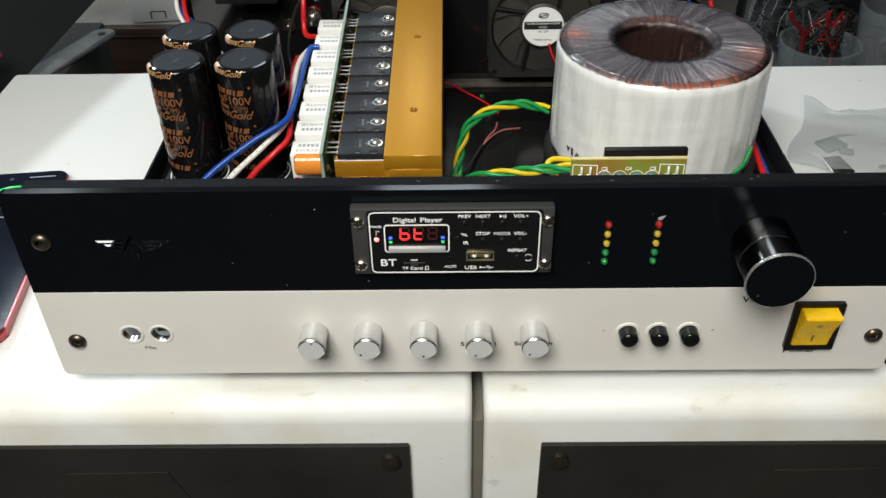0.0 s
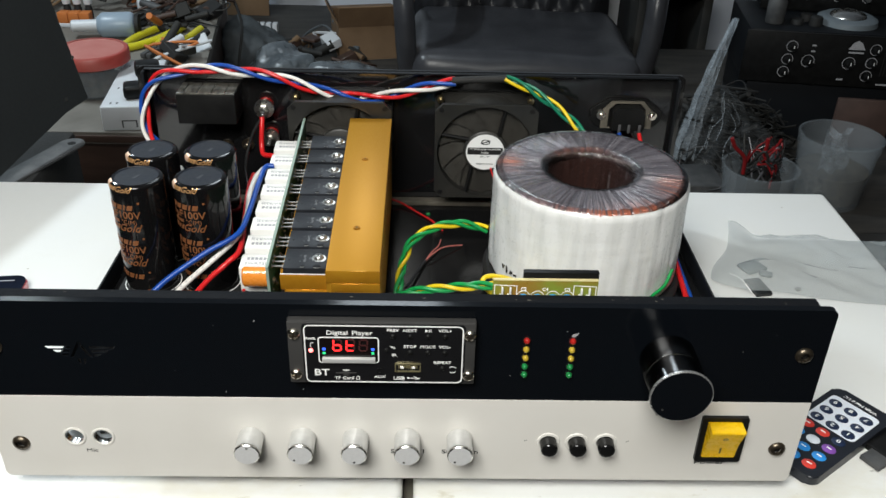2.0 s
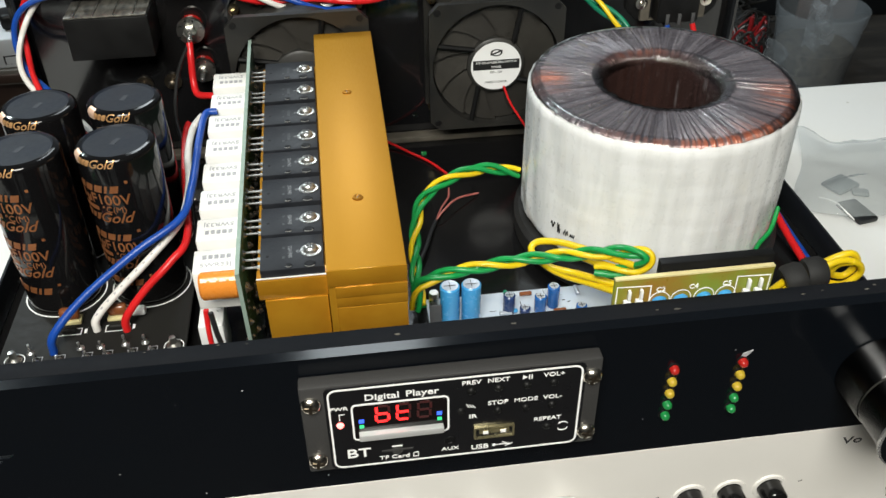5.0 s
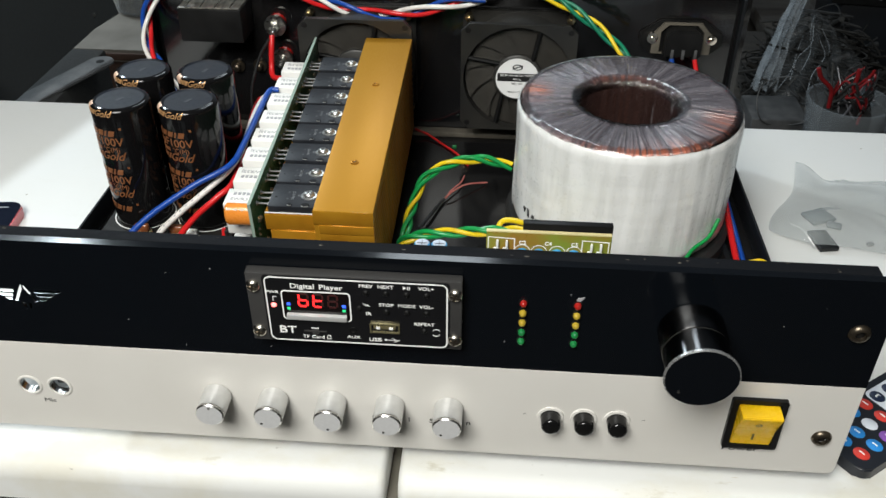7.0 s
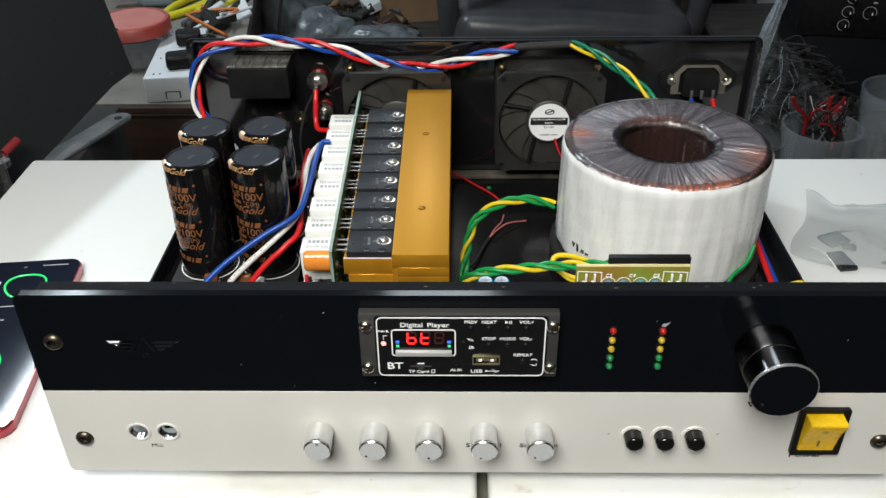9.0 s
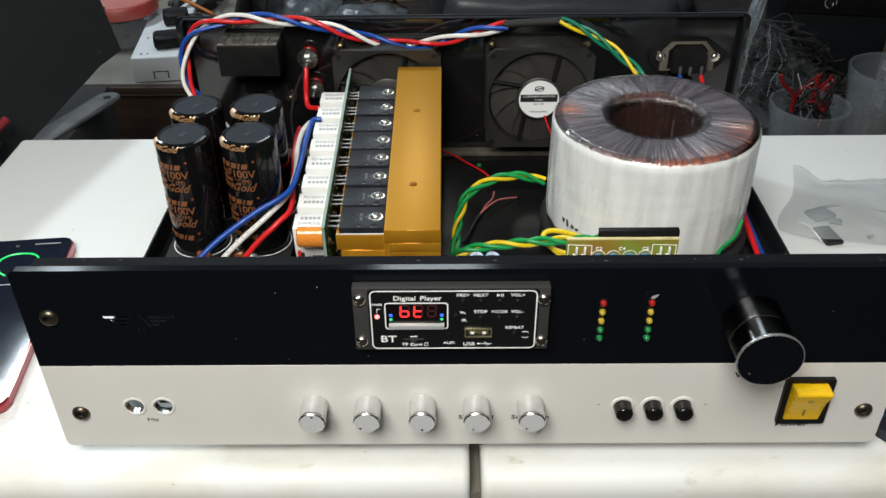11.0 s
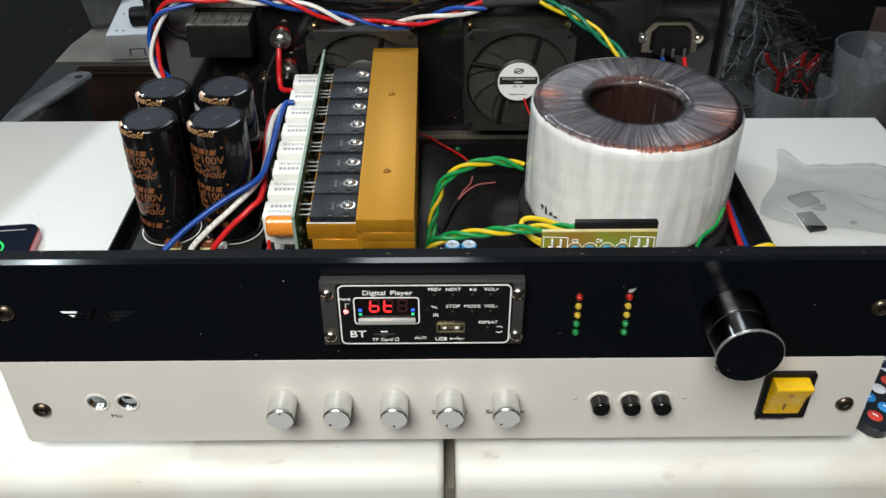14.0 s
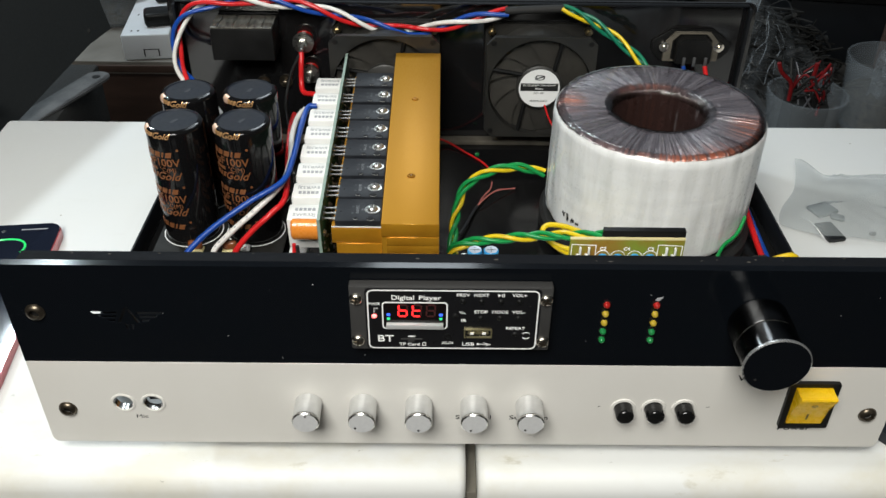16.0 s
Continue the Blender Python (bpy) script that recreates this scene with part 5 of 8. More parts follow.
def rectifier_board():
    rb = thing("rectifier_board", "black printed circuit board under the capacitors with solder joints", "circuit board", -0.158, 0.160, 0.0055)
    part("board", span(B(), -0.0420, 0.0415, -0.0490, 0.0800, 0.0092, 0.0108, 0.0002), "pcb_black", rb)
    for x in (-0.0345, 0.0360):
        for y in (-0.0400, 0.0735):
            part("standoff", rod(B(), (x, y, 0), (x, y, 0.0092), 0.0028, 6), "brass", rb)
            part("screw", lathe(B(), [(0, 0.0165), (0.0014, 0.0163), (0.0017, 0.0130), (0.0032, 0.0120), (0.0034, 0.0108)], 16, Matrix.Translation((x, y, 0))), "steel", rb)
            part("printed_ring", lathe(B(), [(0.0042, 0.0108), (0.0046, 0.0108), (0.0046, 0.01095), (0.0042, 0.01095)], 24, Matrix.Translation((x, y, 0)), True), "white_print", rb)
    pin = finish("solder_pin", lathe(B(), [(0, 0.0060), (0.0006, 0.0058), (0.0008, 0.0014), (0.0018, 0.0004), (0.0020, 0)], 10), "solder")
    rnd = random.Random(3)
    for x in (-0.0250, -0.0150, -0.0030, 0.0060, 0.0170, 0.0260):
        for dx, y in ((0.0, -0.0420), (-0.0035, -0.0355)):
            share("solder_pin", pin, rb, Matrix.Translation((x + dx, y, 0.0108)) @ Matrix.Rotation(rnd.uniform(-.2, .2), 4, "X") @ Matrix.Diagonal((1, 1, rnd.uniform(.5, 1.1), 1)))
        o, i = [(-0.0022, -0.0030), (0.0022, -0.0030), (0.0022, 0.0030), (-0.0022, 0.0030)], [(-0.0019, -0.0027), (0.0019, -0.0027), (0.0019, 0.0027), (-0.0019, 0.0027)]
        part("printed_outline", slab(B(), o, 0.0108, 0.01092, Matrix.Translation((x + 0.0005, -0.0418, 0)), i), "grey_ink", rb)
    for x in (-0.0140, 0.0080):
        part("film_capacitor", span(B(), x - 0.0046, x + 0.0046, -0.0180, -0.0135, 0.0128, 0.0190, 0.0018, 3), "brown_film", rb, "glossy brown film capacitor")
        part("component_base", span(B(), x - 0.0050, x + 0.0050, -0.0188, -0.0130, 0.0110, 0.0127, 0.0003), "pcb_yellow_edge", rb)
        o, i = [(x - 0.0052, -0.0258), (x + 0.0060, -0.0258), (x + 0.0060, -0.0212), (x - 0.0052, -0.0212)], [(x - 0.0048, -0.0254), (x + 0.0056, -0.0254), (x + 0.0056, -0.0216), (x - 0.0048, -0.0216)]
        part("printed_outline", slab(B(), o, 0.0108, 0.01092, hole=i), "white_print", rb)
        part("diode", rod(B(), (x - 0.0030, -0.0236, 0.0122), (x + 0.0038, -0.0236, 0.0122), 0.0013, 10, 0.0003), "pcb_black", rb)
        part("printed_bar", box(B(), x + 0.0078, -0.0236, 0.01085, 0.0012, 0.0030, 0.0001), "white_print", rb)
    part("resistor", rod(B(), (0.0140, -0.0150, 0.0132), (0.0205, -0.0150, 0.0132), 0.0024, 12, 0.0006), "paper_white", rb)
    part("small_socket", span(B(), 0.0490, 0.0600, -0.0430, -0.0250, 0.0002, 0.0230, 0.0006), "paper_white", rb, "white plug socket beside the board")


rectifier_board()


# ---------------------------------------------------------------- gold heat sink with the output stage
def leaned(y0, z0, y1, z1, k):
    """Carries (y0, z0) to (y1, z1), rising towards the rear, with lengths along y drawn to k of themselves."""
    return Matrix.Translation((0, y1, z1)) @ Matrix.Rotation(radians(4.56), 4, "X") @ Matrix.Diagonal((1, k, 1, 1)) @ Matrix.Translation((0, -y0, -z0))


# the heat sink slopes up to the rear, and the transistors and their board slope with it
SINK_LEAN = leaned(0.0765, 0.0850, 0.0855, 0.0790, 0.863)
BOARD_LEAN = leaned(0.0885, 0.0880, 0.1053, 0.0776, 0.880)


def heat_sink():
    hs = thing("heat_sink", "gold anodised finned heat sink with amber tape over its end", "heat sink", -0.045, 0.19, 0.0055)
    x0, y0, z0 = -0.045, 0.19, 0.0055
    ya, yb = 0.0765 - y0, 0.3025 - y0
    flat = hs.matrix_world.copy()
    hs.matrix_world = SINK_LEAN @ flat
    ledge = (SINK_LEAN @ flat).inverted() @ BOARD_LEAN @ flat

    def bar(xa, xb, za, zb, short=0.0):
        return span(B(), xa - x0, xb - x0, ya, yb - short, za - z0, zb - z0, 0.0005)
    part("top_plate", bar(-0.0478, -0.0158, 0.0800, 0.0850), "gold_anodised", hs, "broad flat gold top")
    part("spine", bar(-0.0478, -0.0420, 0.0125, 0.0798), "gold_anodised", hs)
    fin = finish("fin", span(B(), -0.0127, 0.0127, ya, yb, -0.0009, 0.0009, 0.0003), "gold_cut")
    for i in range(13):
        share("fin", fin, hs, Matrix.Translation((-0.0289 - x0, 0, 0.0765 - 0.0050 * i - z0)))
    part("mounting_bar", bar(-0.0765, -0.0480, 0.0700, 0.0802, 0.0330), "gold_anodised", hs, "gold bar that carries the transistors").matrix_local = ledge
    part("mounting_leg", bar(-0.0740, -0.0500, 0.0180, 0.0698, 0.0330), "gold_cut", hs).matrix_local = ledge
    # amber tape over the front end
    yt = ya - 0.0009
    for za, zb, xa, xb, lean in ((0.0762, 0.0852, -0.0479, -0.0157, 0), (0.0702, 0.0760, -0.0450, -0.0157, 0.0004), (0.0644, 0.0700, -0.0450, -0.0157, 0), (0.030, 0.0642, -0.0450, -0.0158, 0), (0.0700, 0.0805, -0.0768, -0.0481, 0), (0.0300, 0.0698, -0.0745, -0.0485, 0.0006)):
        tape = part("amber_tape", span(B(), xa - x0, xb - x0, yt - lean, ya - 0.0001, za - z0, zb - z0, 0.0003), "amber_tape", hs, "shiny amber tape")
        if xa < -0.05:
            tape.matrix_local = ledge
    part("amber_tape", span(B(), -0.0766 - x0, -0.0482 - x0, ya, ya + 0.0062, 0.0803 - z0, 0.0808 - z0), "amber_tape", hs, "shiny amber tape").matrix_local = ledge
    part("tape_edge", span(B(), -0.0766 - x0, -0.0480 - x0, ya - 0.0003, ya + 0.0004, 0.0809 - z0, 0.0813 - z0), "paper_white", hs, "pale edge of clear tape").matrix_local = ledge
    screw = finish("screw", lathe(B(), [(0, 0.0004), (0.0008, 0.0004), (0.0012, 0.0009), (0.0022, 0.0006), (0.0024, 0)], 20), "gold_cut")
    slot = finish("screw_slot", box(B(), 0, 0, 0.00062, 0.0034, 0.0005, 0.0003), "bronze_bolt")
    for y in (0.1285, 0.2290):
        s = share("screw", screw, hs, Matrix.Translation((-0.0325 - x0, y - y0, 0.0850 - z0)), "small brass screw")
        share("screw_slot", slot, s, Matrix.Rotation(radians(25 + y * 300), 4, "Z"))
    return hs


heat_sink()


def make_transistor(readable):
    tr = thing("power_transistor", "flat black power transistor screwed to the gold heat sink", "transistor", group="row of power transistors")
    part("package", span(B(), -0.0130, 0.0130, -0.0116, 0.0116, 0.0003, 0.0050, 0.0004), "transistor_epoxy", tr)
    for x, r in ((0.0072, 0.0024), (-0.0014, 0.0015)):
        part("notch", lathe(B(), [(0, 0.0053), (r * 0.8, 0.0054), (r, 0.0050)], 16, Matrix.Translation((x, -0.0093, 0))), "notch_black", tr, "dark moulded pit")
        # the pit's silver glint, drawn in as a thin tin arc
        line = [Vector((x + r * 0.95 * math.cos(t), -0.0093 + r * 0.95 * math.sin(t), 0.0053)) for t in [radians(215 + 11 * i) for i in range(11)]]
        part("notch_edge", sweep(B(), line, 0.00016, 5), "lead_tin", tr)
    head = part("screw", lathe(B(), [(0, 0.0078), (0.0014, 0.0077), (0.0027, 0.0070), (0.0032, 0.0060), (0.0033, 0.0056), (0.0043, 0.0055), (0.0044, 0.0050)], 22, Matrix.Translation((0.0078, 0, 0))), "solder", tr, "bright pan-head screw on a washer")
    part("screw_slot", box(box(B(), 0.0078, 0, 0.0077, 0.0030, 0.0005, 0.0004), 0.0078, 0, 0.0077, 0.0005, 0.0030, 0.0004), "dull_steel", head)
    part("ring_mark", lathe(B(), [(0.0004, 0.0050), (0.0004, 0.00512), (0.0009, 0.00512), (0.0009, 0.0050)], 14, Matrix.Translation((0.0026, 0, 0))), "grey_print", tr)
    if readable:
        share("lettering", letters("2SA1943", 0.0023, "grey_print", 0.00006), tr, Matrix.Translation((-0.0008, 0, 0.00506)) @ Matrix.Rotation(radians(-90), 4, "Z"))
    else:
        part("printed_mark", box(B(), -0.0008, 0, 0.00505, 0.0013, 0.0066, 0.0001), "faint_print", tr)
    for y in (-0.0035, 0.0032):
        part("printed_mark", box(B(), -0.0034, y, 0.00505, 0.0010, 0.0016, 0.0001), "faint_print", tr)
    part("moulding_dot", lathe(B(), [(0, 0.0051), (0.0006, 0.0051), (0.0007, 0.0050)], 12, Matrix.Translation((-0.0100, -0.0020, 0))), "notch_black", tr)
    for y in (-0.0055, 0.0, 0.0055):
        part("lead", span(B(), -0.0207, -0.0128, y - 0.00055, y + 0.00055, 0.0021, 0.0027, 0.0002), "lead_tin", tr, "flat tinned lead")
        part("lead_shoulder", span(B(), -0.0146, -0.0131, y - 0.0010, y + 0.0010, 0.0018, 0.0030, 0.0003), "lead_tin", tr)
    return tr


ys = [0.0885 + 0.0239 * i for i in range(8)]
for readable, places in ((True, ys[:4]), (False, ys[4:])):
    tr0 = make_transistor(readable)
    tr0.matrix_world = BOARD_LEAN @ pose(-0.0617, places[0], 0.0803)
    for y in places[1:]:
        copy_thing(tr0, BOARD_LEAN @ pose(-0.0617, y, 0.0803))


def driver_board():
    db = thing("driver_board", "upright green circuit board with soldered joints beside the transistors", "circuit board", -0.0830, 0.185, 0.0055)
    db.matrix_world = BOARD_LEAN @ db.matrix_world
    part("board", span(B(), -0.0008, 0.0008, -0.1135, 0.1035, 0.010, 0.0835, 0.0002), "pcb_green", db)
    part("board_edge", span(B(), -0.00085, 0.00085, -0.1135, 0.1035, 0.0836, 0.0842), "pcb_edge", db)
    part("board_edge", span(B(), -0.00085, 0.00085, -0.1143, -0.1136, 0.010, 0.0842), "pcb_edge", db)
    rnd = random.Random(11)
    blob = finish("solder_joint", lathe(B(), [(0, 0.0016), (0.0006, 0.0012), (0.0013, 0.0003), (0.0015, 0)], 8), "solder")
    right = Matrix.Rotation(radians(90), 4, "Y")
    for i in range(8):
        for j in (-0.0055, 0, 0.0055):
            share("solder_joint", blob, db, Matrix.Translation((0.0008, ys[i] + j - 0.185, 0.0772)) @ right)
    for i in range(170):
        share("solder_joint", blob, db, Matrix.Translation((0.0008, rnd.uniform(-0.112, 0.101), rnd.uniform(0.016, 0.068))) @ right @ Matrix.Scale(rnd.uniform(0.7, 1.3), 4))
    for y in (-0.09, 0.09):
        part("bracket", span(B(), -0.006, -0.0009, y - 0.004, y + 0.004, 0.0105, 0.022, 0.0006), "steel", db)


driver_board()


def cement_resistor(y, flip):
    cr = thing("cement_resistor", "white ceramic power resistor standing in a row", "resistor", -0.0955, y, 0.0535, group="row of white resistors")
    cr.matrix_world = BOARD_LEAN @ cr.matrix_world
    part("body", span(B(), -0.0092, 0.0106, -0.0086, 0.0086, 0.0, 0.0215, 0.0011), "cement_white", cr)
    turn = Matrix.Rotation(math.pi, 4, "Z") if flip else Matrix.Identity(4)
    s = -1 if flip else 1
    x = -0.0052
    for w in (0.0018, 0.0018, 0.0018, 0.0020, 0.0018):
        part("printed_bar", span(B(), x, x + w, s * 0.0012, s * 0.0042, 0.0215, 0.02158), "grey_ink", cr)
        x += w + 0.0007
    share("lettering", letters("5WR33J", 0.0040, "grey_ink", 0.00005), cr, Matrix.Translation((0.0006, -s * 0.0032, 0.02155)) @ turn)
    for yy in (-0.006, 0.006):
        part("lead", rod(B(), (0.0106, yy, 0.008), (0.0118, yy, 0.008), 0.0004, 6), "solder", cr)


for i, y in enumerate(ys):
    cement_resistor(y + 0.0120 + 0.0003 * i, i > 0)


def orange_capacitor():
    oc = thing("film_capacitor", "glossy orange film capacitor in front of the resistors", "capacitor", -0.0928, 0.0855, 0.0655)
    oc.matrix_world = BOARD_LEAN @ oc.matrix_world
    bm = B()
    lathe(bm, [(0, -0.0082), (0.0050, -0.0082), (0.0060, -0.0072), (0.0060, 0.0070), (0.0050, 0.0080), (0, 0.0080)], 28, Matrix.Translation((0, 0, 0.0072)) @ Matrix.Rotation(radians(90), 4, "Y") @ Matrix.Diagonal((1.15, 0.9, 1, 1)))
    part("body", bm, "orange_film", oc)
    for k in range(4):
        part("printed_bar", box(B(), -0.0058 + 0.0039 * k, -0.0036, 0.0127, 0.0026, 0.0010, 0.0002, turn=Matrix.Rotation(radians(42), 4, "X")), "bronze_bolt", oc)


orange_capacitor()


# ---------------------------------------------------------------- rear panel fittings
def cooling_fan(cx, cz, sticker):
    fan = thing("cooling_fan", "dusty black plastic cooling fan bolted to the rear panel", "fan", cx, 0.3139, cz, group="two cooling fans")
    d, h = 0.0300, 0.0400
    sq, seg = [], 40
    hole = []
    for i in range(seg):
        a = 2 * math.pi * (i + 0.5) / seg
        c, s = math.cos(a), math.sin(a)
        k = h / max(abs(c), abs(s))
        x, z = c * k, s * k
        over = math.hypot(x, z) - 0.0550
        if over > 0:
            x, z = x * 0.0550 / math.hypot(x, z), z * 0.0550 / math.hypot(x, z)
        sq.append((x, z))
        hole.append((0.0382 * c, 0.0382 * s))
    part("front_frame", slab(B(), sq, d - 0.0040, d, FRONT, hole), "fan_frame", fan)
    part("rear_frame", slab(B(), sq, 0.0002, 0.0042, FRONT, hole), "fan_frame", fan)
    part("duct", lathe(B(), [(0.0396, 0.0042), (0.0396, d - 0.0040), (0.0383, d - 0.0040), (0.0383, 0.0042)], 48, FRONT, closed=True), "fan_plastic", fan)
    # disc added behind the blades so that the opening looks less dark
    part("back_disc", lathe(B(), [(0.0174, 0.0022), (0.0382, 0.0022), (0.0382, 0.0014), (0.0174, 0.0014)], 40, FRONT, closed=True), "blade_plastic", fan, "grey-brown disc added behind the blades")
    part("hub", lathe(B(), [(0, d - 0.0012), (0.0160, d - 0.0012), (0.0172, d - 0.0022), (0.0174, 0.0045), (0, 0.0045)], 40, FRONT), "fan_plastic", fan)
    for i in range(11):
        a0 = 2 * math.pi * i / 11
        bm = B()
        grid = []
        for u in range(7):
            r = 0.0172 + 0.0200 * u / 6
            row = []
            for v in range(5):
                a = a0 + (v / 4 - 0.5) * (0.74 - 0.01 * u) + 0.07 * u
                row.append(bm.verts.new((r * math.cos(a), -(0.0225 + 0.0009 * v), r * math.sin(a))))
            grid.append(row)
        for u in range(6):
            for v in range(4):
                bm.faces.new((grid[u][v], grid[u + 1][v], grid[u + 1][v + 1], grid[u][v + 1]))
        bmesh.ops.solidify(bm, geom=bm.faces[:], thickness=0.0010)
        part("blade", bm, "blade_plastic", fan, "dusty swept blade")
    for a in (52, 142, 232, 322):
        c, s = math.cos(radians(a)), math.sin(radians(a))
        part("strut", rod(B(), (0.0165 * c, -(d - 0.0030), 0.0165 * s), (0.0386 * math.cos(radians(a + 16)), -(d - 0.0024), 0.0386 * math.sin(radians(a + 16))), 0.0016, 8), "black_plastic", fan)
    for a in (45, 135, 225, 315):
        c, s = math.cos(radians(a)), math.sin(radians(a))
        part("bolt", lathe(B(), [(0, 0.0128), (0.0016, 0.0126), (0.0017, 0.0100), (0.0030, 0.0098), (0.0030, 0.0043)], 6, to_front(0.0505 * c, 0, 0.0505 * s)), "brass", fan, "brass nut on a bolt end")
        part("mounting_hole", lathe(B(), [(0, 0.0003), (0.0019, 0.0003), (0.0021, 0)], 16, to_front(0.0498 * c, -d, 0.0498 * s)), "black_plastic", fan)
    if sticker:
        st = part("sticker", lathe(B(), [(0, d - 0.0010), (0.0152, d - 0.0010), (0.0152, d - 0.0012)], 40, FRONT), "paper_white", fan, "round white sticker with black band")
        part("sticker_band", box(B(), 0, -(d - 0.0009), 0.0010, 0.0280, 0.0002, 0.0060), "black_print", st)
        for body, z, size, mat in (("DC BRUSHLESS FAN MOTOR", 0.0025, 0.0019, "white_print"), ("MODEL", -0.0004, 0.0019, "white_print"), ("DC - 12V", -0.0038, 0.0019, "black_print"), ("MADE IN CHINA", -0.0102, 0.0018, "black_print")):
            write_on(st, body, size, mat, to_front(0, -(d - 0.00085), z))
        part("sticker_mark", lathe(B(), [(0.0020, 0), (0.0020, 0.0001), (0.0028, 0.0001), (0.0028, 0)], 20, to_front(0, -(d - 0.0010), 0.0086) @ Matrix.Diagonal((1.3, 0.8, 1, 1))), "black_print", st)
        part("sticker_mark", box(B(), 0, -(d - 0.0009), 0.0086, 0.0076, 0.0002, 0.0009, turn=Matrix.Rotation(radians(-20), 4, "Y")), "black_print", st)
    return fan


cooling_fan(-0.0565, 0.0652, False)
cooling_fan(0.0577, 0.0652, True)


def power_inlet():
    pi = thing("power_inlet", "black mains inlet socket with soldered wires on the rear panel", "socket", 0.1720, 0.3139, 0.0880)
    o = [(-0.0290, 0.004), (-0.0290, -0.004), (-0.0225, -0.0105), (0.0225, -0.0105), (0.0290, -0.004), (0.0290, 0.004), (0.0150, 0.0135), (-0.0150, 0.0135)]
    bm = slab(B(), o, 0.0001, 0.0035, FRONT)
    bmesh.ops.bevel(bm, geom=list(bm.edges), offset=0.0008, segments=2, affect="EDGES")
    part("flange", bm, "black_plastic", pi)
    bm = slab(B(), [(-0.0205, -0.0100), (0.0205, -0.0100), (0.0205, 0.004), (0.0130, 0.0125), (-0.0130, 0.0125), (-0.0205, 0.004)], 0.0036, 0.0062, FRONT, [(-0.0150, -0.0094), (0.0150, -0.0094), (0.0150, 0.006), (0.0100, 0.0112), (-0.0100, 0.0112), (-0.0150, 0.006)])
    part("rim", bm, "dusty_edge", pi, "dusty brown rim")
    bm = slab(B(), [(-0.0130, -0.0090), (0.0130, -0.0090), (0.0130, 0.006), (0.0085, 0.0105), (-0.0085, 0.0105), (-0.0130, 0.006)], 0.0035, 0.0150, FRONT)
    bmesh.ops.bevel(bm, geom=list(bm.edges), offset=0.0008, segments=2, affect="EDGES")
    part("housing", bm, "black_plastic", pi)
    for x in (-0.0205, 0.0205):
        part("nut", lathe(B(), [(0, 0.0085), (0.0016, 0.0083), (0.0018, 0.0064), (0.0038, 0.0062), (0.0042, 0.0050), (0.0042, 0.0036)], 18, to_front(x, 0, 0.001)), "bright_screw", pi, "bright nut")
    for x, m in ((-0.0075, "wire_blue"), (0.0, "solder"), (0.0085, "wire_red")):
        part("tab", box(B(), x, -0.0180, -0.0055, 0.0022, 0.0012, 0.0070, 0.0003), "dull_steel", pi)
        if m != "solder":
            part("lead_sleeve", rod(B(), (x, -0.0185, -0.0085), (x + 0.002, -0.0215, -0.0165), 0.0017, 10), m, pi)
    return pi


power_inlet()


def binding_post(x, z, r):
    bp = thing("binding_post", "metal terminal post with a red collar on the rear panel", "terminal", x, 0.3139, z, group="output terminals")
    part("collar", lathe(B(), [(0, 0.0002), (r - 0.0006, 0.0002), (r - 0.0006, 0.0060), (r - 0.001, 0.0066)], 28, FRONT), "led_red", bp, "red plastic collar")
    part("washer", lathe(B(), [(0.001, 0.0066), (r + 0.0006, 0.0066), (r + 0.0006, 0.0096), (0.001, 0.0100)], 28, FRONT), "steel", bp)
    part("nut", lathe(B(), [(0.001, 0.0098), (r * 0.55, 0.0098), (r * 0.55, 0.0128), (r * 0.4, 0.0134), (0, 0.0134)], 6, FRONT), "steel", bp)
    part("solder_tip", rod(B(), (0, -0.0132, 0), (0, -0.0185, -0.0020), 0.0016, 10, 0.0004), "solder", bp)


binding_post(-0.1180, 0.0905, 0.0072)
binding_post(-0.1150, 0.0655, 0.0066)


def terminal_stud(x, z):
    ts = thing("terminal_stud", "small brass stud on the rear panel", "terminal", x, 0.3139, z, group="small studs")
    part("washer", lathe(B(), [(0, 0.0002), (0.0052, 0.0002), (0.0052, 0.0016), (0, 0.0016)], 20, FRONT), "bronze_bolt", ts)
    part("stud", lathe(B(), [(0.0026, 0.0016), (0.0026, 0.0058), (0.0016, 0.0066), (0, 0.0066)], 16, FRONT), "bronze_bolt", ts)


terminal_stud(-0.1350, 0.0560)
terminal_stud(-0.1520, 0.0550)


def terminal_block():
    tb = thing("terminal_block", "black plastic connector housing with a ridged grey top", "connector housing", -0.1585, 0.3139, 0.0850)
    part("housing", span(B(), -0.0225, 0.0225, -0.0290, -0.0002, 0, 0.0240, 0.0010), "black_plastic", tb)
    part("top_ridge", span(B(), -0.0218, 0.0218, -0.0285, -0.0040, 0.0240, 0.0250, 0.0004), "ridge_top", tb, "grey ridged top")
    for k in range(4):
        part("ridge_tooth", span(B(), -0.017 + 0.0105 * k, -0.0164 + 0.0105 * k, -0.0280, -0.0060, 0.0250, 0.0256), "steel", tb)


terminal_block()


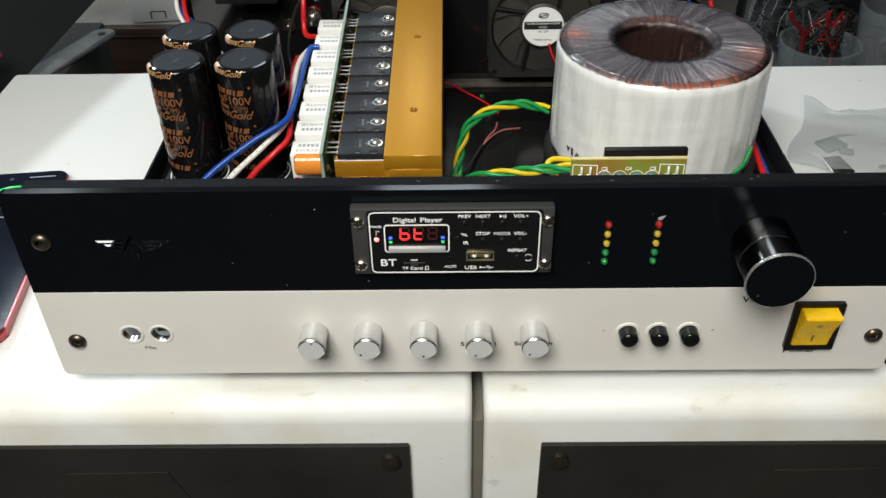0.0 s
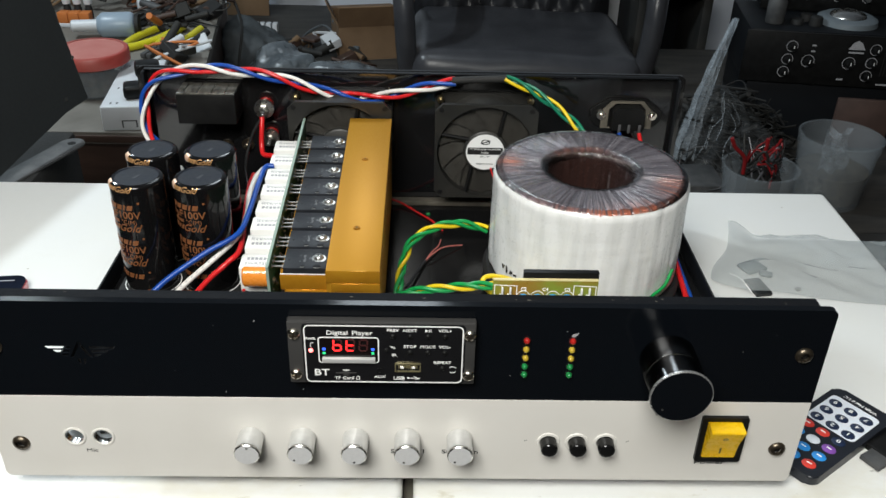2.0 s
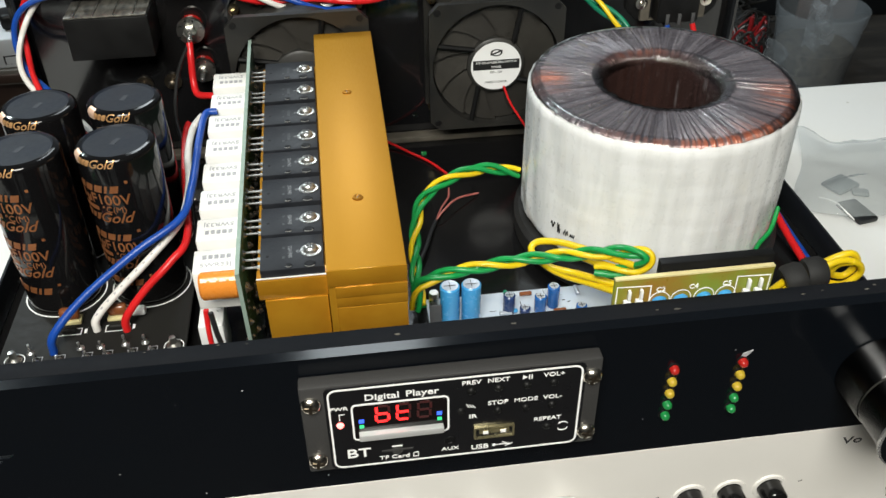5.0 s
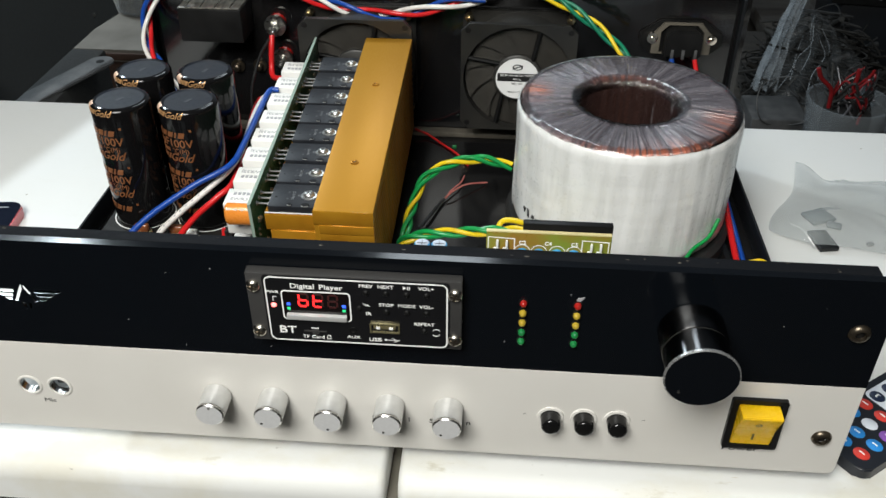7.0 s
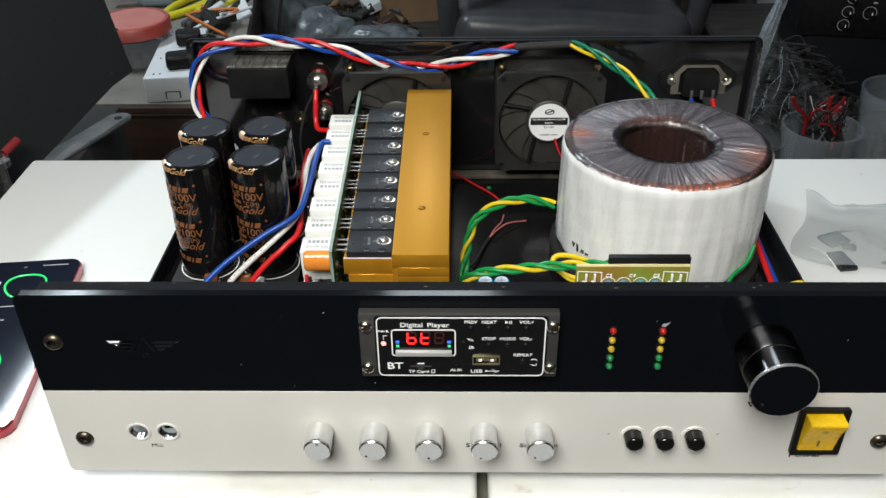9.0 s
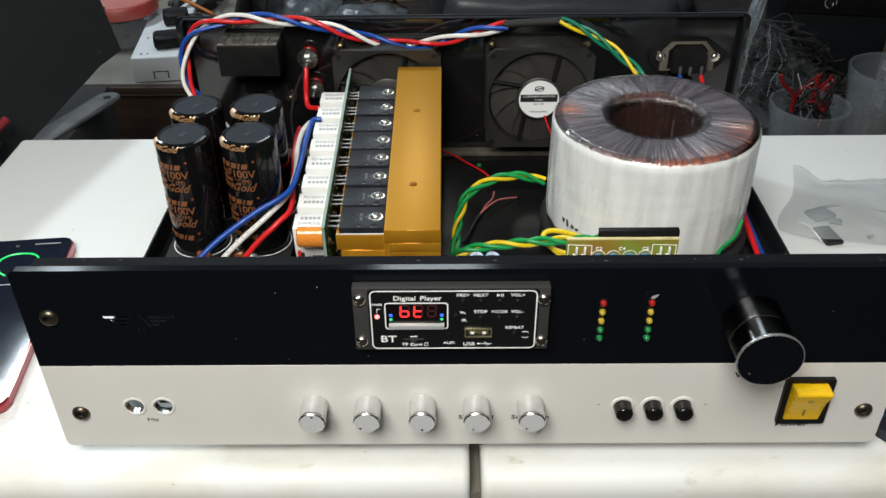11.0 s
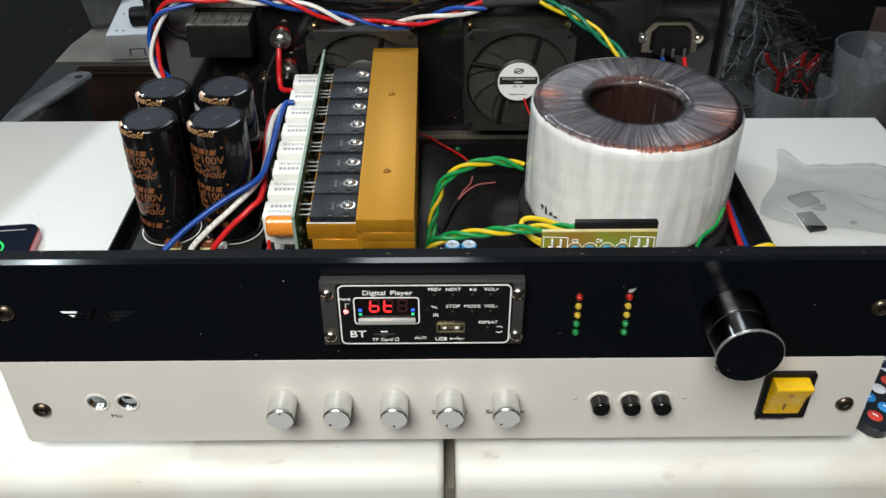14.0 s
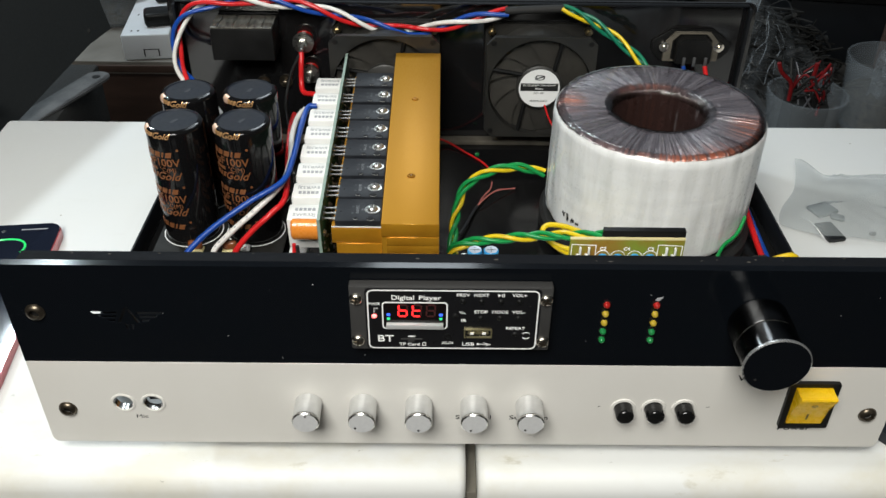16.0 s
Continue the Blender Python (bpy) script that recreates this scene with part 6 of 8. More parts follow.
# ---------------------------------------------------------------- small boards at the front
def level_board():
    lb = thing("level_meter_board", "upright amber circuit board with blue capacitors behind the front panel", "circuit board", 0.0712, 0.0168, 0.0146)
    part("board", span(B(), -0.0265, 0.0265, -0.0008, 0.0008, 0.0600, 0.1040, 0.0002), "pcb_yellow", lb)
    part("board_edge", span(B(), -0.0265, 0.0265, -0.0008, 0.0008, 0.1041, 0.1047), "pcb_yellow_edge", lb)
    part("backing_strip", span(B(), -0.0110, 0.0270, 0.0016, 0.0050, 0.0640, 0.1075, 0.0003), "black_plastic", lb)
    for x in (-0.0200, 0.0200):
        o, i = [(-0.0058, -0.0055), (0.0058, -0.0055), (0.0058, 0.0050), (-0.0058, 0.0055)], [(-0.0054, -0.0051), (0.0054, -0.0051), (0.0054, 0.0046), (-0.0054, 0.0051)]
        part("printed_outline", slab(B(), o, 0, 0.0001, to_front(x, -0.0008, 0.0962), i), "white_print", lb)
        part("header", span(B(), x - 0.0045, x + 0.0045, -0.0046, -0.0009, 0.0892, 0.0938, 0.0005), "brown_film" if x > 0 else "bezel_plastic", lb)
        for dx in (-0.0034, 0.0006):
            part("header_pin", span(B(), x + dx, x + dx + 0.0024, -0.0030, -0.0010, 0.0939, 0.0966, 0.0004), "paper_white", lb)
            part("header_pin", span(B(), x + dx + 0.0012, x + dx + 0.0022, -0.0026, -0.0010, 0.0967, 0.1006, 0.0003), "paper_white", lb)
    for k, x in enumerate((-0.0110, -0.0038, 0.0040, 0.0112)):
        part("capacitor", lathe(B(), [(0, 0), (0.0027, 0), (0.0027, 0.0060), (0.0023, 0.0066), (0, 0.0064)], 20, to_front(x, -0.0009, 0.0938)), "sky_blue_sleeve", lb, "small blue capacitor")
        o = lathe(B(), [(0.0032, 0), (0.0032, 0.0001), (0.0035, 0.0001), (0.0035, 0)], 24, to_front(x, -0.0009, 0.0948))
        part("printed_ring", o, "white_print", lb)
    for body, x in (("C2", -0.0110), ("C4", 0.0000), ("C5", 0.0112)):
        write_on(lb, body, 0.0026, "white_print", to_front(x, -0.0009, 0.0991))
    for x in (-0.024, 0.024):
        part("standoff", span(B(), x - 0.002, x + 0.002, -0.0111, -0.0009, 0.0700, 0.0740, 0.0005), "brass", lb)


level_board()


def can(parent, name, x, y, z, r, h, mat, label=""):
    c = part(name, lathe(B(), [(0, 0), (r - 0.0003, 0), (r, 0.0006), (r, h - 0.0006), (r - 0.0007, h)], 22, Matrix.Translation((x, y, z))), mat, parent, label)
    part("can_top", lathe(B(), [(0, h - 0.0003), (r - 0.0007, h)], 22, Matrix.Translation((x, y, z))), "can_top", c)
    part("vent_mark", box(box(B(), x, y, z + h, r * 1.2, 0.0003, 0.0002), x, y, z + h, 0.0003, r * 1.2, 0.0002), "dull_steel", c)


def tone_board():
    tb = thing("tone_board", "white circuit board crowded with small blue capacitors", "circuit board", 0.036, 0.095, 0.0055)
    part("board", span(B(), -0.0395, 0.0520, -0.0320, 0.0420, 0.0080, 0.0096, 0.0002), "pcb_white", tb)
    for x in (-0.036, 0.036):
        for y in (-0.028, 0.028):
            part("standoff", rod(B(), (x, y, 0), (x, y, 0.0080), 0.0026, 6), "brass", tb)
    part("hex_post", rod(B(), (-0.0362, 0.0345, 0.0098), (-0.0362, 0.0345, 0.0200), 0.0024, 6), "steel", tb)
    part("heat_tab", span(B(), -0.0400, -0.0345, 0.0190, 0.0198, 0.0098, 0.0250, 0.0002), "dull_steel", tb)
    can(tb, "tall_capacitor", -0.0300, 0.0235, 0.0096, 0.0046, 0.0230, "sky_blue_sleeve", "tall blue capacitor")
    can(tb, "tall_capacitor", -0.0200, 0.0235, 0.0096, 0.0046, 0.0230, "sky_blue_sleeve", "tall blue capacitor")
    rnd = random.Random(9)
    for x, y, r, h, m in ((-0.0010, 0.0270, 0.0029, 0.0112, "navy_sleeve"), (0.0060, 0.0230, 0.0026, 0.0060, "navy_sleeve"), (0.0140, 0.0260, 0.0029, 0.0095, "blue_sleeve"), (0.0210, 0.0290, 0.0030, 0.0125, "blue_sleeve"), (0.0330, 0.0210, 0.0026, 0.0060, "blue_sleeve"), (0.0120, -0.005, 0.0028, 0.011, "navy_sleeve"), (-0.012, -0.012, 0.003, 0.011, "blue_sleeve")):
        can(tb, "small_capacitor", x, y, 0.0096, r, h, m)
    for k in range(16):
        x, y = rnd.uniform(-0.010, 0.048), rnd.uniform(0.004, 0.040)
        d = rnd.choice(((0.003, 0), (0, 0.003)))
        part("resistor", rod(B(), (x - d[0], y - d[1], 0.0112), (x + d[0], y + d[1], 0.0112), 0.0011, 10, 0.0003), rnd.choice(("sky_blue_sleeve", "wire_teal", "can_top", "brown_film")), tb)
    for k in range(34):
        x, y = rnd.uniform(-0.030, 0.050), rnd.uniform(0.002, 0.041)
        w, h = rnd.choice(((0.0030, 0.0003), (0.0003, 0.0026), (0.0016, 0.0006)))
        part("printed_bar", box(B(), x, y, 0.00965, w, h, 0.0001), "black_print", tb)
    part("chip", span(B(), 0.018, 0.027, 0.002, 0.008, 0.0100, 0.0136, 0.0004), "black_plastic", tb)


tone_board()


# ---------------------------------------------------------------- wiring
def cable(name, pts, r, mat, label, per=8):
    return single(name, sweep(B(), curve_points(pts, per), r, 10), mat, label, "wire", group="internal wiring")


def twisted(name, pts, strands, wind, pitch, label, r=0.0014, per=14):
    tw = thing(name, label, "wire", group="internal wiring")
    line = curve_points(pts, per)
    for k, m in enumerate(strands):
        part("strand", sweep(B(), strand(line, 2 * math.pi * k / len(strands), wind, pitch), r, 9), m, tw)
    return tw


cable("supply_wire", [(-0.1760, 0.1230, 0.0160), (-0.1738, 0.1243, 0.0260), (-0.1590, 0.1345, 0.0385), (-0.1350, 0.1470, 0.0520), (-0.1150, 0.1590, 0.0600), (-0.1105, 0.1780, 0.0650), (-0.1095, 0.2160, 0.0690), (-0.1070, 0.2340, 0.0735), (-0.1010, 0.2360, 0.0740)], 0.0019, "wire_blue", "thick blue wire from the rectifier board")
white_run = [(-0.1590, 0.1360, 0.0160), (-0.1575, 0.1368, 0.0235), (-0.1455, 0.1420, 0.0345), (-0.1310, 0.1500, 0.0450), (-0.1165, 0.1640, 0.0550), (-0.1140, 0.1880, 0.0580), (-0.1175, 0.2210, 0.0580), (-0.1160, 0.2410, 0.0620), (-0.1100, 0.2440, 0.0680)]
white_wire = cable("supply_wire", white_run, 0.0019, "wire_white", "thick white wire from the rectifier board")
for p, n, b in list(frames_along(curve_points(white_run, 8)))[9:34:2]:
    part("printed_bar", box(B(), p.x - 0.0003, p.y - 0.0013, p.z + 0.00125, 0.0013, 0.0007, 0.0004, turn=Euler((0.75, -0.6, 0.5)).to_matrix().to_4x4()), "grey_ink", white_wire)
cable("supply_wire", [(-0.1450, 0.1340, 0.0160), (-0.1437, 0.1346, 0.0240), (-0.1330, 0.1390, 0.0360), (-0.1205, 0.1450, 0.0460), (-0.1135, 0.1590, 0.0500), (-0.1195, 0.2130, 0.0510), (-0.1215, 0.2430, 0.0550), (-0.1210, 0.2580, 0.0560)], 0.0019, "wire_red", "thick red wire from the rectifier board")
cable("ground_wire", [(-0.1182, 0.2965, 0.0880), (-0.1246, 0.2808, 0.0775), (-0.1270, 0.2592, 0.0620), (-0.1215, 0.2350, 0.0500), (-0.1180, 0.2050, 0.0300), (-0.1170, 0.1900, 0.0163)], 0.0011, "wire_black", "thin black wire from a terminal post")
cable("output_wire", [(-0.1182, 0.2950, 0.0875), (-0.1182, 0.2905, 0.0805), (-0.1187, 0.2870, 0.0685), (-0.1167, 0.2808, 0.0625), (-0.1084, 0.2754, 0.0635), (-0.1030, 0.2731, 0.0620)], 0.0020, "wire_red", "thick red wire from a terminal post")
cable("output_wire", [(-0.0965, 0.084, 0.066), (-0.0968, 0.082, 0.054), (-0.0960, 0.080, 0.040), (-0.0975, 0.081, 0.028), (-0.0960, 0.086, 0.0160)], 0.0011, "wire_red", "thin red wire under the orange capacitor")
cable("ground_wire", [(-0.0945, 0.082, 0.066), (-0.0930, 0.080, 0.054), (-0.0890, 0.076, 0.044), (-0.0800, 0.073, 0.036), (-0.0700, 0.0710, 0.030)], 0.0011, "wire_black", "thin black wire under the orange capacitor")

twisted("supply_loom", [(-0.1700, 0.2480, 0.0550), (-0.1890, 0.2662, 0.0658), (-0.2060, 0.2850, 0.0800), (-0.2085, 0.2970, 0.0970), (-0.2025, 0.3015, 0.1110), (-0.1895, 0.3020, 0.1195), (-0.1660, 0.3020, 0.1238), (-0.1490, 0.3020, 0.1240), (-0.1080, 0.3020, 0.1185), (-0.0660, 0.3020, 0.1062), (-0.0410, 0.3020, 0.1025), (-0.0200, 0.3020, 0.1045), (0.0090, 0.3020, 0.1120), (0.0330, 0.3020, 0.1168)],
        ("wire_blue", "wire_white", "wire_red"), 0.0030, 0.078, "twisted red, white and blue wires along the rear panel", 0.0016)
cable("wire_sleeve", [(0.0305, 0.3005, 0.1185), (0.0511, 0.3010, 0.1195), (0.0727, 0.3015, 0.1203)], 0.0029, "rubber", "black shrink sleeve round the wire joint")
twisted("secondary_leads", [(0.0718, 0.3015, 0.1203), (0.0866, 0.2969, 0.1163), (0.1026, 0.2910, 0.1084), (0.1179, 0.2830, 0.0989), (0.1320, 0.2720, 0.0880), (0.1400, 0.2650, 0.0790)], ("wire_teal", "wire_yellow", "wire_teal"), 0.0024, 0.060, "twisted green and yellow wires from the transformer", 0.0014)
twisted("tone_supply_leads", [(0.0560, 0.2060, 0.0400), (0.0370, 0.2030, 0.0460), (0.0180, 0.1970, 0.0460), (0.0020, 0.1880, 0.0400), (-0.0040, 0.1720, 0.0320), (-0.0065, 0.1520, 0.0270), (-0.0070, 0.1410, 0.0220), (-0.0060, 0.1310, 0.0165)], ("wire_green", "wire_yellow", "wire_green"), 0.0020, 0.042, "twisted green and yellow wires beside the transformer", 0.0014, 18)
twisted("tone_supply_leads", [(-0.0090, 0.1290, 0.0165), (-0.0070, 0.1310, 0.0290), (0.0060, 0.1310, 0.0350), (0.0220, 0.1300, 0.0380), (0.0480, 0.1280, 0.0420), (0.0700, 0.1190, 0.0490), (0.0880, 0.1085, 0.0560), (0.0935, 0.1050, 0.0540), (0.0880, 0.1060, 0.0480), (0.0720, 0.1120, 0.0440)], ("wire_green", "wire_yellow", "wire_green"), 0.0020, 0.042, "twisted green and yellow wires over the white board", 0.0014, 18)
cable("tone_supply_wire", [(0.0880, 0.1060, 0.0500), (0.0720, 0.1240, 0.0470), (0.0620, 0.1400, 0.0410), (0.0530, 0.1460, 0.0375), (0.0500, 0.1435, 0.0340), (0.0560, 0.1350, 0.0310), (0.0690, 0.1180, 0.0370), (0.0840, 0.1060, 0.0380), (0.0920, 0.0900, 0.0420)], 0.0017, "wire_yellow", "yellow wire looped over the white board")
cable("tone_supply_wire", [(0.0900, 0.1030, 0.0470), (0.0760, 0.1170, 0.0440), (0.0660, 0.1330, 0.0390), (0.0575, 0.1390, 0.0350), (0.0550, 0.1360, 0.0315), (0.0620, 0.1270, 0.0310), (0.0740, 0.1130, 0.0345), (0.0860, 0.0980, 0.0380)], 0.0017, "wire_yellow", "yellow wire looped over the white board")
cable("mains_wire", [(0.1645, 0.2925, 0.0710), (0.1694, 0.2808, 0.0625), (0.1890, 0.2592, 0.0360), (0.1985, 0.2220, 0.0180), (0.2000, 0.1500, 0.0095), (0.1990, 0.0600, 0.0085), (0.1920, 0.0200, 0.0120)], 0.0020, "wire_blue", "blue wire along the side of the case")
cable("mains_wire", [(0.1807, 0.2925, 0.0710), (0.1837, 0.2808, 0.0625), (0.1950, 0.2592, 0.0400), (0.1960, 0.2220, 0.0260), (0.1945, 0.1500, 0.0140), (0.1930, 0.0600, 0.0100), (0.1860, 0.0200, 0.0120)], 0.0020, "wire_red", "red wire along the side of the case")
cable("earth_wire", [(0.1800, 0.1540, 0.0400), (0.1740, 0.1460, 0.0320), (0.1640, 0.1380, 0.0280), (0.1560, 0.1240, 0.0260), (0.1500, 0.1120, 0.0260)], 0.0012, "wire_green", "green wire round the transformer's foot")
cable("earth_wire", [(0.1200, 0.0700, 0.0330), (0.1400, 0.0900, 0.0320), (0.1640, 0.1060, 0.0330), (0.1830, 0.1100, 0.0380), (0.1950, 0.1100, 0.0420), (0.2010, 0.1110, 0.0350), (0.1970, 0.1120, 0.0270), (0.1890, 0.1110, 0.0300), (0.1900, 0.1090, 0.0370), (0.1960, 0.1060, 0.0400)], 0.0017, "wire_yellow", "yellow wire with a loop at the case's side")
cable("earth_wire", [(0.1220, 0.0680, 0.0300), (0.1440, 0.0900, 0.0300), (0.1660, 0.1030, 0.0320), (0.1860, 0.1060, 0.0410), (0.1980, 0.1070, 0.0380), (0.2020, 0.1080, 0.0310), (0.1960, 0.1090, 0.0240), (0.1880, 0.1100, 0.0250)], 0.0017, "wire_yellow", "yellow wire with a loop at the case's side")
for gx, gy, tilt in ((0.1660, 0.1040, 72), (0.1770, 0.1070, 88)):
    single("wire_grommet", lathe(B(), [(0.003, -0.005), (0.0066, -0.005), (0.0078, -0.003), (0.0078, 0.003), (0.0066, 0.005), (0.003, 0.005)], 24, Matrix.Rotation(radians(tilt), 4, "Y"), True), "rubber", "black rubber sleeve on the yellow wires", "sleeve", gx, gy, 0.0345)
cable("fan_wire", [(0.0625, 0.2845, 0.0520), (0.0665, 0.2810, 0.0420), (0.0740, 0.2770, 0.0300), (0.0850, 0.2740, 0.0120)], 0.0007, "wire_red", "thin red fan wire dropping from the hub")
cable("fan_wire", [(-0.0180, 0.3060, 0.0110), (-0.0090, 0.3040, 0.0085), (0.0030, 0.2930, 0.0068), (0.0160, 0.2780, 0.0066), (0.0250, 0.2620, 0.0066)], 0.0009, "wire_red", "thin red wire across the floor of the case")
cable("fan_wire", [(0.0110, 0.2130, 0.0072), (0.0165, 0.2190, 0.0100), (0.0260, 0.2300, 0.0100), (0.0400, 0.2390, 0.0066)], 0.0006, "wire_pink", "loose thin red wire end")
cable("fan_wire", [(0.0110, 0.2120, 0.0068), (0.0160, 0.2240, 0.0085), (0.0215, 0.2350, 0.0080), (0.0235, 0.2470, 0.0066)], 0.0006, "wire_pink", "loose thin red wire end")
cable("fan_wire", [(-0.0020, 0.1750, 0.0090), (0.0030, 0.1880, 0.0090), (0.0080, 0.2040, 0.0080), (0.0115, 0.2135, 0.0074)], 0.0011, "heat_shrink", "black sleeve on thin red wires")
single("floor_bit", span(B(), -0.0016, 0.0016, -0.0012, 0.0012, 0, 0.0020, 0.0003), "led_green", "tiny green scrap on the case floor", "scrap", 0.0135, 0.2890, 0.0055)



# ---------------------------------------------------------------- things on the loudspeakers beside the amplifier
TOP = -0.0130


def phone():
    ph = thing("mobile_phone", "mobile phone with a red case edge, dark player screen lit", "phone", -0.3136, 0.1156, TOP, 6.2)
    W, L, T = 0.0775, 0.1755, 0.0080
    bm = slab(B(), rounded_rect(W, L, 0.009, 7), 0.0, T - 0.0006)
    bmesh.ops.bevel(bm, geom=[e for e in bm.edges if abs(e.verts[0].co.z - e.verts[1].co.z) < 1e-6], offset=0.0016, segments=3, affect="EDGES")
    part("case_rim", bm, "phone_red", ph, "red metal frame")
    sc = part("screen", slab(B(), rounded_rect(W - 0.0016, L - 0.0016, 0.0085, 7), T - 0.0007, T), "phone_glass", ph, "dark glass screen showing a music player")
    for cx, cy, r, a0, a1 in ((0.006, 0.0560, 0.0135, -0.3, 4.4), (-0.008, -0.0330, 0.0230, 0.1, 5.9)):
        ring = [Vector((cx + r * math.cos(a) * (1 + 0.06 * math.sin(3 * a)), cy + r * math.sin(a) * (1 + 0.06 * math.sin(3 * a)), T)) for a in [a0 + (a1 - a0) * k / 40 for k in range(41)]]
        part("display_ring", sweep(B(), ring, 0.0008, 6), "screen_green", sc)
    for x, w in ((-0.0285, 0.0058), (-0.0215, 0.0058), (-0.0145, 0.0058)):
        part("display_bar", box(B(), x, 0.0585, T + 0.00005, w, 0.0070, 0.0001, turn=Matrix.Shear("XY", 4, (0.2, 0.0))), "screen_white", sc)
    part("display_bar", box(B(), -0.0215, 0.0535, T + 0.00005, 0.0200, 0.0008, 0.0001), "screen_white", sc)
    for y, x0, x1 in ((0.0320, -0.034, 0.012), (0.0292, -0.034, -0.022), (0.0170, -0.034, 0.004), (0.0140, -0.030, 0.002), (0.0020, -0.034, -0.020), (-0.006, -0.034, -0.004), (0.0800, -0.030, -0.020), (0.0800, 0.012, 0.030)):
        part("display_bar", span(B(), x0, x1, y - 0.0005, y + 0.0005, T, T + 0.0001), "grey_ink", sc)
    part("camera_dot", lathe(B(), [(0, T + 0.0001), (0.0016, T + 0.0001), (0.0016, T)], 16, Matrix.Translation((0, 0.079, 0))), "black_plastic", sc)
    part("charge_port", span(B(), -0.0045, 0.0045, -L / 2 - 0.0002, -L / 2 + 0.001, 0.0026, 0.0050, 0.0008), "black_plastic", ph)


phone()


def remote_control():
    rc = thing("remote_control", "small black card remote control with white keypad area and coloured keys", "remote control", 0.2559, 0.0461, TOP + 0.0005, 126.5)
    W, L, T = 0.0397, 0.0875, 0.0068
    bm = slab(B(), rounded_rect(W, L, 0.006, 6), 0.0, T)
    bmesh.ops.bevel(bm, geom=[e for e in bm.edges if abs(e.verts[0].co.z - e.verts[1].co.z) < 1e-6], offset=0.0009, segments=3, affect="EDGES")
    part("body", bm, "remote_black", rc)
    part("keypad_field", slab(B(), rounded_rect(0.0320, 0.0325, 0.0035, 5), T, T + 0.0001, Matrix.Translation((0, -0.0180, 0))), "remote_white", rc, "white keypad field")
    colours = {(0, 0): "button_red", (1, 0): "button_blue", (2, 0): "button_purple", (3, 0): "button_navy", (0, 1): "button_blue", (1, 1): "button_blue", (2, 1): "remote_white", (3, 1): "button_red", (0, 2): "button_blue", (1, 2): "button_blue", (2, 2): "button_blue", (3, 2): "button_red"}
    digits = {(4, 0): "1", (4, 1): "2", (4, 2): "3", (5, 0): "4", (5, 1): "5", (5, 2): "6", (6, 0): "7", (6, 1): "8", (6, 2): "9", (3, 0): "0"}
    me = {}
    for row in range(7):
        for col in range(3):
            m = colours.get((row, col), "button_navy")
            if m not in me:
                me[m] = finish("key", lathe(B(), [(0, 0.0009), (0.0032, 0.0008), (0.0039, 0.0004), (0.0040, 0)], 24), m)
            x, y = -0.0104 + 0.0104 * col, 0.0345 - 0.0102 * row
            k = share("key", me[m], rc, Matrix.Translation((x, y, T)) @ Matrix.Diagonal((1.05, 0.92, 1, 1)))
            if (row, col) in digits:
                share("lettering", letters(digits[(row, col)], 0.0046, "white_print", 0.00005), k, Matrix.Translation((0, 0, 0.0009)))
            elif m != "remote_white":
                part("key_mark", box(B(), 0, 0, 0.0009, 0.0030, 0.0010, 0.0001), "white_print", k)
    share("lettering", letters("With Hard I.C", 0.0034, "white_print", 0.00005), rc, Matrix.Translation((0, -0.0378, T + 0.00008)) @ Matrix.Diagonal((1.1, 1, 1, 1)))


remote_control()
dg = thing("usb_dongle", "flat black plastic adapter lying under the remote control", "adapter", 0.2966, 0.0373, TOP, -58)
part("body", span(B(), -0.011, 0.011, -0.016, 0.016, 0, 0.0048, 0.0012, 3), "black_plastic", dg)
part("plug", span(B(), -0.0065, 0.0065, -0.027, -0.016, 0.0008, 0.0042, 0.0004), "dull_steel", dg)


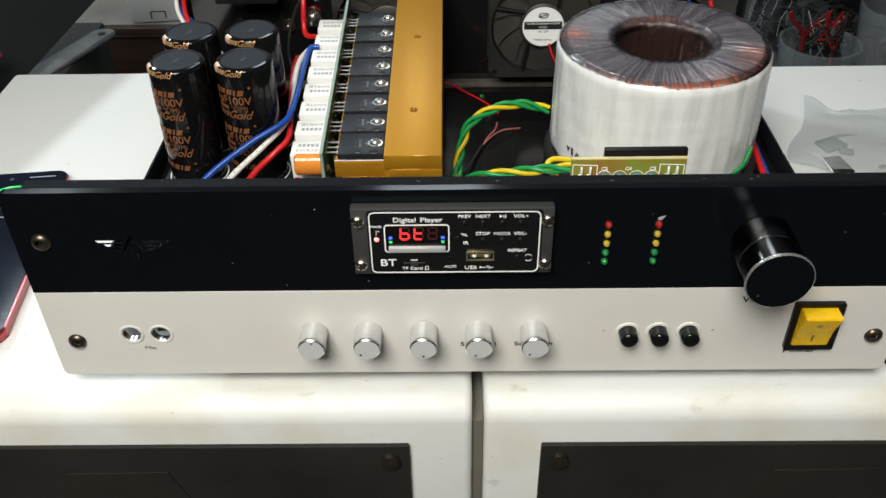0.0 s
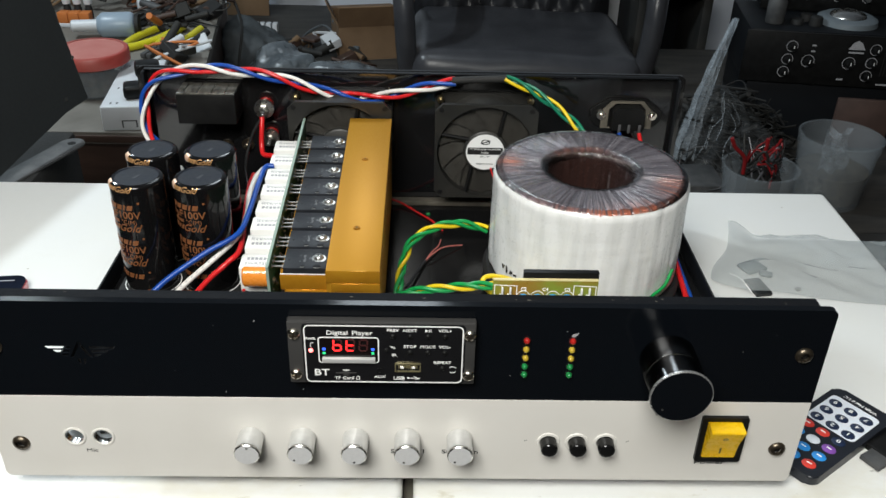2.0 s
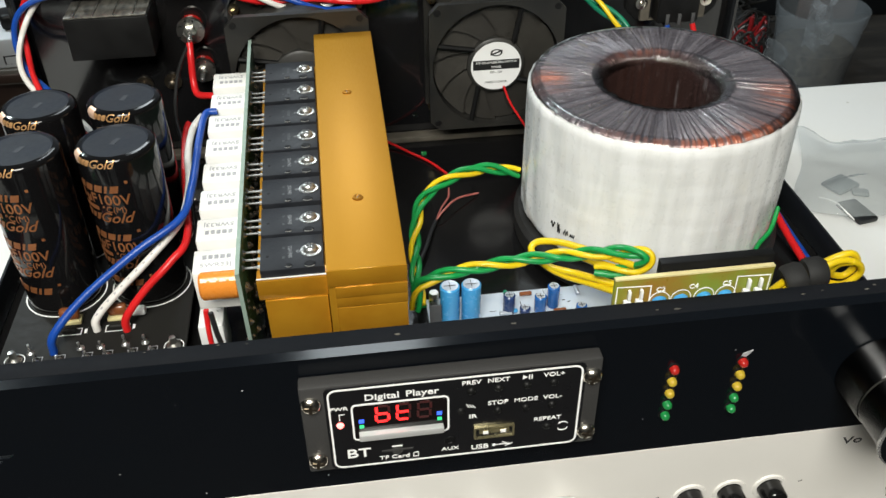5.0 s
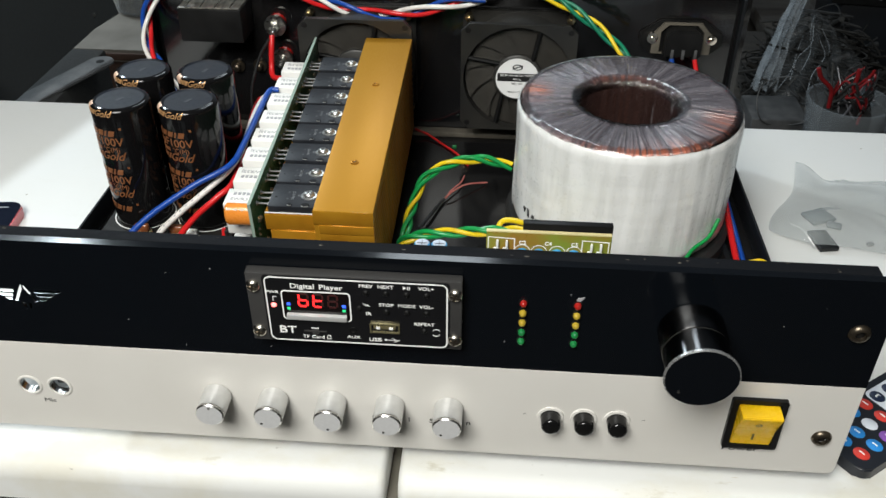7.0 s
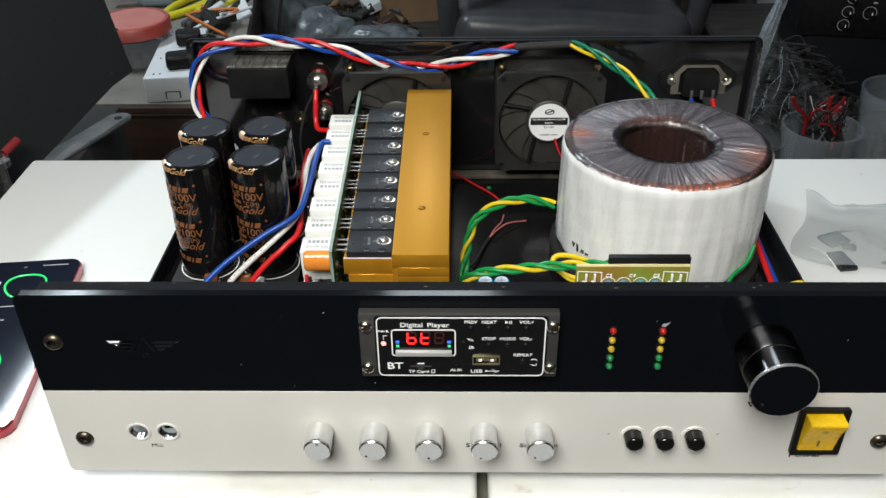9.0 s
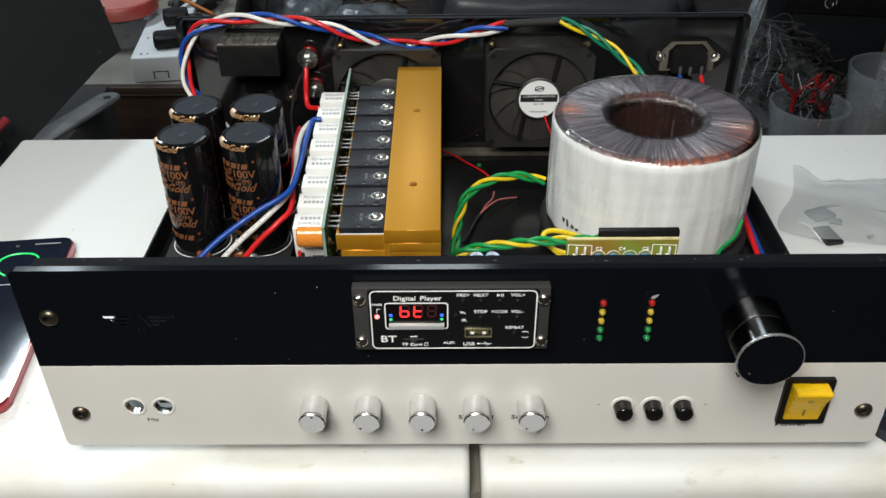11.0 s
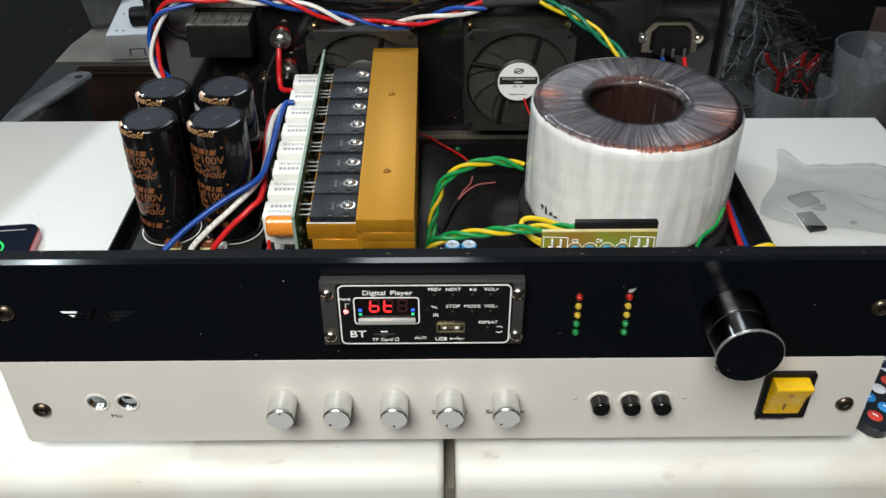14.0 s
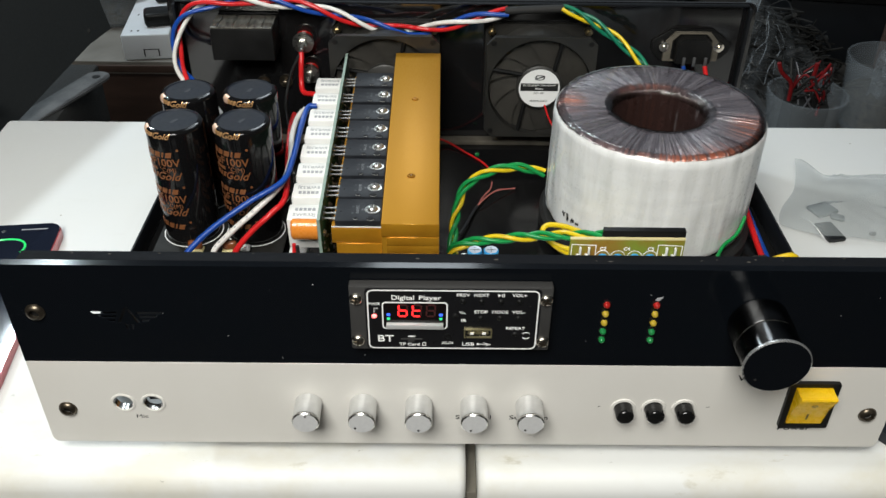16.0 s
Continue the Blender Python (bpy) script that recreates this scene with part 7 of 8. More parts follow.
def plastic_bag():
    """A milky bag lying open towards the cabinet's edge, a corner drawn up, with two dark parts showing through."""
    pb = thing("plastic_bag", "milky polythene bag with loose dark parts inside", "bag", 0.3192, 0.2412, TOP)

    def sheet(lift, seed):
        bm = B()
        nx, ny = 60, 40
        rows = []
        for j in range(ny + 1):
            v = j / ny
            row = []
            for i in range(nx + 1):
                u = i / nx
                x0 = -0.062 - 0.0215 * math.sin(math.pi * 0.5 * min(1, v * 5.5)) + 0.0395 * max(0.0, v - 0.18) / 0.82
                x = x0 + (0.205 - x0) * u + 0.003 * math.sin(9 * v + seed) * (1 - u)
                near, far = -0.048 + 0.010 * math.sin(5 * u + seed) + 0.012 * u, 0.066 - 0.020 * min(1, u * 14) + 0.002 * math.sin(8 * u)
                y = near + (far - near) * v
                edge = max(0.0, min(1, 9 * u, 8 * v, 8 * (1 - v)))
                n1 = noise.noise(Vector((u * 5 + seed, v * 4, 0.2)))
                n2 = abs(noise.noise(Vector((u * 9 + seed, v * 7 + u * 3, 1.7))))
                peak = 0.010 * math.exp(-((x + 0.050) ** 2 + (y - 0.056) ** 2) / 0.0003)
                z = 0.0008 + peak + 0.0070 * math.exp(-((x + 0.046) ** 2 + (y + 0.016) ** 2) / 0.0012) + edge * lift * (0.70 + 0.7 * n1 + 0.9 * (0.3 - n2))
                row.append(bm.verts.new((x, y, max(0.0006, z))))
            rows.append(row)
        for j in range(ny):
            for i in range(nx):
                bm.faces.new((rows[j][i], rows[j][i + 1], rows[j + 1][i + 1], rows[j + 1][i]))
        return bm
    part("film", sheet(0.010, 2.0), "bag_film", pb, "crumpled milky film", 80)
    for x, y, z, sx, sy, rz, m in ((-0.0510, -0.0300, 0.0020, 0.0135, 0.0220, 10, "bag_chip"), (-0.0460, 0.0000, 0.0018, 0.0190, 0.0150, 24, "bag_part"), (-0.0380, -0.0100, 0.0016, 0.0100, 0.0070, -20, "bag_part"), (-0.0200, -0.0310, 0.0016, 0.0050, 0.0030, 10, "lead_tin")):
        part("loose_part", box(B(), x, y, z, sx, sy, 2 * z - 0.0006, 0.0012, 2, turn=Matrix.Rotation(radians(rz), 4, "Z")), m, pb, "dark electronic part")
    part("crease", sweep(B(), curve_points([(-0.0700, -0.0180, 0.0065), (-0.0650, -0.0280, 0.0085), (-0.0600, -0.0420, 0.0050)], 6), 0.0004, 6), "white_print", pb)


plastic_bag()

jack = thing("jack_plug", "chrome jack plug with a red and white collar", "plug", -0.4310, 0.3860, -0.0629)
part("barrel", lathe(B(), [(0, 0.048), (0.006, 0.048), (0.010, 0.044), (0.010, 0.038), (0.005, 0.036), (0.005, 0)], 24), "chrome", jack)
part("collar", rod(B(), (0.004, 0.006, 0.048), (0.012, 0.022, 0.054), 0.0042, 14, 0.0008), "phone_red", jack)
part("tip", rod(B(), (-0.010, 0, 0.042), (-0.026, -0.006, 0.040), 0.0024, 12, 0.0006), "chrome", jack)

# ---------------------------------------------------------------- workbench and what lies on it behind
BENCH = -0.385


def workbench():
    wb = thing("workbench", "dark worn wooden workbench under the loudspeakers", "workbench", 0, 0.65, -1.10)
    for i in range(6):
        y0 = -0.85 + 0.29 * i
        part("plank", span(B(), -1.7, 1.7, y0, y0 + 0.2885, 0.670, 0.715, 0.002), "wood_bench", wb)
    for x in (-1.55, 1.55):
        for y in (-0.75, 0.80):
            part("leg", span(B(), x - 0.04, x + 0.04, y - 0.04, y + 0.04, 0, 0.669, 0.003), "wood_bench", wb)


workbench()


def back_table(name, label, x0, x1, y0, y1):
    bt = thing(name, label, "table", (x0 + x1) / 2, (y0 + y1) / 2, -1.10)
    w, d = (x1 - x0) / 2, (y1 - y0) / 2
    part("top", span(B(), -w, w, -d, d, 0.680, 0.715, 0.002), "wood_bench", bt)
    for x in (-w + 0.05, w - 0.05):
        for y in (-d + 0.05, d - 0.05):
            part("leg", span(B(), x - 0.03, x + 0.03, y - 0.03, y + 0.03, 0, 0.6795, 0.003), "wood_bench", bt)


back_table("back_table", "dark table behind the workbench, crowded with scraps", -0.62, -0.052, 1.545, 2.30)
back_table("back_table", "dark table beside the office chair", 0.60, 1.30, 1.545, 1.95)


def case_lid():
    cl = thing("case_lid", "black sheet-metal amplifier lid standing on edge, with screw holes", "case lid", -0.415, 0.50, -0.045)
    p, q = Vector((-0.385, 0.625, -0.030)), Vector((-0.452, 0.330, -0.006))
    o = Vector((-0.415, 0.50, -0.045))
    up = Vector((-0.030, 0.0, 1.0)).normalized()
    d = (q - p).normalized()
    n = d.cross(up).normalized() * 0.0016
    corner = [p - d * 0.0, p + d * 0.045 - up * 0.004, q + d * 0.07 - up * 0.08, q + d * 0.07 + up * 0.17, p + up * 0.20 + d * 0.045]
    bm = B()
    a = [bm.verts.new(c - o + n) for c in corner]
    b = [bm.verts.new(c - o - n) for c in corner]
    k = len(corner)
    for i in range(k):
        bm.faces.new((a[i], a[(i + 1) % k], b[(i + 1) % k], b[i]))
    bm.faces.new(a[::-1]), bm.faces.new(b)
    part("sheet", bm, "lid_paint", cl)
    for s, h in ((0.012, 0.052), (0.040, 0.010)):
        c = p + d * s + up * h - o
        part("screw_hole", lathe(B(), [(0, 0.002), (0.0022, 0.002), (0.0022, -0.002), (0, -0.002)], 14, Matrix.Translation(c) @ n.to_track_quat("Z", "Y").to_matrix().to_4x4()), "steel", cl, "bright screw hole")
    return cl


case_lid()
tm = thing("timber_block", "rough dark timber block beside the white loudspeaker", "timber", -0.486, 0.485, BENCH)
part("upper_board", span(B(), -0.090, 0.088, -0.130, 0.120, 0.250, 0.322, 0.004), "soot", tm)
part("lower_board", span(B(), -0.086, 0.080, -0.125, 0.115, 0.0, 0.2495, 0.004), "wood_brown", tm)
br = thing("steel_strip", "flat grey steel bracket strip with a hole in its end", "bracket", -0.410, 0.507, -0.0625, -21)
bm = slab(B(), [(-0.014, -0.07), (0.014, -0.07)] + [(0.014 * math.cos(a), 0.062 + 0.014 * math.sin(a)) for a in [math.pi * i / 10 for i in range(11)]], 0, 0.002)
part("strip", bm, "dull_steel", br)
part("hole", lathe(B(), [(0, 0.0022), (0.0045, 0.0022), (0.0045, 0.0019)], 20, Matrix.Translation((0, 0.062, 0))), "black_plastic", br)


SIDE = -0.225


def side_bench():
    sb = thing("side_bench", "dusty beige side bench with a brown front", "bench", -0.95, 1.50, -1.10)
    o = [(-0.60, -0.53), (0.60, -0.53), (0.535, -0.20), (0.450, 0.45), (-0.60, 0.45)]
    part("top", slab(B(), o, 0.855, 0.875), "beige_box", sb, "dusty beige top")
    part("worn_edge", span(B(), -0.60, 0.60, -0.5335, -0.5302, 0.858, 0.870, 0.001), "wood_brown", sb)
    o2 = [(-0.59, -0.515), (0.59, -0.515), (0.525, -0.20), (0.440, 0.44), (-0.59, 0.44)]
    part("cabinet_front", slab(B(), o2, 0.0, 0.8545), "wood_brown", sb, "dark brown body")


side_bench()


def power_strip():
    ps = thing("power_strip", "white power outlet strip with two black plugs in it", "power strip", -0.485, 1.090, SIDE, 6.5)
    part("body", span(B(), -0.037, 0.037, -0.113, 0.113, 0, 0.042, 0.003, 3), "outlet_white", ps)
    for y in (-0.070, 0.035):
        bm = box(B(), 0.016, y, 0.054, 0.042, 0.036, 0.022, 0.006, 3, turn=Matrix.Rotation(radians(10), 4, "Z"))
        pl = part("plug", bm, "black_plastic", ps, "black moulded plug")
        part("flex", sweep(B(), curve_points([(0.034, y, 0.054), (0.056, y + 0.006, 0.050), (0.075, y + 0.02, 0.020)], 6), 0.0032, 8), "wire_black", pl)
    for y in (-0.098, -0.030, 0.080):
        for dx in (-0.022, -0.012):
            part("socket_slot", span(B(), dx - 0.0012, dx + 0.0012, y - 0.003, y + 0.003, 0.042, 0.0423), "black_print", ps)
    part("printed_mark", slab(B(), [(-0.012, -0.006), (0.012, -0.006), (0.012, 0.006), (-0.012, 0.006)], 0, 0.0004, Matrix.Translation((0.006, -0.113, 0.012)) @ FRONT, [(-0.010, -0.006), (0.010, -0.006), (0.010, 0.0045), (-0.010, 0.0045)]), "black_print", ps)


power_strip()


def lidded_jar(x, y):
    jr = thing("lidded_jar", "clear plastic jar with a round red lid, parts inside", "jar", x, y, SIDE)
    part("jar", lathe(B(), [(0, 0.001), (0.0528, 0.001), (0.0564, 0.005), (0.0576, 0.054), (0.0552, 0.054), (0.0540, 0.006), (0, 0.004)], 40), "frosted", jr, "clear jar")
    part("lid", lathe(B(), [(0.0600, 0.0545), (0.0636, 0.056), (0.0636, 0.074), (0.0612, 0.077), (0.0560, 0.0772)], 48), "red_plastic", jr, "red lid rim")
    part("lid_top", lathe(B(), [(0.0558, 0.0766), (0.0550, 0.0757), (0.0, 0.0762)], 48), "pink_lid", jr, "faded pinkish lid top")
    part("contents", lathe(B(), [(0, 0.035), (0.0300, 0.032), (0.0480, 0.024), (0.0504, 0.006), (0, 0.005)], 24), "dirt_fill", jr)


lidded_jar(-0.575, 1.155)


def pliers(x, y, z, rz, mat="yellow_grip"):
    pr = thing("pliers", "pliers with yellow plastic grips", "pliers", x, y, z, rz, group="pliers on the bench")
    for s in (-1, 1):
        line = curve_points([(s * 0.004, 0.03, 0), (s * 0.016, 0.0, 0), (s * 0.024, -0.05, 0), (s * 0.020, -0.11, 0)], 6)
        part("grip", sweep(B(), line, 0.0078, 10), mat, pr, "yellow plastic grip")
        part("jaw", span(B(), s * 0.001, s * 0.011, 0.03, 0.085, -0.005, 0.005, 0.002), "dull_steel", pr)
    part("pivot", lathe(B(), [(0, 0.008), (0.007, 0.008), (0.008, 0), (0, 0)], 18, Matrix.Translation((0, 0.03, 0))), "steel", pr)


pliers(-0.578, 1.395, SIDE + 0.0085, 158)
pliers(-0.515, 1.400, SIDE + 0.0085, 166)
bt = thing("electric_motor", "grey-blue cylindrical motor lying on its side", "motor", -0.668, 1.455, SIDE + 0.026, 8)
part("body", lathe(B(), [(0, 0), (0.018, 0.001), (0.025, 0.010), (0.026, 0.014), (0.026, 0.066), (0.023, 0.072), (0.018, 0.075), (0, 0.076)], 32, Matrix.Rotation(radians(90), 4, "Y")), "bottle_grey", bt)
part("shaft_end", lathe(B(), [(0.012, 0), (0.012, 0.050), (0.008, 0.053), (0, 0.053)], 20, Matrix.Rotation(radians(-90), 4, "Y")), "outlet_white", bt)
part("dark_cap", lathe(B(), [(0.017, 0.0755), (0.022, 0.076), (0.022, 0.083), (0, 0.084)], 24, Matrix.Rotation(radians(90), 4, "Y")), "rubber", bt)


def organiser(x, y, z):
    og = thing("relay_board", "small board of orange relays with pale terminals", "relay board", x, y, z)
    part("board", span(B(), -0.036, 0.036, -0.026, 0.026, 0.0, 0.008, 0.001), "outlet_white", og)
    for i in range(3):
        part("orange_relay", span(B(), -0.034 + 0.023 * i, -0.0125 + 0.023 * i, -0.024, 0.000, 0.0082, 0.030, 0.001), "clutter_orange", og)
        part("dark_stud", lathe(B(), [(0, 0.040), (0.006, 0.039), (0.008, 0.030), (0.008, 0.0082), (0, 0.0082)], 14, Matrix.Translation((-0.023 + 0.023 * i, 0.012, 0))), "rubber", og)
        part("pale_cap", lathe(B(), [(0, 0.066), (0.006, 0.064), (0.009, 0.052), (0.008, 0.0405), (0, 0.0405)], 14, Matrix.Translation((-0.023 + 0.023 * i, 0.012, 0))), "outlet_white", og)


organiser(-0.742, 1.545, SIDE + 0.0005)


def scrap_heap(name, label, x, y, z, w, d, h, seed, mats, count, blocks=0.45):
    """A heap of small mixed workshop scraps, as one tray thing."""
    sh = thing(name, label, "scrap heap", x, y, z)
    rnd = random.Random(seed)
    for i in range(count):
        px, py = rnd.uniform(-w, w), rnd.uniform(-d, d)
        hz = h * max(0.15, 1 - (px / w) ** 2 * 0.7 - (py / d) ** 2 * 0.5) * rnd.uniform(0.5, 1.0)
        m = rnd.choice(mats)
        if rnd.random() < blocks:
            bm = box(B(), px, py, hz, rnd.uniform(0.02, 0.06), rnd.uniform(0.015, 0.05), rnd.uniform(0.008, 0.03), 0.002, 1, turn=Euler((rnd.uniform(-.5, .5), rnd.uniform(-.5, .5), rnd.uniform(0, 3))).to_matrix().to_4x4())
            part("scrap", bm, m, sh)
        elif rnd.random() < (0.5 if blocks > 0.3 else 0.12):
            a = rnd.uniform(0, 6.3)
            part("scrap_rod", rod(B(), (px, py, hz), (px + 0.05 * math.cos(a), py + 0.05 * math.sin(a), hz + rnd.uniform(-.01, .03)), rnd.uniform(0.002, 0.0065) if blocks < 0.3 else rnd.uniform(0.004, 0.011), 10, 0.001), m, sh)
        else:
            pts = [(px + rnd.uniform(-.06, .06), py + rnd.uniform(-.05, .05), max(0.004, hz + rnd.uniform(-.02, .03))) for _ in range(5)]
            part("scrap_wire", sweep(B(), curve_points(pts, 5), rnd.uniform(0.0018, 0.004) if blocks > 0.3 else rnd.uniform(0.001, 0.0024), 6), m, sh)
    return sh


scrap_heap("parts_heap", "heap of mixed workshop scraps, wires and grey parts", -0.72, 1.76, SIDE, 0.20, 0.14, 0.09, 21, ("wood_brown", "clutter_orange", "outlet_white", "dull_steel", "cardboard", "rubber", "soot", "wood_brown", "soot"), 60)
scrap_heap("parts_heap", "brown and black scraps strewn near the bench edge", -0.545, 1.60, SIDE, 0.075, 0.11, 0.045, 51, ("soot", "wood_brown", "rubber", "soot", "clutter_orange", "dull_steel", "wood_brown"), 34, 0.35)
hc = thing("hanging_cable", "thin black cable hanging over the bench edge", "cable", 0, 0, 0)
part("lead", sweep(B(), curve_points([(-0.60, 1.78, SIDE + 0.004), (-0.53, 1.74, SIDE + 0.03), (-0.455, 1.70, SIDE + 0.045), (-0.415, 1.66, SIDE - 0.02), (-0.420, 1.635, SIDE - 0.09), (-0.430, 1.62, BENCH + 0.004)], 8), 0.0035, 8), "rubber", hc)
scrap_heap("parts_heap", "small heap of tools and orange scraps", -0.485, 1.345, SIDE, 0.045, 0.06, 0.03, 8, ("clutter_orange", "dull_steel", "rubber", "outlet_white", "soot"), 12)


def crumpled_bag(name, label, x, y, z, rx, ry, rz, seed, mat):
    bm = B()
    bmesh.ops.create_icosphere(bm, subdivisions=5, radius=1.0)
    for v in bm.verts:
        c = v.co.normalized()
        k = 1 + 0.30 * noise.noise(c * 1.7 + Vector((seed, 0, 0))) - 0.12 * abs(noise.noise(c * 3.4 + Vector((0, seed, 0)))) - 0.05 * abs(noise.noise(c * 9 + Vector((0, 0, seed))))
        v.co = Vector((c.x * rx, c.y * ry, max(-0.0, c.z) * rz)) * k
    return single(name, bm, mat, label, "bag", x, y, z, smooth=80)


crumpled_bag("crumpled_bag", "crumpled grey cloth bag on the table", -0.430, 1.80, BENCH, 0.12, 0.09, 0.095, 1.3, "dark_cloth")
crumpled_bag("crumpled_bag", "crumpled pale clear plastic bag on the table", -0.335, 1.69, BENCH, 0.085, 0.07, 0.070, 4.2, "clear_heap")
crumpled_bag("crumpled_bag", "small knotted clear plastic bag", -0.200, 1.66, BENCH, 0.11, 0.07, 0.045, 7.7, "clear_heap")
scrap_heap("parts_heap", "loose pale straps and dark scraps on the table", -0.25, 1.83, BENCH, 0.12, 0.08, 0.06, 14, ("grey_bag", "soot", "wood_brown", "outlet_white", "cardboard"), 26)


def carton(x, y, rz):
    cb = thing("cardboard_carton", "open brown cardboard carton with its flaps up", "carton", x, y, BENCH, rz)
    w, d, h, t = 0.085, 0.085, 0.085, 0.003
    for name, a in (("front", (-w, w, -d, -d + t)), ("back", (-w, w, d - t, d)), ("side", (-w, -w + t, -d + t, d - t)), ("side", (w - t, w, -d + t, d - t))):
        part(name, span(B(), *a, 0.0035, h), "cardboard", cb)
    part("base", span(B(), -w, w, -d, d, 0, 0.003), "cardboard", cb)
    for k, (px, py, ang, ax) in enumerate(((0, -d, -28, "X"), (0, d, 100, "X"), (-w, 0, -26, "Y"), (w, 0, 20, "Y"))):
        bm = B()
        sx, sy = (2 * w, t) if ax == "X" else (t, 2 * d)
        box(bm, 0, 0, 0.032, sx, sy, 0.064)
        bmesh.ops.transform(bm, matrix=Matrix.Translation((px * 0.98, py * 0.98, h + 0.001)) @ Matrix.Rotation(radians(-ang if ax == "X" else ang), 4, ax), verts=bm.verts)
        part("flap", bm, "cardboard", cb)


carton(-0.140, 1.90, 12)
single("cardboard_sheet", box(B(), 0, 0, 0.15, 0.12, 0.006, 0.30, 0.001, turn=Matrix.Rotation(radians(-10), 4, "X")), "cardboard", "sheet of brown cardboard standing behind the bench clutter", "cardboard", -0.50, 2.20, BENCH)
kb = thing("terminal_strips", "row of white plastic terminal strips", "terminal strips", -0.500, 1.95, BENCH + 0.0005)
for r in range(2):
    for i in range(14):
        part("terminal", span(B(), -0.12 + 0.017 * i, -0.107 + 0.017 * i, -0.012 + 0.03 * r, 0.010 + 0.03 * r, 0.0, 0.024 + 0.016 * r, 0.002), "outlet_white", kb)


def office_chair():
    oc = thing("office_chair", "dark brown leather office chair with a tufted back", "chair", 0.245, 1.86, -1.10)
    s = 0.805
    # seat cushion with a rolled front edge
    bm = B()
    g = bmesh.ops.create_cube(bm, size=1.0)["verts"]
    bmesh.ops.scale(bm, vec=(0.54, 0.44, 0.13), verts=g)
    bmesh.ops.translate(bm, vec=(0, -0.06, s - 0.065), verts=g)
    bmesh.ops.bevel(bm, geom=list(bm.edges), offset=0.045, segments=6, affect="EDGES", profile=0.5)
    bmesh.ops.subdivide_edges(bm, edges=[e for e in bm.edges if e.calc_length() > 0.1], cuts=6, use_grid_fill=True)
    for v in bm.verts:
        v.co.z += 0.014 * noise.noise(v.co * 7) + 0.006 * noise.noise(v.co * 21)
    part("seat", bm, "leather", oc, "worn leather seat cushion", 70)
    # tufted backrest
    bm = B()
    nx, nz = 60, 60
    rows = []
    for j in range(nz + 1):
        row = []
        for i in range(nx + 1):
            u, v = i / nx - 0.5, j / nz
            a, b = u * 9 + v * 6.5, u * 9 - v * 6.5
            puff = 0.020 * abs(math.sin(math.pi * a)) ** 0.5 * abs(math.sin(math.pi * b)) ** 0.5
            edge = min(1, (0.5 - abs(u)) * 12, v * 10, (1 - v) * 10)
            row.append(bm.verts.new((u * 0.54, 0.20 - 0.05 * edge - puff * edge + 0.12 * v, s - 0.09 + 0.66 * v)))
        rows.append(row)
    for j in range(nz):
        for i in range(nx):
            bm.faces.new((rows[j][i], rows[j][i + 1], rows[j + 1][i + 1], rows[j + 1][i]))
    bmesh.ops.solidify(bm, geom=bm.faces[:], thickness=-0.05)
    part("backrest", bm, "leather", oc, "diamond-tufted leather backrest", 70)
    for sx in (-1, 1):
        line = curve_points([(sx * 0.25, 0.20, s + 0.16), (sx * 0.285, 0.06, s + 0.20), (sx * 0.29, -0.16, s + 0.19), (sx * 0.285, -0.24, s + 0.10), (sx * 0.27, -0.22, s - 0.06), (sx * 0.22, -0.10, s - 0.13)], 8)
        part("armrest", sweep(B(), line, 0.024, 14), "leather", oc, "padded leather arm")
    part("column", rod(B(), (0, -0.04, 0.12), (0, -0.04, s - 0.13), 0.03, 20), "black_plastic", oc)
    for i in range(5):
        a = 2 * math.pi * i / 5 + 0.3
        part("foot_bar", rod(B(), (0, -0.04, 0.10), (0.30 * math.cos(a), -0.04 + 0.30 * math.sin(a), 0.06), 0.018, 12), "black_plastic", oc)
        part("castor", lathe(B(), [(0, -0.014), (0.028, -0.014), (0.030, 0), (0.028, 0.014), (0, 0.014)], 20, Matrix.Translation((0.30 * math.cos(a), -0.04 + 0.30 * math.sin(a), 0.030)) @ Matrix.Rotation(radians(90), 4, "X")), "black_plastic", oc)


office_chair()


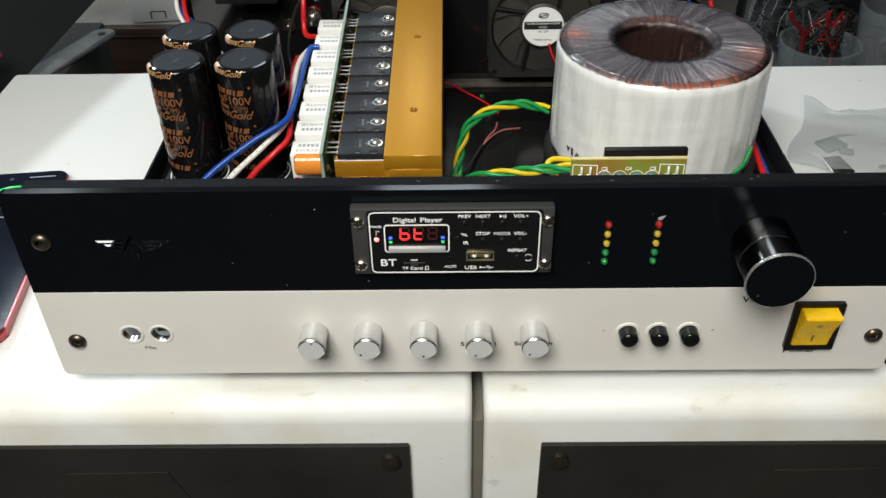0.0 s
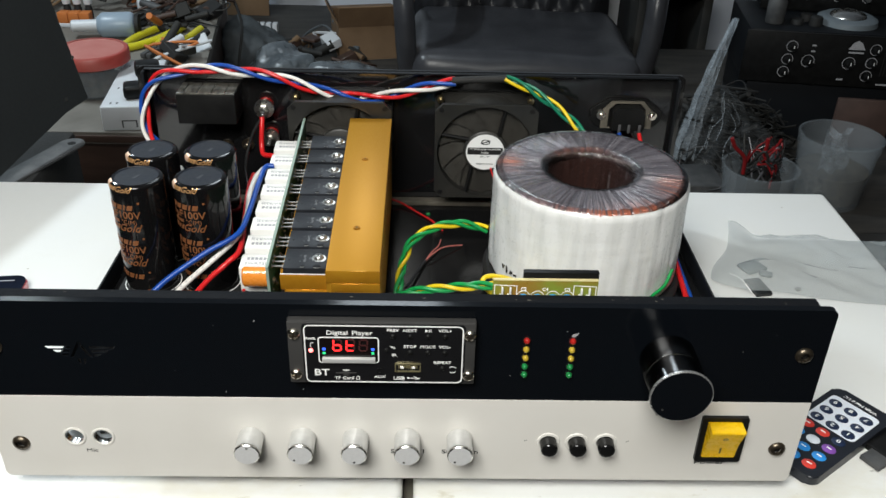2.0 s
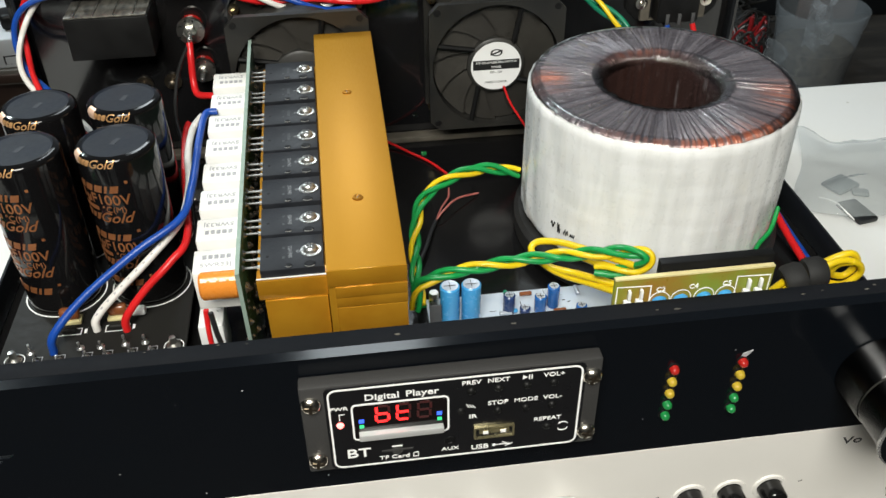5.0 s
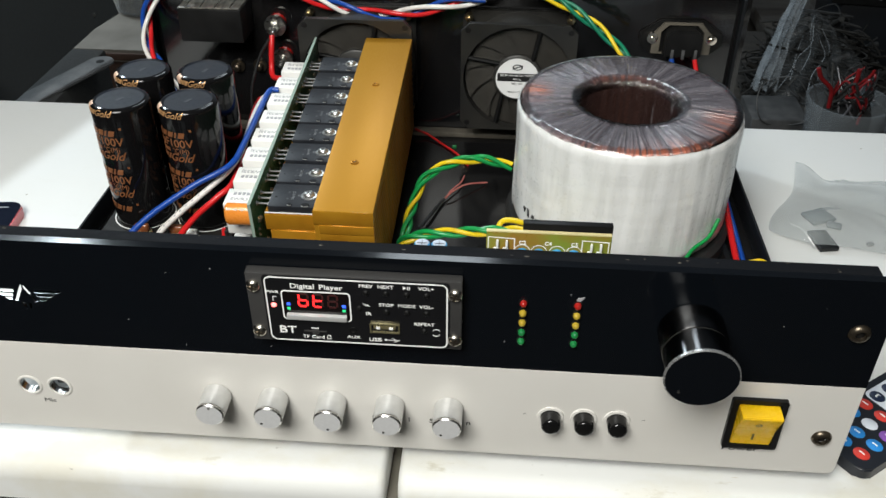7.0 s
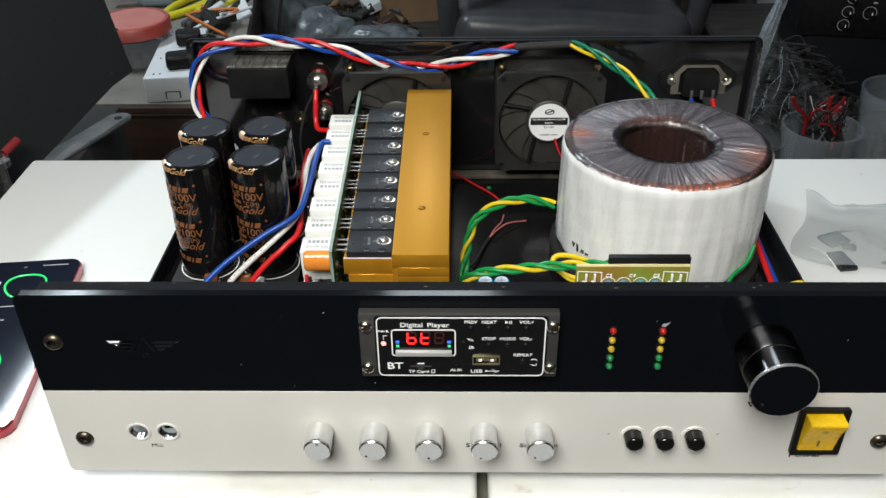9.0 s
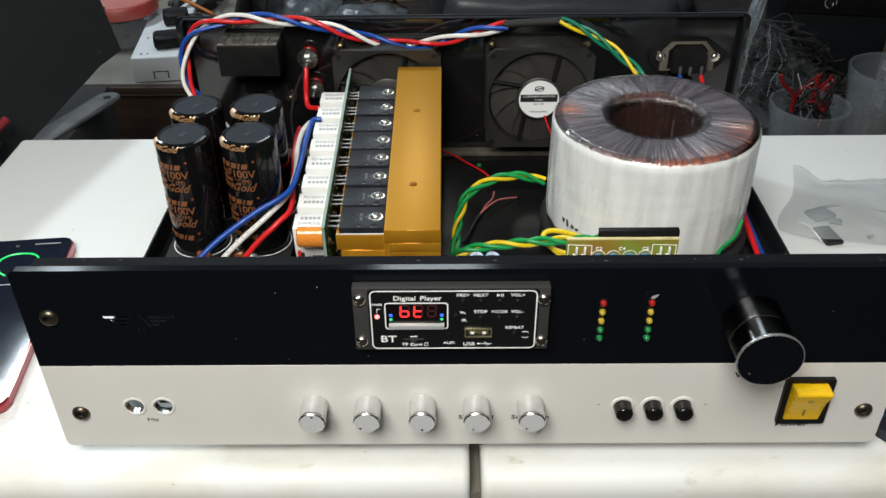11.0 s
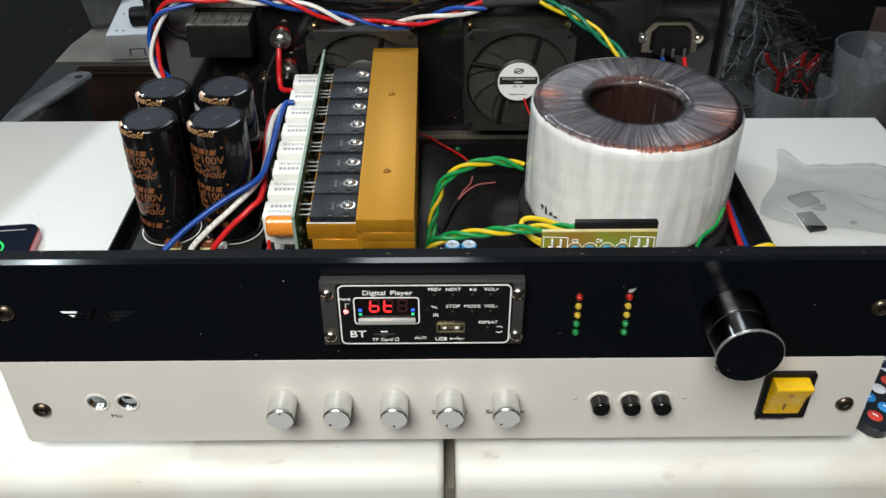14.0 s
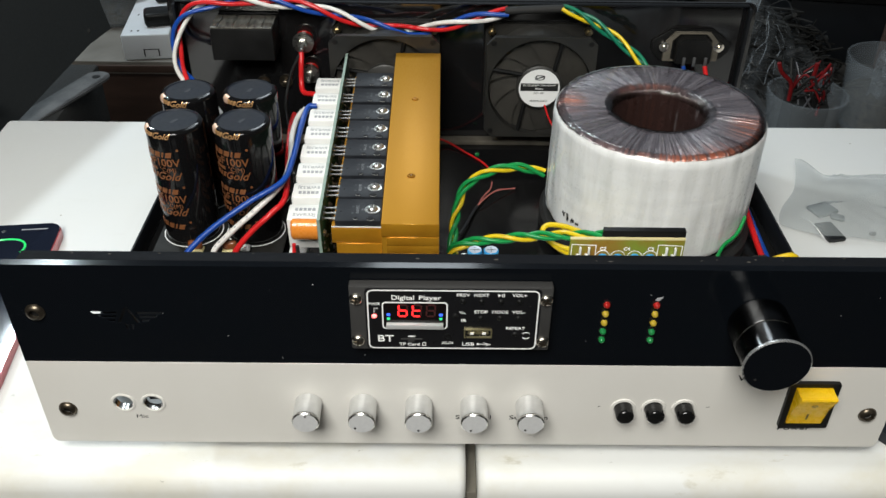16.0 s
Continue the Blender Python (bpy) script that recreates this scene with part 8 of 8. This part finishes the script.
# ---------------------------------------------------------------- black amplifiers and tubs on the other side
def mixer_amplifier(x, y, z, rz, w, d, h, detailed):
    ma = thing("mixer_amplifier", "black amplifier with rings of white print round its knobs" if detailed else "black equipment box with white printed marks", "amplifier", x, y, z, rz)
    part("case", span(B(), -w / 2 + 0.055, w / 2, 0, d, 0, h, 0.003), "black_paint", ma)
    f = part("front", span(B(), -w / 2 + 0.049, w / 2 + 0.006, -0.004, -0.0002, 0.002, h - 0.002, 0.001), "black_plastic", ma)
    if not detailed:
        for i in range(6):
            part("printed_bar", box(B(), -w * 0.3 + w * 0.14 * i, -0.0042, h * 0.72, 0.010, 0.0003, 0.006), "white_print", f)
            part("print_ring", lathe(B(), [(0.0085, 0), (0.0085, 0.0004), (0.0096, 0.0004), (0.0096, 0)], 22, to_front(-w * 0.3 + w * 0.14 * i, -0.004, h * 0.40)), "grey_ink", f)
            part("knob", lathe(B(), [(0, 0.014), (0.005, 0.014), (0.0065, 0.001), (0, 0.001)], 18, to_front(-w * 0.3 + w * 0.14 * i, -0.004, h * 0.40)), "dull_steel" if i % 3 == 0 else "black_plastic", ma)
        return
    for kx, kz, r in ((-0.060, 0.078, 0.009), (-0.064, 0.051, 0.009), (-0.067, 0.025, 0.009), (-0.024, 0.050, 0.0105), (0.055, 0.050, 0.0105), (0.100, 0.080, 0.009), (0.098, 0.053, 0.009), (0.094, 0.026, 0.009)):
        part("print_ring", lathe(B(), [(r + 0.0010, 0), (r + 0.0010, 0.0004), (r + 0.0022, 0.0004), (r + 0.0022, 0)], 26, to_front(kx, -0.004, kz)), "grey_ink", f)
        k = part("knob", lathe(B(), [(0, 0.016), (r * 0.62, 0.016), (r * 0.7, 0.014), (r * 0.8, 0.001), (0, 0.001)], 24, to_front(kx, -0.004, kz)), "black_plastic", ma)
        part("knob_mark", box(B(), kx, -0.0202, kz + r * 0.3, 0.0016, 0.0006, r * 0.6), "white_print", k)
    for px, pz, pw in ((0.064, 0.072, 0.030), (0.150, 0.094, 0.040), (0.135, 0.010, 0.036), (-0.018, 0.082, 0.008), (-0.018, 0.070, 0.008), (0.045, 0.016, 0.012)):
        part("printed_bar", box(B(), px, -0.0042, pz, pw, 0.0003, 0.0034), "grey_ink", f)
    part("emblem", slab(B(), [(-0.016, 0), (0.016, 0), (0.008, 0.014), (0, 0.018), (-0.008, 0.014)], 0, 0.0004, to_front(0.064, -0.004, 0.078)), "grey_ink", f)
    for k in range(7):
        part("vent_slot", box(B(), 0.120 + 0.006 * k, -0.0042, 0.052, 0.0018, 0.0006, 0.050), "black_print", f)


single("speaker_case", span(B(), -0.145, 0.22, 0.0, 0.24, 0, 0.125, 0.004), "black_paint", "black equipment case under the amplifier", "case", 0.815, 1.350, BENCH, -8)
mixer_amplifier(0.800, 1.345, BENCH + 0.126, -8, 0.40, 0.22, 0.108, True)
mixer_amplifier(0.875, 1.480, BENCH + 0.2355, -8, 0.42, 0.20, 0.085, False)
dr = thing("speaker_driver", "pale round loudspeaker driver lying on the amplifier", "speaker driver", 0.868, 1.415, BENCH + 0.2345)
part("rim", lathe(B(), [(0.036, 0.014), (0.046, 0.016), (0.058, 0.010), (0.060, 0.0), (0.030, 0.0)], 40), "dish_grey", dr)
part("dust_cap", lathe(B(), [(0, 0.026), (0.018, 0.025), (0.033, 0.019), (0.036, 0.014)], 36), "chrome", dr, "bright metal dome")


def tub(x, y, r, h, name_label, fill):
    tb = thing("plastic_tub", name_label, "tub", x, y, BENCH, group="plastic tubs")
    part("wall", lathe(B(), [(0, 0.001), (r * 0.80, 0.001), (r * 0.84, 0.006), (r * 0.97, h * 0.84), (r, h * 0.85), (r + 0.002, h), (r - 0.003, h), (r * 0.93, h * 0.83), (r * 0.80, 0.008), (0, 0.006)], 44), "frosted", tb, "milky translucent plastic")
    rnd = random.Random(int(x * 100))
    if fill == "wires":
        part("dark_lump", span(B(), -0.030, 0.034, -0.026, 0.026, 0.010, h * 0.9, 0.010), "soot", tb, "dark circuit scrap")
        for k in range(26):
            m = rnd.choice(("wire_maroon", "wire_black", "wire_black", "soot", "wire_black", "wire_grey"))
            a = rnd.uniform(0, 6.3)
            pts = [(0.62 * r * math.cos(a + s * 0.9) * rnd.uniform(0.5, 1), 0.62 * r * math.sin(a + s * 0.9) * rnd.uniform(0.5, 1), h * rnd.uniform(0.75, 1.45)) for s in range(4)]
            part("loose_wire", sweep(B(), curve_points(pts, 6), rnd.uniform(0.0012, 0.0024), 7), m, tb)
        for s in (-1, 1):
            part("clip", sweep(B(), curve_points([(0.020 * s - 0.012, -0.010, h - 0.01), (0.016 * s - 0.020, -0.012, h + 0.020), (0.026 * s - 0.030, -0.014, h + 0.040), (0.030 * s - 0.034, -0.014, h + 0.056)], 5), 0.0034, 9), "wire_maroon", tb, "red test clip")
    else:
        part("contents", lathe(B(), [(0, h * 0.52), (r * 0.5, h * 0.53), (r * 0.86, h * 0.50), (r * 0.78, 0.012), (0, 0.011)], 30), "dirt_fill", tb)
        bm = B()
        rows = []
        for j in range(7):
            rows.append([bm.verts.new((-0.052 + 0.009 * i + 0.004 * math.sin(j), -r * 0.70 + 0.006 * math.sin(2 * i + j), h * 0.62 + 0.013 * j + 0.006 * math.sin(1.7 * i))) for i in range(6)])
        for a, b in zip(rows, rows[1:]):
            for i in range(5):
                bm.faces.new((a[i], a[i + 1], b[i + 1], b[i]))
        bmesh.ops.solidify(bm, geom=bm.faces[:], thickness=0.0006)
        part("torn_film", bm, "gathered_film", tb)


tub(0.578, 0.985, 0.062, 0.112, "milky plastic tub full of red and black wires", "wires")
tub(0.752, 1.085, 0.071, 0.128, "milky plastic tub half full of small parts", "parts")


def hanging_bag():
    """A sack of thin film slumped over its scraps, its neck gathered into a bright twisted strip."""
    sk = thing("clear_sack", "tall clear polythene sack of circuit scraps with a gathered neck", "bag", 0.545, 1.195, BENCH)

    def film(name, nx, nz, place, mat):
        bm = B()
        rows = [[bm.verts.new(place(i / nx, j / nz)) for i in range(nx + 1)] for j in range(nz + 1)]
        for c, d in zip(rows, rows[1:]):
            for i in range(nx):
                bm.faces.new((c[i], c[i + 1], d[i + 1], d[i]))
        part(name, bm, mat, sk, "", 80)

    def neck(u, v):
        w = 0.011 + 0.034 * (1 - v) ** 1.3
        mid = -0.040 + 0.052 * v ** 1.4
        return (mid + (u - 0.5) * w + 0.003 * noise.noise(Vector((u * 2, v * 7, 1))), 0.007 * math.sin(17 * u + 3 * v) - 0.012 + 0.006 * noise.noise(Vector((u * 6, v * 8, 5))), 0.030 + v * 0.275)

    def body(u, v):
        w = 0.06 + 0.16 * (1 - v) ** 0.8
        top = 0.205 - 0.05 * u
        return (-0.045 + 0.030 * v + u * w, 0.022 * noise.noise(Vector((u * 6, v * 5, 3))) + 0.008 * math.sin(23 * u - 9 * v) - 0.035 * (1 - v), 0.001 + v * top + 0.012 * v * noise.noise(Vector((u * 5, 2, 7))))

    film("neck", 16, 30, neck, "gathered_film")
    film("body", 26, 24, body, "sack_film")
    rnd = random.Random(12)
    for k in range(5):
        p = [body(min(0.98, 0.10 + 0.09 * k + 0.10 * s * rnd.uniform(0.3, 1)), min(0.98, 0.20 + 0.10 * (k % 3) + 0.17 * s)) for s in range(4)]
        part("crease", sweep(B(), curve_points([(x, y - 0.004, z) for x, y, z in p], 5), rnd.uniform(0.0005, 0.0009), 5), "gathered_film", sk)


hanging_bag()
scrap_heap("circuit_scraps", "heap of dark circuit board scraps inside the clear sack", 0.605, 1.245, BENCH, 0.090, 0.05, 0.135, 33, ("pcb_black", "pcb_black", "soot", "soot", "soot", "rubber"), 190, 0.10)
gj = thing("grey_jar", "small grey metal jar standing on the amplifier", "jar", 0.715, 1.405, BENCH + 0.2345)
part("body", lathe(B(), [(0, 0), (0.017, 0.0004), (0.0185, 0.003), (0.0185, 0.044), (0.014, 0.050), (0.013, 0.052)], 28), "dull_steel", gj)
part("cap", lathe(B(), [(0.0140, 0.0522), (0.0142, 0.062), (0.012, 0.064), (0, 0.0645)], 28), "grey_ink", gj)
for k, (px, py) in enumerate(((0.760, 1.400), (0.788, 1.425), (0.795, 1.392))):
    single("spare_knob", lathe(B(), [(0, 0), (0.013, 0), (0.012, 0.008 + 0.004 * k), (0.010, 0.010 + 0.004 * k), (0, 0.0105 + 0.004 * k)], 22), "rubber", "spare black plastic knob lying on the amplifier", "knob", px, py, BENCH + 0.2345, group="spare knobs")
single("leaning_board", span(B(), -0.055, 0.055, 0, 0.010, 0, 0.105, 0.002), "maroon_board", "dull red-brown board standing against the black case", "board", 0.905, 1.318, BENCH, -8)
hp = thing("coiled_cable", "loop of thin grey cable on a small box", "cable", 0.495, 1.06, BENCH)
part("box_body", span(B(), -0.045, 0.045, -0.04, 0.05, 0, 0.055, 0.002), "dull_steel", hp)
part("loop", sweep(B(), [Vector((0.046 * math.cos(a), -0.044 + 0.008 * math.sin(3 * a), 0.090 + 0.046 * math.sin(a))) for a in [2 * math.pi * i / 40 for i in range(40)]], 0.0011, 8), "dull_steel", hp)
wg = thing("wooden_shelf", "dark soot-stained shelf unit behind the chair", "shelf", 0.68, 2.12, -1.10)
part("side", span(B(), -0.10, -0.075, -0.12, 0.12, 0, 0.84, 0.002), "soot", wg)
part("side", span(B(), 0.075, 0.10, -0.12, 0.12, 0, 0.84, 0.002), "soot", wg)
part("top", span(B(), -0.11, 0.11, -0.13, 0.13, 0.8405, 0.862, 0.002), "wood_bench", wg)
part("back", span(B(), -0.075, 0.075, 0.10, 0.118, 0.05, 0.84), "black_paint", wg)
pk = thing("white_shelf_panel", "white perforated panel standing behind the chair", "panel", 0.575, 2.34, -1.10)
part("sheet", span(B(), -0.075, 0.075, -0.008, 0.008, 0, 0.93, 0.003), "outlet_white", pk)
for i in range(6):
    part("slot", box(B(), -0.060 + 0.024 * i, -0.0085, 0.80 - 0.01 * i, 0.010, 0.001, 0.016), "black_print", pk)
single("plastic_rod", rod(B(), (-0.05, -0.05, 0.004), (0.06, 0.05, 0.004), 0.004, 10, 0.001), "grey_ink", "thin grey plastic rod on the table", "rod", -0.27, 1.58, BENCH)
